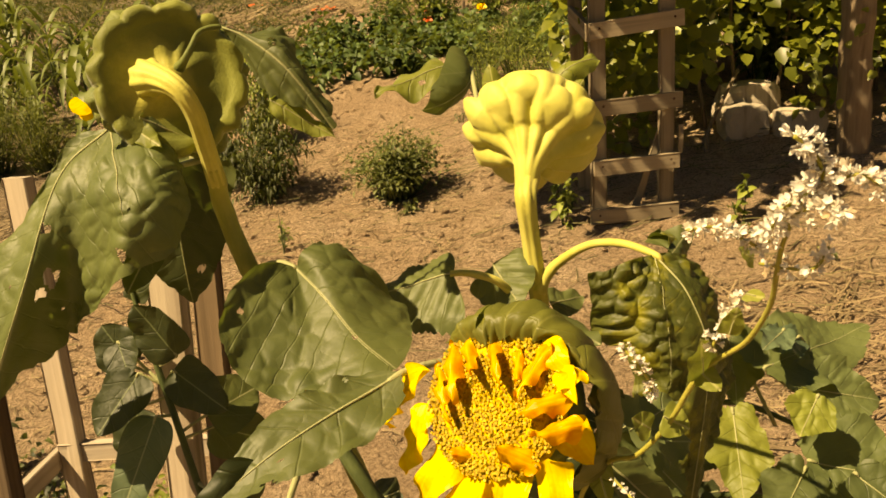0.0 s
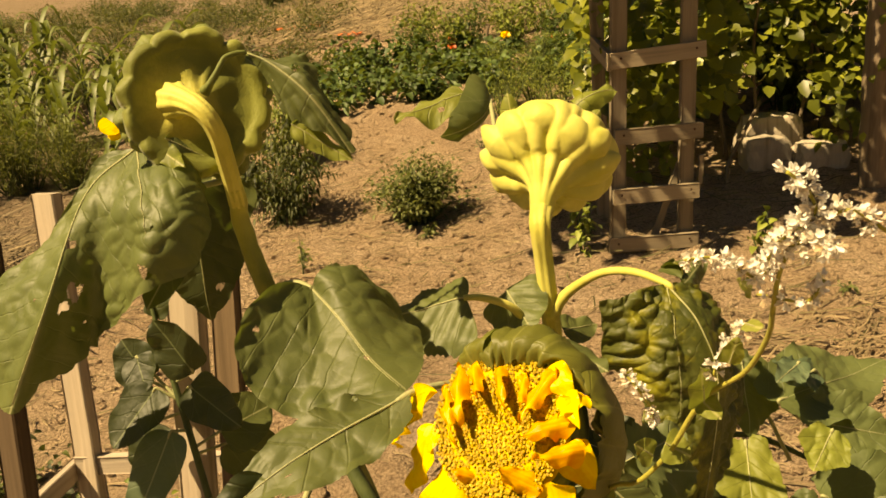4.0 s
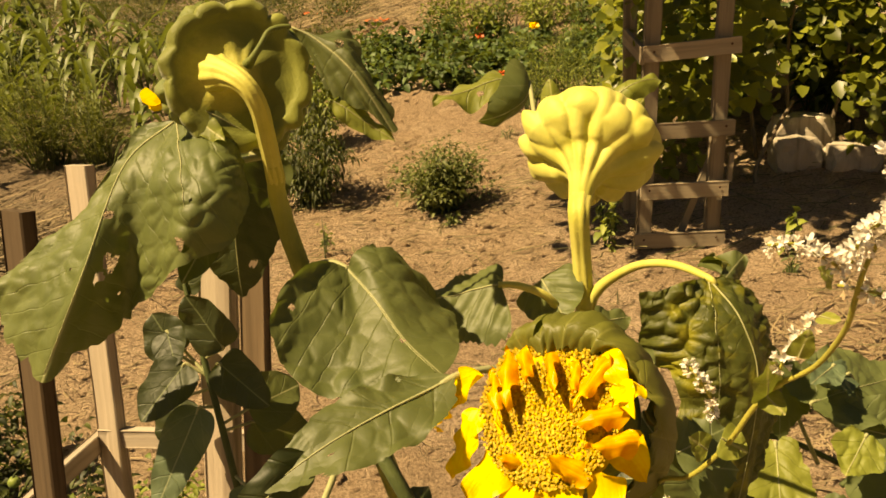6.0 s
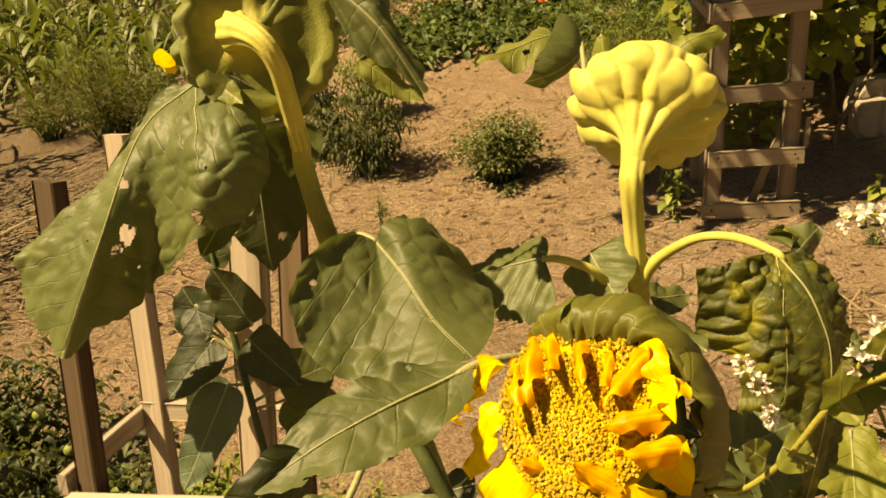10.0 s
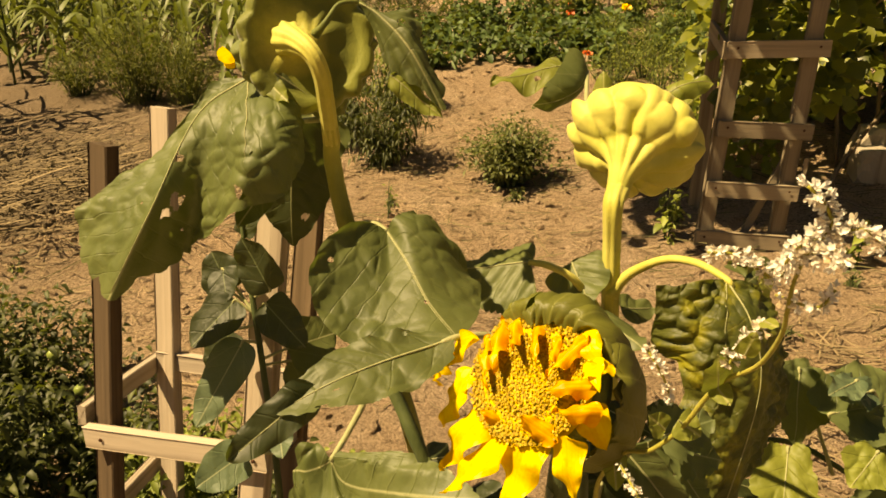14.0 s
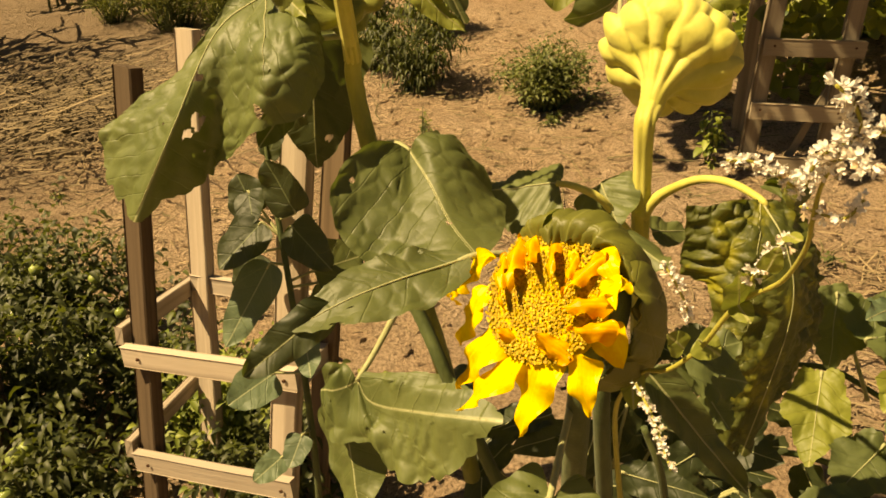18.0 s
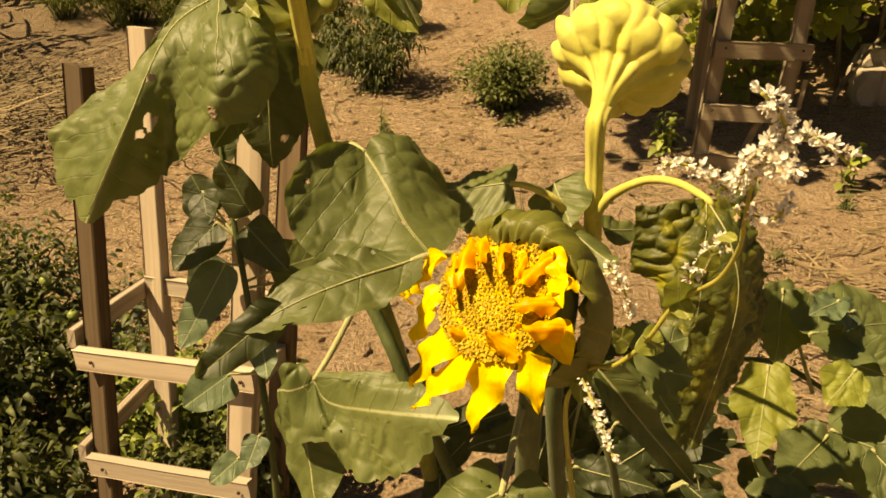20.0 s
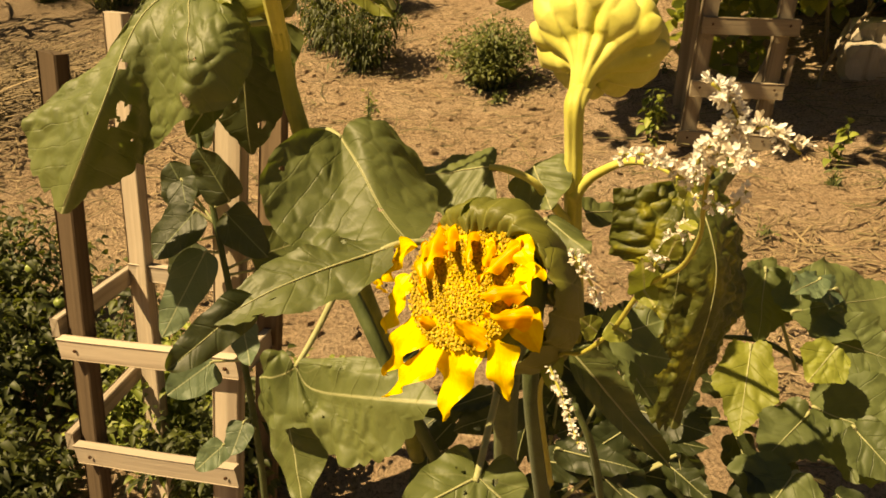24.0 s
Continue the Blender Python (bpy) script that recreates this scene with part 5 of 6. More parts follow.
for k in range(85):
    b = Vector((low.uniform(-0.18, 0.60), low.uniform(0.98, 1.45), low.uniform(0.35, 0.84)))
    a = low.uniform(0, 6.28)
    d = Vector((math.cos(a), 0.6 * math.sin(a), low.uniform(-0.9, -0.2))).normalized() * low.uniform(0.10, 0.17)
    broad_leaf(s3, b, b + d, (low.uniform(-0.4, 0.4), -0.5, 0.9), wide=low.uniform(0.6, 0.9), material=LEAF_SHADED, quilt=0.003, wave=0.12, fold=low.uniform(-0.4, 0.3), r=0.003, turns=48, rings=14, seed=k + 20, ragged=0.1)
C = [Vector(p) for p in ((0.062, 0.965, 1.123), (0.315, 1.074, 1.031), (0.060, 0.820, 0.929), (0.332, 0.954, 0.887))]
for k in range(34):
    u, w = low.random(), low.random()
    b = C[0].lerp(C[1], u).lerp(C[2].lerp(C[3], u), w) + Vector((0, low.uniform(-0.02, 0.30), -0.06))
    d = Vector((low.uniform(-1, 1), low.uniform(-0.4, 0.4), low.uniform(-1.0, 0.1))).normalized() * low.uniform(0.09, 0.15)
    broad_leaf(s3, b, b + d, (low.uniform(-0.5, 0.5), -0.7, 0.6), wide=low.uniform(0.5, 0.85), material=LEAF_SHADED, quilt=0.003, wave=0.12, fold=low.uniform(-0.5, 0.4), r=0.003, turns=48, rings=14, seed=k + 90, ragged=0.1,
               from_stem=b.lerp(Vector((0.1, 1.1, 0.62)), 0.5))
part("side_stem", tube([(0.071, 0.759, 1.253), (0.078, 0.775, 1.139), (0.116, 0.926, 0.777)], [0.010, 0.011, 0.013], 20, 10), STEM_DARK, s3)
part("side_stem", tube([(0.136, 0.851, 1.091), (0.173, 0.867, 0.992), (0.220, 0.973, 0.723)], [0.005, 0.006, 0.007], 20, 8), STEM_DARK, s3)

# ---- young leafy plant in front of the frame ----
sap = thing("young_plant", on_ground(-0.52, 1.36), "young leafy plant with a thin stem and grey-green leaves", "plant")
part("stem", tube([(-0.532, 1.138, 1.387), (-0.516, 1.116, 1.309), (-0.501, 1.103, 1.226), (-0.469, 1.066, 1.086), (-0.446, 1.045, 0.936), (-0.433, 1.038, 0.720), (-0.453, 1.076, 0.422)], [0.003, 0.0045, 0.0055, 0.006, 0.0065, 0.007, 0.008], 36, 8), STEM_DARK, sap)
# upper leaves are coloured darker for the shade of the hanging leaf
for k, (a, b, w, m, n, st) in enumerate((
        ((-0.461, 1.088, 1.254), (-0.510, 1.089, 1.344), 0.075, LEAF_SHADED, (0, -1, 0.1), (-0.499, 1.105, 1.231)), ((-0.479, 1.104, 1.222), (-0.391, 1.060, 1.168), 0.075, LEAF_SHADED, (0.2, -1, 0.3), (-0.496, 1.098, 1.191)),
        ((-0.531, 1.098, 1.225), (-0.588, 1.035, 1.156), 0.08, LEAF_SHADED, (-0.2, -1, 0.2), (-0.499, 1.102, 1.200)), ((-0.560, 1.137, 1.223), (-0.602, 1.159, 1.287), 0.08, LEAF_SHADED, (0, -1, 0.4), (-0.502, 1.106, 1.209)),
        ((-0.558, 1.125, 1.150), (-0.582, 1.089, 1.078), 0.07, LEAF_SHADED, (0, -1, 0.2), (-0.492, 1.095, 1.182)), ((-0.504, 1.063, 1.165), (-0.553, 0.967, 1.044), 0.072, LEAF_PALE, (0.2, -1, 0.5), (-0.485, 1.084, 1.154)),
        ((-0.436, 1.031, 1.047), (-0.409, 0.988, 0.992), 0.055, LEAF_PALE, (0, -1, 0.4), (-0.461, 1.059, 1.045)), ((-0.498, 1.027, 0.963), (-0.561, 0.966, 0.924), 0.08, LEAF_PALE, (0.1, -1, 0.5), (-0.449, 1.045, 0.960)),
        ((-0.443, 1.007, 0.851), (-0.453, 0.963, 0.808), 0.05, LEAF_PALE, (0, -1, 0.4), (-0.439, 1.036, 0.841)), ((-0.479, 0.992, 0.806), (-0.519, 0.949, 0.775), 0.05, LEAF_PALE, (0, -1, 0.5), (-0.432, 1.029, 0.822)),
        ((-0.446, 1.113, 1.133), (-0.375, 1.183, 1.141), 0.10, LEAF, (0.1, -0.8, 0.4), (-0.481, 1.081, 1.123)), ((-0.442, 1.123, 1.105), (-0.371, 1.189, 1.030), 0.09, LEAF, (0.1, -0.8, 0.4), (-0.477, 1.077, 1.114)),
        ((-0.525, 1.127, 1.336), (-0.496, 1.134, 1.391), 0.04, LEAF_SHADED, (0, -1, 0.3), (-0.525, 1.127, 1.336)), ((-0.569, 1.133, 1.267), (-0.545, 1.093, 1.221), 0.06, LEAF_SHADED, (0, -1, 0.3), (-0.499, 1.102, 1.200)))):
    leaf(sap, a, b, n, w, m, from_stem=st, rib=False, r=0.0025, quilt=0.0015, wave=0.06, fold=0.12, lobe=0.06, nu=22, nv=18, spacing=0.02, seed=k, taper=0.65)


# ---- twining plant with white flower clusters ----
wh = thing("flowering_vine", on_ground(0.14, 0.8), "twining vine with clusters of small white flowers", "flower")
VN = [Vector(p) for p in ((0.110, 0.700, 1.080), (0.088, 0.650, 1.240), (0.092, 0.610, 1.310), (0.105, 0.567, 1.360), (0.122, 0.548, 1.376), (0.144, 0.535, 1.410), (0.157, 0.518, 1.452), (0.168, 0.507, 1.476), (0.183, 0.482, 1.503), (0.187, 0.455, 1.540), (0.183, 0.437, 1.568), (0.179, 0.420, 1.595), (0.179, 0.398, 1.628))]
part("stem", tube(VN, [0.0036, 0.0028, 0.0022, 0.0020, 0.0020, 0.0021, 0.0021, 0.0020, 0.0019, 0.0018, 0.0017, 0.0014, 0.0009], 70, 8), VINE, wh)


def small_flower(seed):
    """One white flower of five rounded petals on a closed cup, of unit size."""
    rng = random.Random(seed)
    verts, faces = [], []
    for j in range(5):
        a = 2 * math.pi * (j + 0.3 * rng.random()) / 5
        rad, tan, z = Vector((math.cos(a), math.sin(a), 0)), Vector((-math.sin(a), math.cos(a), 0)), Vector((0, 0, 1))
        up = rng.uniform(0.35, 1.1)
        o = len(verts)
        verts += [Vector((0, 0, 0)), rad * 0.45 + z * up * 0.35 + tan * 0.45, rad * 0.9 + z * up * 0.85 + tan * 0.36, rad * 1.05 + z * up, rad * 0.9 + z * up * 0.85 - tan * 0.36, rad * 0.45 + z * up * 0.35 - tan * 0.45, rad * 0.6 + z * up * 0.36]
        faces += [(o, o + 1, o + 6), (o + 1, o + 2, o + 6), (o + 2, o + 3, o + 6), (o + 3, o + 4, o + 6), (o + 4, o + 5, o + 6), (o + 5, o, o + 6)]
    o = len(verts)
    verts.append(Vector((0, 0, -0.8)))
    verts += [Vector((0.45 * math.cos(1.2566 * j), 0.45 * math.sin(1.2566 * j), 0.2)) for j in range(5)]
    faces += [(o, o + 1 + (j + 1) % 5, o + 1 + j) for j in range(5)]
    me = bpy.data.meshes.new("flower")
    me.from_pydata(verts, [], faces)
    me.polygons.foreach_set("use_smooth", [True] * len(me.polygons))
    me.materials.append(WHITE_M)
    return me


FLOWERS = [small_flower(k) for k in range(6)]


def cluster(parent, points, count, spread, size, seed, label="stalk of small white flowers"):
    """Small white flowers along a stalk, each one a part."""
    rng = random.Random(seed)
    line = [Vector(q[:3]) for q in glide([(*p, 0) for p in points], 40)]
    stalk = part("stalk", tube(points, [0.0011] * len(points), 16, 6), VINE, parent, label)
    count = int(count * 0.85)
    for k in range(count):
        p = line[int(40 * (k + 0.5) / count)]
        out = Vector((rng.uniform(-1, 1), rng.uniform(-1, 0.6), rng.uniform(-0.7, 1))).normalized()
        ob = new("flower", FLOWERS[k % 6])
        ob.parent = stalk
        s = size * rng.uniform(0.5, 1.0)
        ob.matrix_basis = Matrix.LocRotScale(p + out * spread * rng.uniform(0.3, 1.0) - BASE[parent.name], out.to_track_quat("Z", "Y") @ Euler((0, 0, rng.uniform(0, 6))).to_quaternion(), (s * 0.9, s * 0.9, s * rng.uniform(1.2, 1.8)))


cluster(wh, [(0.179, 0.398, 1.628), (0.184, 0.388, 1.641), (0.175, 0.383, 1.657), (0.165, 0.380, 1.665)], 78, 0.0065, 0.0036, 1)
cluster(wh, [(0.179, 0.398, 1.628), (0.188, 0.387, 1.637), (0.200, 0.380, 1.642), (0.217, 0.377, 1.630)], 78, 0.0065, 0.0035, 2)
cluster(wh, [(0.173, 0.408, 1.615), (0.187, 0.387, 1.626), (0.190, 0.380, 1.621)], 48, 0.0065, 0.0035, 3)
cluster(wh, [(0.171, 0.421, 1.596), (0.171, 0.412, 1.613), (0.174, 0.401, 1.624)], 60, 0.0075, 0.0035, 4)
cluster(wh, [(0.171, 0.429, 1.589), (0.154, 0.421, 1.601), (0.139, 0.422, 1.608), (0.123, 0.414, 1.610)], 78, 0.0055, 0.0033, 5)
cluster(wh, [(0.176, 0.445, 1.574), (0.194, 0.417, 1.579), (0.202, 0.413, 1.593)], 41, 0.0060, 0.0031, 6, "fading white flower cluster")
cluster(wh, [(0.164, 0.495, 1.493), (0.173, 0.495, 1.514), (0.185, 0.498, 1.529)], 54, 0.0065, 0.0035, 7)
cluster(wh, [(0.131, 0.522, 1.442), (0.121, 0.500, 1.471), (0.110, 0.496, 1.490), (0.102, 0.500, 1.500)], 70, 0.0050, 0.0027, 8)
cluster(wh, [(0.094, 0.494, 1.393), (0.106, 0.452, 1.394), (0.114, 0.437, 1.382), (0.122, 0.421, 1.371)], 80, 0.0042, 0.0027, 9)
for k, (a, b, w) in enumerate((((0.162, 0.506, 1.469), (0.155, 0.488, 1.505), 0.03), ((0.173, 0.486, 1.508), (0.177, 0.481, 1.530), 0.018), ((0.173, 0.446, 1.577), (0.161, 0.438, 1.587), 0.014), ((0.132, 0.539, 1.405), (0.116, 0.532, 1.421), 0.024),
                               ((0.161, 0.506, 1.469), (0.171, 0.493, 1.461), 0.02), ((0.141, 0.535, 1.418), (0.161, 0.533, 1.406), 0.03), ((0.178, 0.470, 1.544), (0.185, 0.456, 1.546), 0.012))):
    leaf(wh, a, b, (0.1, -0.8, 0.6), w, LEAF_LIME, r=0.0012, quilt=0.0006, wave=0.06, lobe=0.1, nu=14, nv=12, seed=k)
for k, (a, b, w) in enumerate((((0.163, 0.766, 1.260), (0.230, 0.812, 1.265), 0.07), ((0.180, 0.789, 1.231), (0.248, 0.811, 1.209), 0.07), ((0.152, 0.787, 1.237), (0.165, 0.785, 1.180), 0.06), ((0.199, 0.797, 1.194), (0.232, 0.784, 1.155), 0.05))):
    leaf(wh, a, b, (0.1, -0.7, 0.7), w, LEAF_SQUASH, r=0.002, quilt=0.002, wave=0.10, lobe=0.15, nu=26, nv=22, seed=k, serrate=0.35)


# ---- squash plant on the right ----
LOBED = (0.60, 0.50, 0.44, 0.51, 0.46, 0.43, 0.50, 0.46, 0.46, 0.50, 0.43, 0.46, 0.51, 0.44, 0.50)
sq = thing("squash_plant", on_ground(0.8, 1.75), "sprawling squash plant with broad lobed leaves", "squash plant")
for k, (a, b, w, m, n, st) in enumerate((
        ((0.576, 1.415, 0.961), (0.880, 1.618, 0.937), 0.22, LEAF_SQUASH, (-0.1, -0.7, 0.8), (0.798, 1.519, 0.750)), ((0.637, 1.406, 0.920), (0.814, 1.411, 0.871), 0.16, LEAF_SQUASH, (-0.1, -0.8, 0.7), (0.777, 1.495, 0.703)),
        ((0.621, 1.434, 1.035), (0.544, 1.339, 1.049), 0.06, LEAF_PALE, (0, -0.6, 0.8), (0.716, 1.526, 0.913)), ((0.507, 1.394, 0.890), (0.474, 1.230, 0.786), 0.13, LEAF_LIME, (-0.2, -1, 0.3), (0.600, 1.424, 0.730)),
        ((0.543, 1.538, 0.999), (0.526, 1.425, 0.879), 0.15, LEAF_SQUASH, (0.3, -0.8, 0.6), (0.661, 1.550, 0.741)), ((0.617, 1.296, 0.808), (0.503, 1.156, 0.784), 0.13, LEAF_SQUASH, (0, -0.6, 0.9), (0.729, 1.409, 0.654)),
        ((0.622, 1.301, 0.818), (0.838, 1.257, 0.770), 0.24, LEAF_SQUASH, (0.1, -0.6, 0.9), (0.729, 1.409, 0.654)), ((0.663, 1.210, 0.848), (0.742, 1.140, 0.789), 0.12, LEAF_SQUASH, (0.1, -0.7, 0.8), (0.770, 1.395, 0.610)),
        ((0.526, 1.575, 0.964), (0.644, 1.631, 0.925), 0.10, LEAF_SQUASH, (0, -0.6, 0.8), (0.564, 1.566, 0.810)), ((0.637, 1.310, 0.954), (0.583, 1.257, 0.905), 0.10, LEAF_LIME, (0, -0.8, 0.7), (0.659, 1.361, 0.814)),
        ((0.550, 1.117, 0.803), (0.475, 1.024, 0.747), 0.2, LEAF_SQUASH, (0, -0.6, 0.9), (0.675, 1.286, 0.645)), ((0.669, 1.468, 1.000), (0.556, 1.369, 1.037), 0.07, LEAF_PALE, (0, -0.6, 0.8), (0.754, 1.540, 0.879)))):
    ln = (Vector(b) - Vector(a)).length
    broad_leaf(sq, a, b, n, LOBED, max(0.6, min(1.5, w / ln * 1.05)), m, from_stem=st, r=0.004, quilt=0.004, wave=0.10, fold=0.08, spacing=0.045, seed=k + 60, ragged=0.10, turns=90, rings=22)
for k, (a, b) in enumerate((((0.498, 1.598, 0.781), (0.741, 1.552, 0.719)), ((0.688, 1.490, 0.724), (0.918, 1.598, 0.759)), ((0.396, 1.375, 0.691), (0.745, 1.391, 0.609)))):
    a, b = Vector(a), Vector(b)
    part("runner", tube([a, a.lerp(b, 0.4) + Vector((0, 0, 0.03)), b], [0.006, 0.007, 0.006], 20, 8), STEM_DARK, sq)


# ---- foliage ----
def leaf_cloud(places, size, aspect=0.5, droop=0.4, seed=0, fold=0.25, face=(0, 0, 1)):
    """Many small folded leaves: places is a list of (place, way the leaf points, scale)."""
    rng = random.Random(seed)
    verts, faces = [], []
    for p, d, s in places:
        d = (d + Vector((rng.uniform(-1, 1), rng.uniform(-1, 1), rng.uniform(-1, 1))) * 0.5).normalized()
        n = Vector((rng.uniform(-0.7, 0.7), rng.uniform(-0.7, 0.7), 0)) + Vector(face)
        n = (n - d * n.dot(d)).normalized()
        w = n.cross(d)
        ln = size * s
        wd = ln * aspect
        sag = Vector((0, 0, -droop * ln))
        o = len(verts)
        verts += [p, p + d * ln * 0.35 + w * wd * 0.5 + n * fold * wd, p + d * ln * 0.75 + w * wd * 0.36 + n * fold * wd * 0.7 + sag * 0.45, p + d * ln + sag,
                  p + d * ln * 0.75 - w * wd * 0.36 + n * fold * wd * 0.7 + sag * 0.45, p + d * ln * 0.35 - w * wd * 0.5 + n * fold * wd, p + d * ln * 0.4 + sag * 0.1, p + d * ln * 0.75 + sag * 0.45]
        faces += [(o, o + 1, o + 6), (o + 1, o + 2, o + 7, o + 6), (o + 2, o + 3, o + 7), (o + 3, o + 4, o + 7), (o + 4, o + 5, o + 6, o + 7), (o + 5, o, o + 6)]
    return verts, faces


def shrub(name, place, radius, height, count, size, material, label, category="plant", group="", aspect=0.5, stems=9, seed=1, droop=0.4, stem_material=None, lean=(0, 0), compound=0, low=0.1, wide=1.0):
    """A bushy plant: thin forked stems from the base and leaves near their outer parts, with gaps between the shoots."""
    rng = random.Random(seed)
    base = Vector(place)
    ob = thing(name, place, label, category, group)
    places = []
    bm = bmesh.new()
    for k in range(stems):
        a = rng.uniform(0, 2 * math.pi)
        r = radius * math.sqrt(rng.random())
        top = base + Vector((r * math.cos(a) * wide + lean[0], r * math.sin(a) + lean[1], height * (0.55 + 0.45 * rng.random()) * (1 - 0.45 * (r / radius) ** 2)))
        mid = base.lerp(top, 0.5) + Vector((rng.uniform(-1, 1), rng.uniform(-1, 1), 0.3)) * radius * 0.18
        tube([base + Vector((r * 0.25 * math.cos(a), r * 0.25 * math.sin(a), -0.01)), mid, top], [0.005, 0.0035, 0.0015], 8, 5, bm=bm)
        line = [Vector(q[:3]) for q in glide([(*base, 0), (*mid, 0), (*top, 0)], 24)]
        for j in range(count // stems):
            q = line[int(24 * (low + (1 - low) * rng.random() ** 0.75))]
            out = Vector((rng.uniform(-1, 1), rng.uniform(-1, 1), rng.uniform(-0.35, 0.8))).normalized()
            b = q + out * radius * 0.34 * rng.random()
            if compound:
                for c in range(compound):
                    sd = out.cross(Vector((0, 0, 1))) * (1 if c % 2 else -1)
                    places.append((b + out * size * 0.55 * c, (out * 0.5 + sd) if c < compound - 1 else out, rng.uniform(0.7, 1.15)))
            else:
                places.append((b, out, rng.uniform(0.6, 1.25)))
    tagged(part("branchwork", bm, stem_material or STEM_DARK, ob), kind="stuff")
    v, f = leaf_cloud(places, size, aspect, droop, seed)
    tagged(from_lists("foliage", v, f, material, ob), kind="stuff")
    return ob


# the round bush on the bare soil
shrub("bush", on_ground(-0.36, 4.25), 0.27, 0.44, 3600, 0.030, GREEN_BUSH, "small round grey-green bush on bare soil", "bush", stems=60, seed=3, aspect=0.55, wide=1.2)
shrub("weed", on_ground(-0.28, 4.02), 0.07, 0.08, 60, 0.03, GREEN_BUSH, "low weed beside the bush", "weed", stems=8, seed=4)
# drying tomato plants behind the nodding sunflower
shrub("tomato_plant", on_ground(-1.12, 4.45), 0.24, 0.66, 420, 0.040, GREEN_TOMATO, "wilting tomato plant on dry soil", "tomato plant", "tomato plants", stems=16, seed=5, aspect=0.4, droop=1.1, compound=4)
shrub("tomato_plant", on_ground(-1.5, 4.75), 0.24, 0.75, 380, 0.040, GREEN_TOMATO, "wilting tomato plant on dry soil", "tomato plant", "tomato plants", stems=14, seed=6, aspect=0.4, droop=1.0, compound=4)
shrub("tomato_plant", on_ground(-1.35, 5.5), 0.25, 0.7, 340, 0.045, GREEN_LIGHT, "wilting tomato plant on dry soil", "tomato plant", "tomato plants", stems=12, seed=7, aspect=0.4, droop=0.9, compound=4)
# tomato plants around the frame
for k, (x, y, h, r, n) in enumerate(((-1.60, 1.55, 0.55, 0.30, 330), (-1.80, 2.0, 0.50, 0.32, 330), (-1.30, 1.75, 0.42, 0.24, 230), (-1.25, 1.25, 0.42, 0.25, 260), (-1.95, 1.5, 0.6, 0.3, 280), (-2.3, 2.05, 0.45, 0.32, 280))):
    tp = shrub("tomato_plant", on_ground(x, y), r, h, n, 0.042, GREEN_TOMATO, "leafy tomato plant with unripe green fruit", "tomato plant", "tomato plants", stems=14, seed=20 + k, aspect=0.5, compound=5, droop=0.6)
    rng = random.Random(60 + k)
    for j in range(5):
        c = on_ground(x, y) + Vector((rng.uniform(-0.6, 0.8) * r, rng.uniform(-1.0, 0.2) * r, h * rng.uniform(0.35, 0.75)))
        rr = rng.uniform(0.016, 0.026)
        fruit = part("tomato", turned([(0.002, rr * 0.88), (rr * 0.55, rr * 0.9), (rr * 0.92, rr * 0.45), (rr, 0), (rr * 0.85, -rr * 0.5), (rr * 0.45, -rr * 0.82), (0.002, -rr * 0.86)], c, (0.1, 0, 1), sides=14,
                     shape=lambda a, q: (1 + 0.04 * math.cos(5 * a), 0)), FRUIT, tp, "unripe green tomato")
        part("calyx", tube([c + Vector((0, 0, rr * 0.85)), c + Vector((0.004, 0.004, rr * 1.4)), c + Vector((0.015, 0.01, rr * 1.9))], [0.004, 0.002, 0.0015], 6, 5), STEM_DARK, fruit)
shrub("tomato_plant", on_ground(-0.92, 1.62), 0.22, 0.42, 420, 0.036, GREEN_LIGHT, "small tomato plant inside the wooden frame", "tomato plant", "tomato plants", stems=14, seed=31, aspect=0.5, compound=5, droop=0.5)
shrub("tomato_plant", on_ground(-0.70, 1.42), 0.18, 0.46, 420, 0.034, GREEN_TOMATO, "small tomato plant inside the wooden frame", "tomato plant", "tomato plants", stems=14, seed=33, aspect=0.5, compound=5, droop=0.5)
shrub("weed", on_ground(-0.62, 1.75), 0.16, 0.22, 160, 0.03, GREEN_LIGHT, "low weed on the soil beside the frame", "weed", stems=10, seed=32, compound=3)


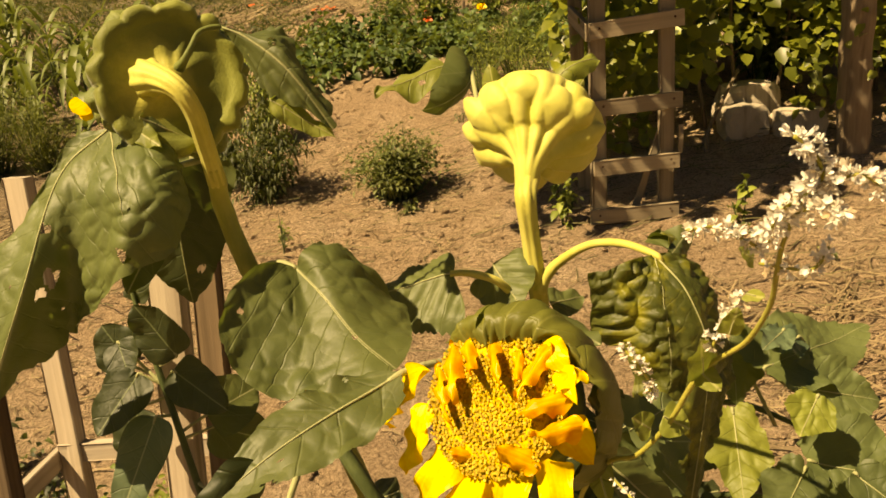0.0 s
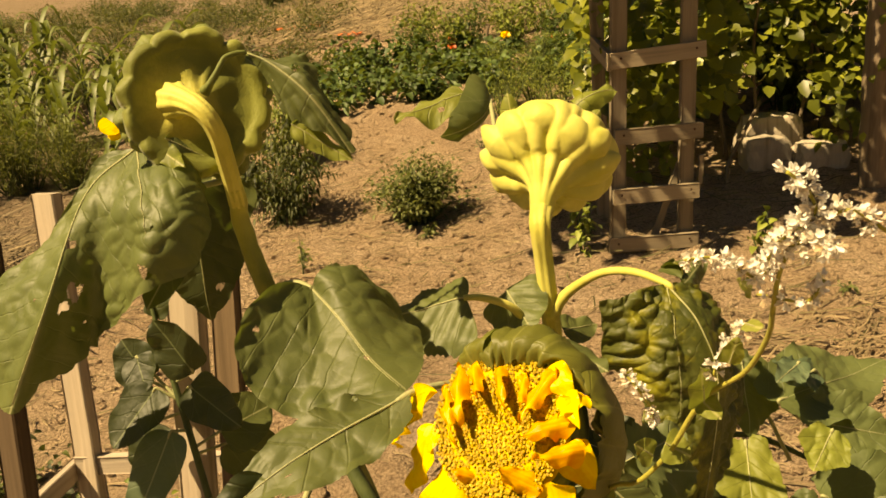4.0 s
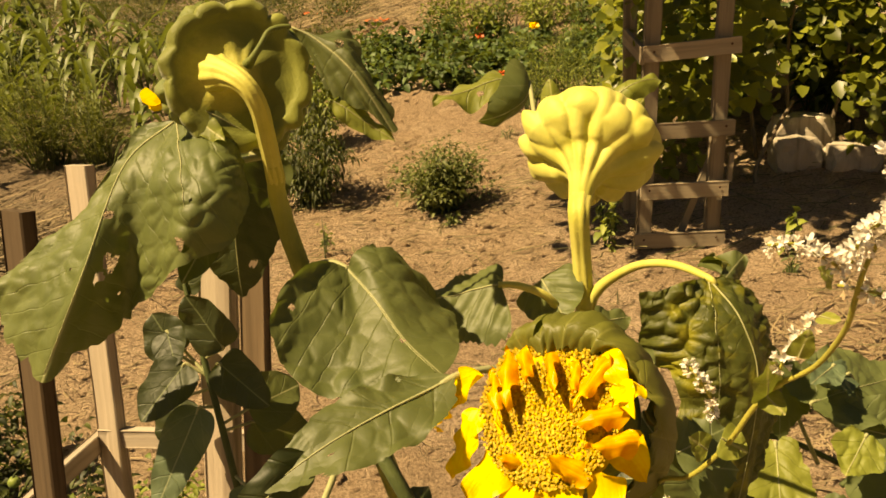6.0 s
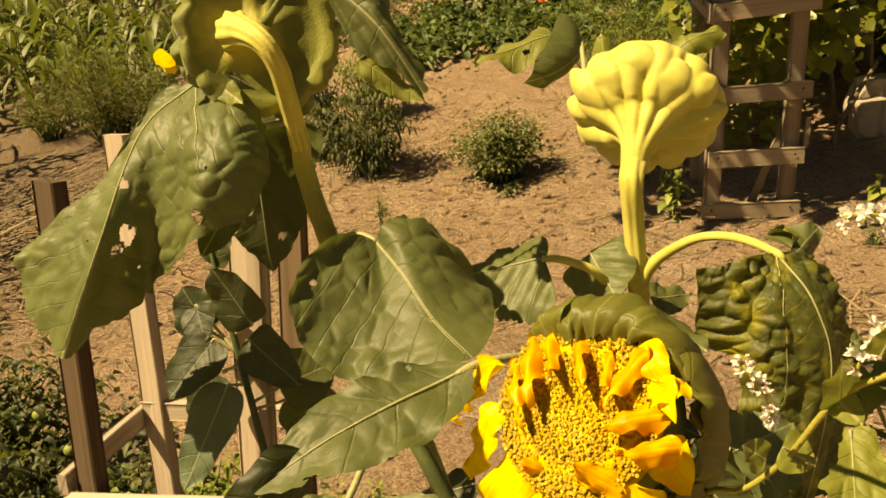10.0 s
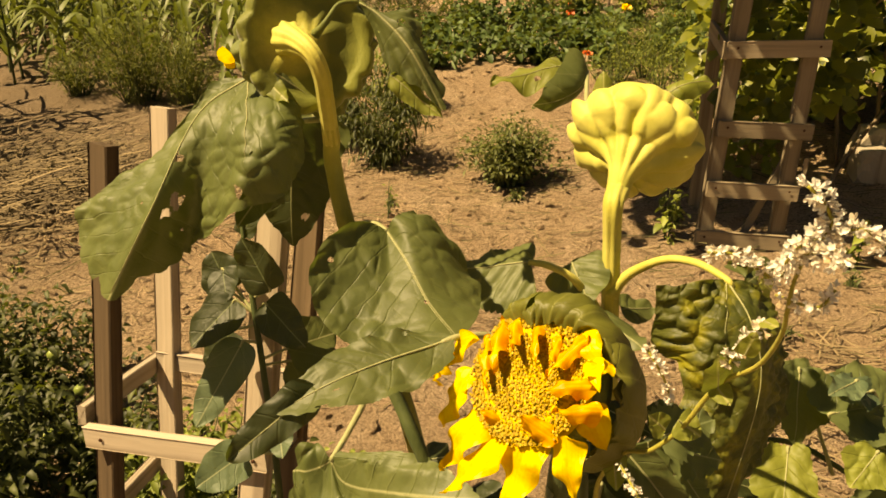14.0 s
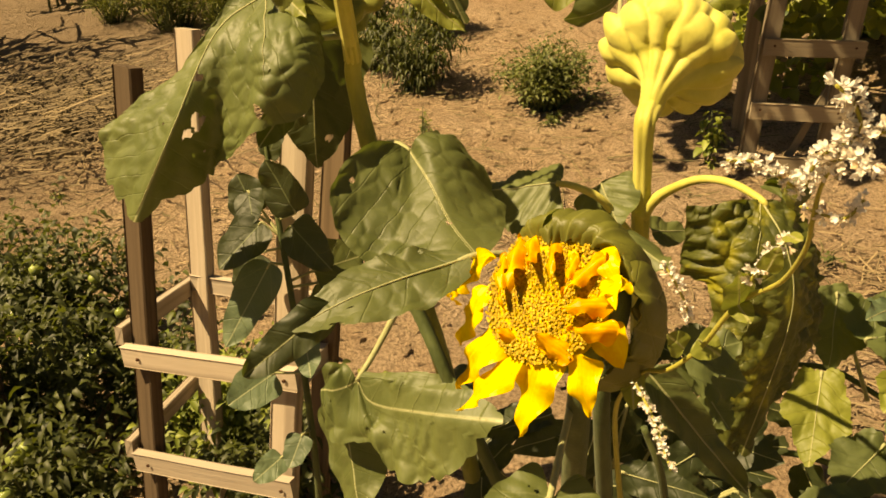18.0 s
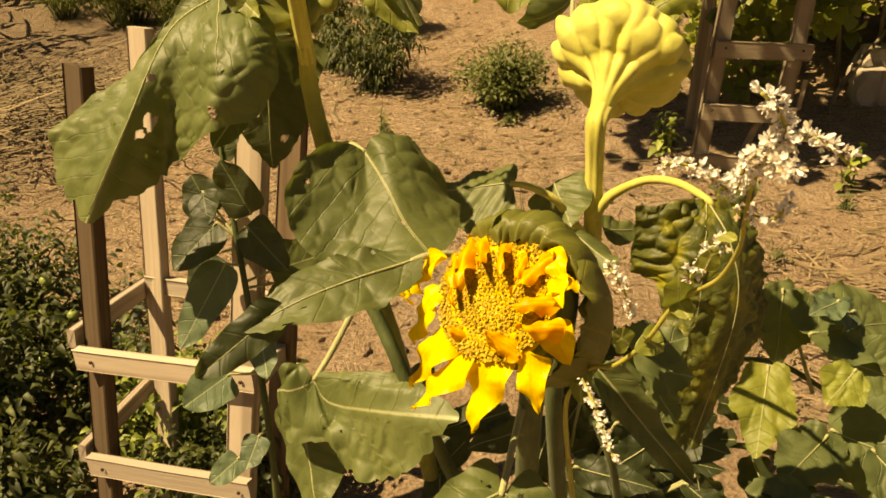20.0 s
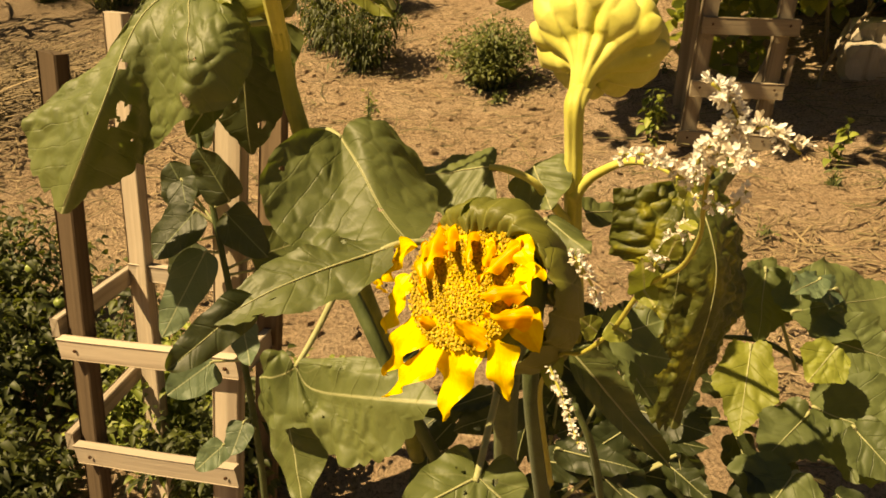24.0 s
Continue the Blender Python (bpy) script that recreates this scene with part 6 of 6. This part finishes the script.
# ---- maize and the conifer-like bush on the left ----
def corn(place, height, seed, turn=0.0):
    rng = random.Random(seed)
    ob = thing("corn_plant", place, "young maize plant with arching strap leaves", "corn", "maize plants")
    base = Vector(place)
    top = base + Vector((rng.uniform(-0.05, 0.05), rng.uniform(-0.05, 0.05), height))
    part("stalk", tube([base - Vector((0, 0, 0.02)), base.lerp(top, 0.5), top], [0.012, 0.009, 0.004], 12, 8), STEM_DARK, ob)
    n = rng.randint(7, 10)
    for k in range(n):
        a = turn + k * math.pi + rng.uniform(-0.5, 0.5)
        d = Vector((math.cos(a), math.sin(a), 0))
        s = 0.15 + 0.8 * k / n
        p0 = base.lerp(top, s)
        ln = height * rng.uniform(0.45, 0.75)
        rise = rng.uniform(0.35, 0.7)
        verts, faces = [], []
        for i in range(11):
            q = i / 10
            c = p0 + d * (ln * (q - 0.12 * q * q)) + Vector((0, 0, ln * (rise * math.sin(q * 2.2) - 0.55 * q ** 2.4)))
            w = 0.030 * math.sin(math.pi * min(1, 0.16 + 0.84 * q)) ** 0.7 * (1.2 - 0.4 * q)
            sd = Vector((-d.y, d.x, 0)) * w + Vector((0, 0, 0.25 * w * math.sin(q * 9 + k)))
            verts += [c - sd + Vector((0, 0, 0.35 * w)), c, c + sd + Vector((0, 0, 0.35 * w))]
        for i in range(10):
            o = 3 * i
            faces += [(o, o + 3, o + 4, o + 1), (o + 1, o + 4, o + 5, o + 2)]
        from_lists("leaf", verts, faces, GREEN_CORN, ob)
    return ob


crn = random.Random(8)
for k in range(40):
    x, y = -4.9 + 2.7 * (k % 10) / 9 + crn.uniform(-0.14, 0.14), 5.95 + 0.62 * (k // 10) + crn.uniform(-0.2, 0.2)
    corn(on_ground(x - 0.25 * (k // 10), y), crn.uniform(0.55, 0.8), 40 + k, crn.uniform(0, 3))
for k, (x, y, h) in enumerate(((-4.75, 6.0, 0.62), (-5.3, 6.4, 0.62), (-5.6, 6.9, 0.72), (-6.2, 6.5, 0.7), (-5.9, 7.6, 0.75), (-6.6, 7.2, 0.7), (-2.3, 5.7, 0.4), (-2.6, 5.5, 0.45))):
    corn(on_ground(x, y), h, 90 + k, crn.uniform(0, 3))

for k in range(26):
    corn(on_ground(crn.uniform(-9.5, -5.0), crn.uniform(7.2, 10.5)), crn.uniform(0.6, 0.9), 120 + k, crn.uniform(0, 3))

for k in range(34):
    shrub("garden_plant", on_ground(crn.uniform(-9.0, -4.6), crn.uniform(6.9, 9.6)), 0.34, crn.uniform(0.35, 0.7), 300, 0.07, GREEN_DEEP if k % 2 else GREEN_TOMATO, "leafy plant between the maize rows", "plant", "plants between the maize", stems=14, seed=400 + k, aspect=0.45)

# feathery dark bush
shrub("dill_bush", on_ground(-3.35, 5.5), 0.48, 0.85, 9000, 0.036, GREEN_DILL, "feathery low green bush at the edge of the bed", "bush", stems=60, seed=9, aspect=0.16, droop=0.1)
shrub("dill_bush", on_ground(-2.9, 5.4), 0.34, 0.62, 4400, 0.034, GREEN_DILL, "feathery low green bush at the edge of the bed", "bush", stems=40, seed=10, aspect=0.16, droop=0.1)
shrub("dill_bush", on_ground(-3.95, 5.6), 0.27, 0.48, 3000, 0.034, GREEN_DILL, "feathery low green bush at the edge of the bed", "bush", stems=36, seed=11, aspect=0.16, droop=0.1)

# ---- squash row and feathery bed behind ----
bed = random.Random(12)
for k in range(34):
    x = -1.45 + 2.4 * (k % 9) / 8 + bed.uniform(-0.12, 0.12)
    y = 6.95 + 0.5 * (k // 9) + bed.uniform(-0.15, 0.15) + 0.05 * x
    shrub("squash_plant", on_ground(x, y), 0.24, 0.3 * bed.uniform(0.8, 1.25), 110, 0.085, GREEN_DEEP, "low dense squash plant in a garden row", "squash plant", "squash row", stems=14, seed=100 + k, aspect=0.85, droop=0.45)
for k in range(22):
    x = 0.25 + 1.5 * (k % 6) / 5 + bed.uniform(-0.1, 0.1)
    y = 6.0 + 0.5 * (k // 6) + bed.uniform(-0.12, 0.12)
    shrub("marigold_plant", on_ground(x, y), 0.24, 0.42 * bed.uniform(0.8, 1.2), 620, 0.032, GREEN_LIGHT, "feathery yellow-green marigold plant", "marigold", "marigold bed", stems=22, seed=150 + k, aspect=0.25, droop=0.1)
for k in range(16):
    x = -0.5 + 3.2 * (k % 8) / 7 + bed.uniform(-0.15, 0.15)
    y = 8.6 + 0.8 * (k // 8) + bed.uniform(-0.15, 0.15)
    shrub("garden_plant", on_ground(x, y), 0.34, 0.6 * bed.uniform(0.8, 1.2), 420, 0.06, GREEN_LIGHT if k % 3 else GREEN_DEEP, "leafy garden plant in the far bed", "plant", "far bed", stems=18, seed=180 + k, aspect=0.5)


def marigold(place, size, seed):
    ob = thing("marigold_flower", place, "orange marigold bloom above the leaves", "flower", "marigold blooms")
    rng = random.Random(seed)
    c = Vector(place)
    part("stalk", tube([c - Vector((0, 0, 0.2)), c - Vector((0.01, 0, 0.1)), c], [0.003, 0.003, 0.003], 6, 5), STEM_DARK, ob)
    verts, faces = [], []
    for k in range(26):
        a, up = rng.uniform(0, 6.28), rng.uniform(-0.2, 1.0)
        d = Vector((math.cos(a), math.sin(a), up)).normalized()
        t = d.orthogonal().normalized() * size * 0.28
        o = len(verts)
        verts += [c, c + d * size * 0.7 + t, c + d * size, c + d * size * 0.7 - t]
        faces += [(o, o + 1, o + 2), (o, o + 2, o + 3)]
    from_lists("bloom", verts, faces, PETAL_M if seed % 3 == 0 else ORANGE_M, ob)


for k, (p, s) in enumerate((((0.346, 7.697, 1.552), 0.05), ((-0.174, 8.265, 1.445), 0.045), ((0.019, 6.427, 1.226), 0.035), ((0.351, 7.641, 1.535), 0.05), ((-0.182, 8.383, 1.464), 0.05), ((0.044, 6.608, 1.201), 0.035), ((3.004, 6.735, 1.022), 0.05), ((0.839, 7.953, 1.486), 0.045))):
    marigold(p, s, k)

# ---- weeds, straw and clods ----
wd = random.Random(13)
for k in range(200):
    x, y = wd.uniform(-11, -1.6), wd.uniform(7.6, 16)
    shrub("weed", on_ground(x, y), 0.5, 0.38 * wd.uniform(0.6, 1.3), 260, 0.065, GREY_WEED if k % 3 else GREEN_TOMATO, "dry grey-green weed on rough ground", "weed", "weeds on rough ground", stems=16, seed=200 + k, aspect=0.3, droop=0.3)
for k, (x, y) in enumerate(((0.6, 4.5), (-0.95, 3.9), (0.25, 4.9), (1.5, 3.1), (0.9, 2.9), (1.25, 3.35), (0.55, 3.85), (-0.55, 3.1), (1.9, 3.0), (-2.3, 3.4), (0.05, 5.4), (-2.5, 2.9), (1.1, 2.5))):
    shrub("weed", on_ground(x, y), 0.05, 0.09 * wd.uniform(0.6, 1.4), 22, 0.03, GREEN_BUSH, "tiny weed seedling on bare soil", "weed", "weed seedlings", stems=4, seed=240 + k)
shrub("weed", on_ground(-0.92, 3.72), 0.05, 0.26, 26, 0.03, GREEN_LIGHT, "thin flowering weed stalk on bare soil", "weed", stems=3, seed=260)
shrub("seedling", (1.297, 3.500, 0.581), 0.05, 0.30, 22, 0.055, GREEN_LIGHT, "single green seedling on bare soil", "seedling", stems=2, seed=261, aspect=0.8)
shrub("weed", (0.487, 3.639, 0.582), 0.08, 0.4, 60, 0.05, GREEN_LIGHT, "thin climbing weed beside the trellis", "weed", stems=4, seed=262, aspect=0.7)


def straw_stuff(name, count, where, length, label, seed, material=STRAW_M, lift=0.012, thick=0.0022):
    """Loose stalks that lie on the ground."""
    rng = random.Random(seed)
    verts, faces = [], []
    for k in range(count):
        x, y = where(rng)
        a = rng.uniform(-0.9, 0.9) + (math.pi / 2 if rng.random() < 0.25 else 0)
        ln = length * rng.uniform(0.3, 1.3)
        p = Vector((x, y, ground_z(x, y) + soil_relief(x, y) + lift * rng.random()))
        d = Vector((math.cos(a), math.sin(a), 0.13 + rng.uniform(-0.12, 0.22) * (lift > 0.02))).normalized()
        s = d.cross(Vector((0, 0, 1))).normalized() * thick * rng.uniform(0.6, 1.4)
        up = Vector((0, 0, thick * 1.2))
        bend = s * rng.uniform(-9, 9)
        o = len(verts)
        for q in (0, 0.5, 1):
            c = p + d * (ln * q) + bend * (4 * q * (1 - q)) + Vector((0, 0, 0.004))
            verts += [c - s, c + up, c + s]
        for i in range(2):
            e = o + 3 * i
            faces += [(e, e + 3, e + 4, e + 1), (e + 1, e + 4, e + 5, e + 2)]
    ob = from_lists(name, verts, faces, material)
    return tagged(ob, label, "straw", kind="stuff")


straw_stuff("straw_wisps", 4200, lambda r: (r.uniform(-3.0, 2.4), r.uniform(2.2, 5.6)), 0.08, "loose straw wisps on bare soil", 1)
straw_stuff("straw_heap", 2600, lambda r: (-3.2 + r.gauss(0, 0.55), 3.75 + r.gauss(0, 0.34)), 0.20, "heap of dry straw stalks", 2, STRAW_OLD, 0.17, 0.0035)
straw_stuff("straw_top", 700, lambda r: (-3.1 + r.gauss(0, 0.5), 3.7 + r.gauss(0, 0.32)), 0.24, "pale stalks on the heap of straw", 6, STRAW_M, 0.20, 0.003)
straw_stuff("straw_litter", 500, lambda r: (r.uniform(0.7, 1.9), r.uniform(1.7, 3.0)), 0.2, "dry straw litter under the squash leaves", 3, lift=0.04, thick=0.003)
straw_stuff("stubble", 5000, lambda r: (r.uniform(-3.2, 1.6), r.uniform(9.8, 14.0)), 0.32, "field of pale dry straw", 4, lift=0.14, thick=0.006)
straw_stuff("twigs", 330, lambda r: (r.uniform(-2.6, 1.8), r.uniform(2.6, 5.4)), 0.22, "thin dark twigs on bare soil", 5, GREY_WEED, 0.02, 0.0022)


def clods():
    rng = random.Random(14)
    verts, faces = [], []
    for k in range(5600):
        x, y = rng.uniform(-3.6, 2.4), 1.8 + 4.8 * rng.random() ** 1.2
        if k > 5300:
            x, y = rng.uniform(-5.0, -1.5), rng.uniform(7.5, 11)
        r = 0.004 + 0.020 * rng.random() ** 4 + (0.03 if k > 5300 else 0)
        c = Vector((x, y, ground_z(x, y) + soil_relief(x, y) + r * 0.25))
        o = len(verts)
        for i, (lat, n) in enumerate(((0.9, 5), (0.1, 6), (-0.7, 5))):
            for j in range(n):
                a = 2 * math.pi * (j + 0.5 * i) / n
                q = r * rng.uniform(0.75, 1.2)
                verts.append(c + Vector((q * math.cos(a) * math.cos(lat), q * math.sin(a) * math.cos(lat), q * 0.75 * math.sin(lat))))
        faces.append(tuple(o + j for j in range(5)))
        for j in range(5):
            faces.append((o + j, o + 5 + j, o + 5 + (j + 1) % 6, o + (j + 1) % 5))
            faces.append((o + 5 + j, o + 11 + j, o + 11 + (j + 1) % 5, o + 5 + (j + 1) % 6))
        faces.append((o + 10, o + 5, o))
        faces.append((o + 10, o + 5, o + 11))
    return tagged(from_lists("clods", verts, faces, SOIL, smooth=False), "scattered clods of dry soil", "soil", kind="stuff")


clods()


# ---- vine on the right ----
def vine():
    ob = thing("grape_vine", on_ground(2.0, 4.9), "dense climbing vine with glossy green leaves", "vine")
    rng = random.Random(15)
    for k in range(12):
        bm = bmesh.new()
        x = 1.05 + 2.6 * k / 11
        b = on_ground(x, 4.85 + rng.uniform(-0.25, 0.3))
        tube([b, b + Vector((rng.uniform(-0.1, 0.1), rng.uniform(-0.1, 0.1), 0.7)), b + Vector((rng.uniform(-0.3, 0.3), rng.uniform(-0.4, 0.1), 1.3)), b + Vector((rng.uniform(-0.5, 0.5), rng.uniform(-0.5, 0.1), 2.0))], [0.012, 0.009, 0.006, 0.003], 14, 6, bm=bm)
        part("cane", bm, WOOD_ROUND, ob)
    # overhead canes out of view, added to carry the shade canopy
    for k in range(5):
        a, b = Vector((0.98, 3.62 + 0.06 * k, ground_z(1, 3.6) + 2.15)), Vector((-0.5, 3.05 + 0.2 * k, ground_z(0, 3.4) + 2.3))
        part("cane", tube([a - Vector((0, 0, 0.5)), a, a.lerp(b, 0.5) + Vector((0, 0, 0.08)), b], [0.011, 0.010, 0.008, 0.004], 16, 6), VINE, ob)
    places = []
    for k in range(10500):
        x = rng.uniform(0.60, 4.4)
        lo = 0.05 + (0.0 if x < 1.1 else 0.28) + 0.08 * math.sin(x * 5) + 0.2 * rng.random()
        z = rng.uniform(lo, 2.5)
        y = 4.40 + 0.34 * z + 0.8 * rng.random() ** 2 + 0.10 * math.sin(x * 3 + z * 4)
        places.append((Vector((x, y, ground_z(x, y) + z)), Vector((rng.uniform(-0.8, 0.8), -0.7, rng.uniform(-0.5, 0.3))), rng.uniform(0.5, 1.4)))
    # unseen canopy of leaves, added to shade the ground behind the trellis
    for k in range(1700):
        x, y = rng.uniform(-0.95, 0.55), rng.uniform(3.22, 3.85) if k > 130 else rng.uniform(2.9, 3.22)
        places.append((Vector((x, y, ground_z(x, y) + 2.25 + rng.uniform(-0.15, 0.2))), Vector((rng.uniform(-1, 1), rng.uniform(-1, 1), -0.2)), rng.uniform(0.8, 1.4)))
    for k in range(420):
        x, y, z = rng.uniform(0.62, 1.3), rng.uniform(3.76, 4.05), rng.uniform(0.55, 1.7)
        places.append((Vector((x, y, ground_z(x, y) + z)), Vector((rng.uniform(-0.8, 0.8), -0.7, rng.uniform(-0.5, 0.3))), rng.uniform(0.5, 1.4)))
    # more added leaves above the view, for dappled shade on the thick post
    for k in range(260):
        x, y = rng.uniform(0.9, 1.6), rng.uniform(3.3, 3.9)
        places.append((Vector((x, y, ground_z(x, y) + 2.0 + rng.uniform(-0.1, 0.3))), Vector((rng.uniform(-1, 1), rng.uniform(-1, 1), -0.2)), rng.uniform(0.8, 1.4)))
    for k in range(60):
        z = rng.uniform(0.35, 2.2)
        places.append((Vector((2.12 + rng.uniform(-0.35, 0.3), 4.02 + rng.uniform(-0.12, 0.1), ground_z(2.12, 4.0) + z)), Vector((rng.uniform(-0.8, 0.8), -0.5, -0.4)), rng.uniform(0.5, 0.9)))
    for k in range(90):
        x, y, z = rng.uniform(1.9, 2.4), rng.uniform(4.3, 4.6), rng.uniform(0.15, 0.6)
        places.append((Vector((x, y, ground_z(x, y) + z)), Vector((rng.uniform(-0.8, 0.8), -0.5, -0.3)), rng.uniform(0.5, 1.0)))
    v, f = leaf_cloud(places, 0.080, 0.85, 0.25, 16, 0.12, (-0.35, -0.55, 0.9))
    tagged(from_lists("foliage", v, f, GREEN_VINE, ob), kind="stuff")
    return ob


vine()
for k, (x, y) in enumerate(((1.5, 5.7), (2.2, 5.6), (2.9, 5.5), (3.5, 5.2), (1.2, 6.2), (2.4, 6.3))):
    shrub("garden_plant", on_ground(x, y), 0.42, 1.1, 620, 0.10, GREEN_DEEP, "leafy plant in the shade behind the vine", "plant", "plants behind the vine", stems=22, seed=300 + k, aspect=0.7)

post = thing("post", on_ground(2.12, 4.15), "thick weathered wooden post in dappled shade", "post")
part("shaft", tube([on_ground(2.12, 4.15) - Vector((0, 0, 0.05)), on_ground(2.10, 4.15) + Vector((0, 0, 0.8)), on_ground(2.14, 4.15) + Vector((0, 0, 2.4))], [0.085, 0.08, 0.078], 20, 14, wob=0.2), WOOD_ROUND, post)


def boulder(place, size, label, seed):
    bm = bmesh.new()
    bmesh.ops.create_icosphere(bm, subdivisions=3, radius=1.0)
    for v in bm.verts:
        p = v.co.copy()
        q = Vector([max(-0.72, min(0.72, c)) for c in p]) * 1.15
        q *= 1 + 0.16 * noise.noise(p * 1.6 + Vector((seed, 0, 0))) + 0.05 * noise.noise(p * 5)
        v.co = Vector((q.x * size[0], q.y * size[1], q.z * size[2])) + Vector(place) + Vector((0, 0, size[2] * 0.55))
    return tagged(part("stone", bm, STONE, None, smooth=False), label, "stone")


boulder(on_ground(1.68, 4.58), (0.15, 0.12, 0.13), "pale broken stone block on the soil", 1)
boulder(on_ground(1.80, 4.84), (0.21, 0.13, 0.16), "broad pale stone block behind the others", 8)
boulder(on_ground(1.98, 4.52), (0.17, 0.12, 0.10), "weathered stone at the foot of the vine", 2)
stake = thing("stake", on_ground(1.42, 4.4), "thin dark stake that leans beside the trellis", "stake")
part("shaft", tube([on_ground(1.40, 4.35), (1.458, 4.497, 0.831), (1.696, 4.707, 1.131)], [0.013, 0.012, 0.010], 10, 8), WOOD_ROUND, stake)
stake = thing("stake", on_ground(0.3, 7.6), "thin wooden stake among the marigolds", "stake")
part("shaft", tube([on_ground(0.32, 7.45), (0.175, 7.858, 1.423), (0.190, 7.927, 1.644)], [0.016, 0.015, 0.014], 10, 8), WOOD_ROUND, stake)

# orange plastic strips lying in the straw
for k, (a, b) in enumerate((((-2.658, 11.105, 1.678), (-1.928, 11.104, 1.696)), ((-1.726, 10.273, 1.571), (-1.345, 10.137, 1.559)), ((-0.321, 9.172, 1.434), (-0.051, 8.967, 1.408)))):
    a, b = Vector(a), Vector(b)
    st = thing("plastic_strip", a, "orange plastic strip lying in dry straw", "plastic strip", "plastic strips")
    m = a.lerp(b, 0.5)
    verts, faces = [], []
    for i in range(13):
        c = a.lerp(b, i / 12) + Vector((0, 0.06 * math.sin(i * 1.1 + k), 0.10 + 0.02 * math.sin(i * 1.7)))
        verts += [c - Vector((0, 0.04, 0.012)), c + Vector((0, 0, 0.012)), c + Vector((0, 0.04, -0.004))]
    for i in range(12):
        o = 3 * i
        faces += [(o, o + 3, o + 4, o + 1), (o + 1, o + 4, o + 5, o + 2)]
    from_lists("strip", verts, faces, ORANGE_M, st)


# bare shrub beside the straw heap, whose branches shade the path
def bare_shrub(place, height, seed, label, spread=0.8):
    ob = thing("bare_shrub", place, label, "dead shrub")
    rng = random.Random(seed)
    base = Vector(place)
    for k in range(24):
        a = rng.uniform(0, 6.28)
        d = Vector((math.cos(a) * spread, math.sin(a) * spread, 1.0))
        bm = bmesh.new()
        p1 = base + d * height * 0.4 + Vector((rng.uniform(-0.1, 0.1), rng.uniform(-0.1, 0.1), 0))
        p2 = base + d * height * 0.85 + Vector((rng.uniform(-0.2, 0.2), rng.uniform(-0.2, 0.2), 0.1))
        tube([base, p1, p2], [0.036, 0.028, 0.014], 12, 6, bm=bm)
        for j in range(7):
            q = p1.lerp(p2, rng.uniform(-0.3, 0.9))
            e = q + Vector((rng.uniform(-0.4, 0.4), rng.uniform(-0.4, 0.4), rng.uniform(-0.05, 0.35)))
            tube([q, q.lerp(e, 0.5) + Vector((0, 0, 0.04)), e], [0.016, 0.014, 0.008], 6, 5, bm=bm)
        part("branch", bm, WOOD_ROUND, ob)
    return ob


bare_shrub(on_ground(-5.05, 4.2), 1.5, 21, "leafless dead shrub beside the straw heap")
# second shrub, unseen and added to carry the branch shade further right
bare_shrub(on_ground(-5.1, 3.75), 2.2, 22, "unseen leafless shrub added to shade the path", 0.45)
pole = thing("stake", (-4.171, 4.246, 0.556), "leaning wooden pole at the edge of the straw", "stake")
part("shaft", tube([(-4.234, 4.327, 0.567), (-3.861, 3.828, 0.866), (-4.090, 3.844, 1.119)], [0.02, 0.02, 0.02], 10, 8), WOOD_ROUND, pole)
fr = thing("plant_frame", on_ground(-1.56, 1.41), "dark weathered plant support beside the tomatoes", "plant support", "plant frames")
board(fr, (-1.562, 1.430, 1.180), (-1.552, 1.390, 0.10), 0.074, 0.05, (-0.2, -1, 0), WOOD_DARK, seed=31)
board(fr, (-1.820, 1.352, 0.795), (-1.425, 1.345, 0.848), 0.046, 0.026, (0.1, -1, 0), WOOD_GREY, "slat", seed=32)
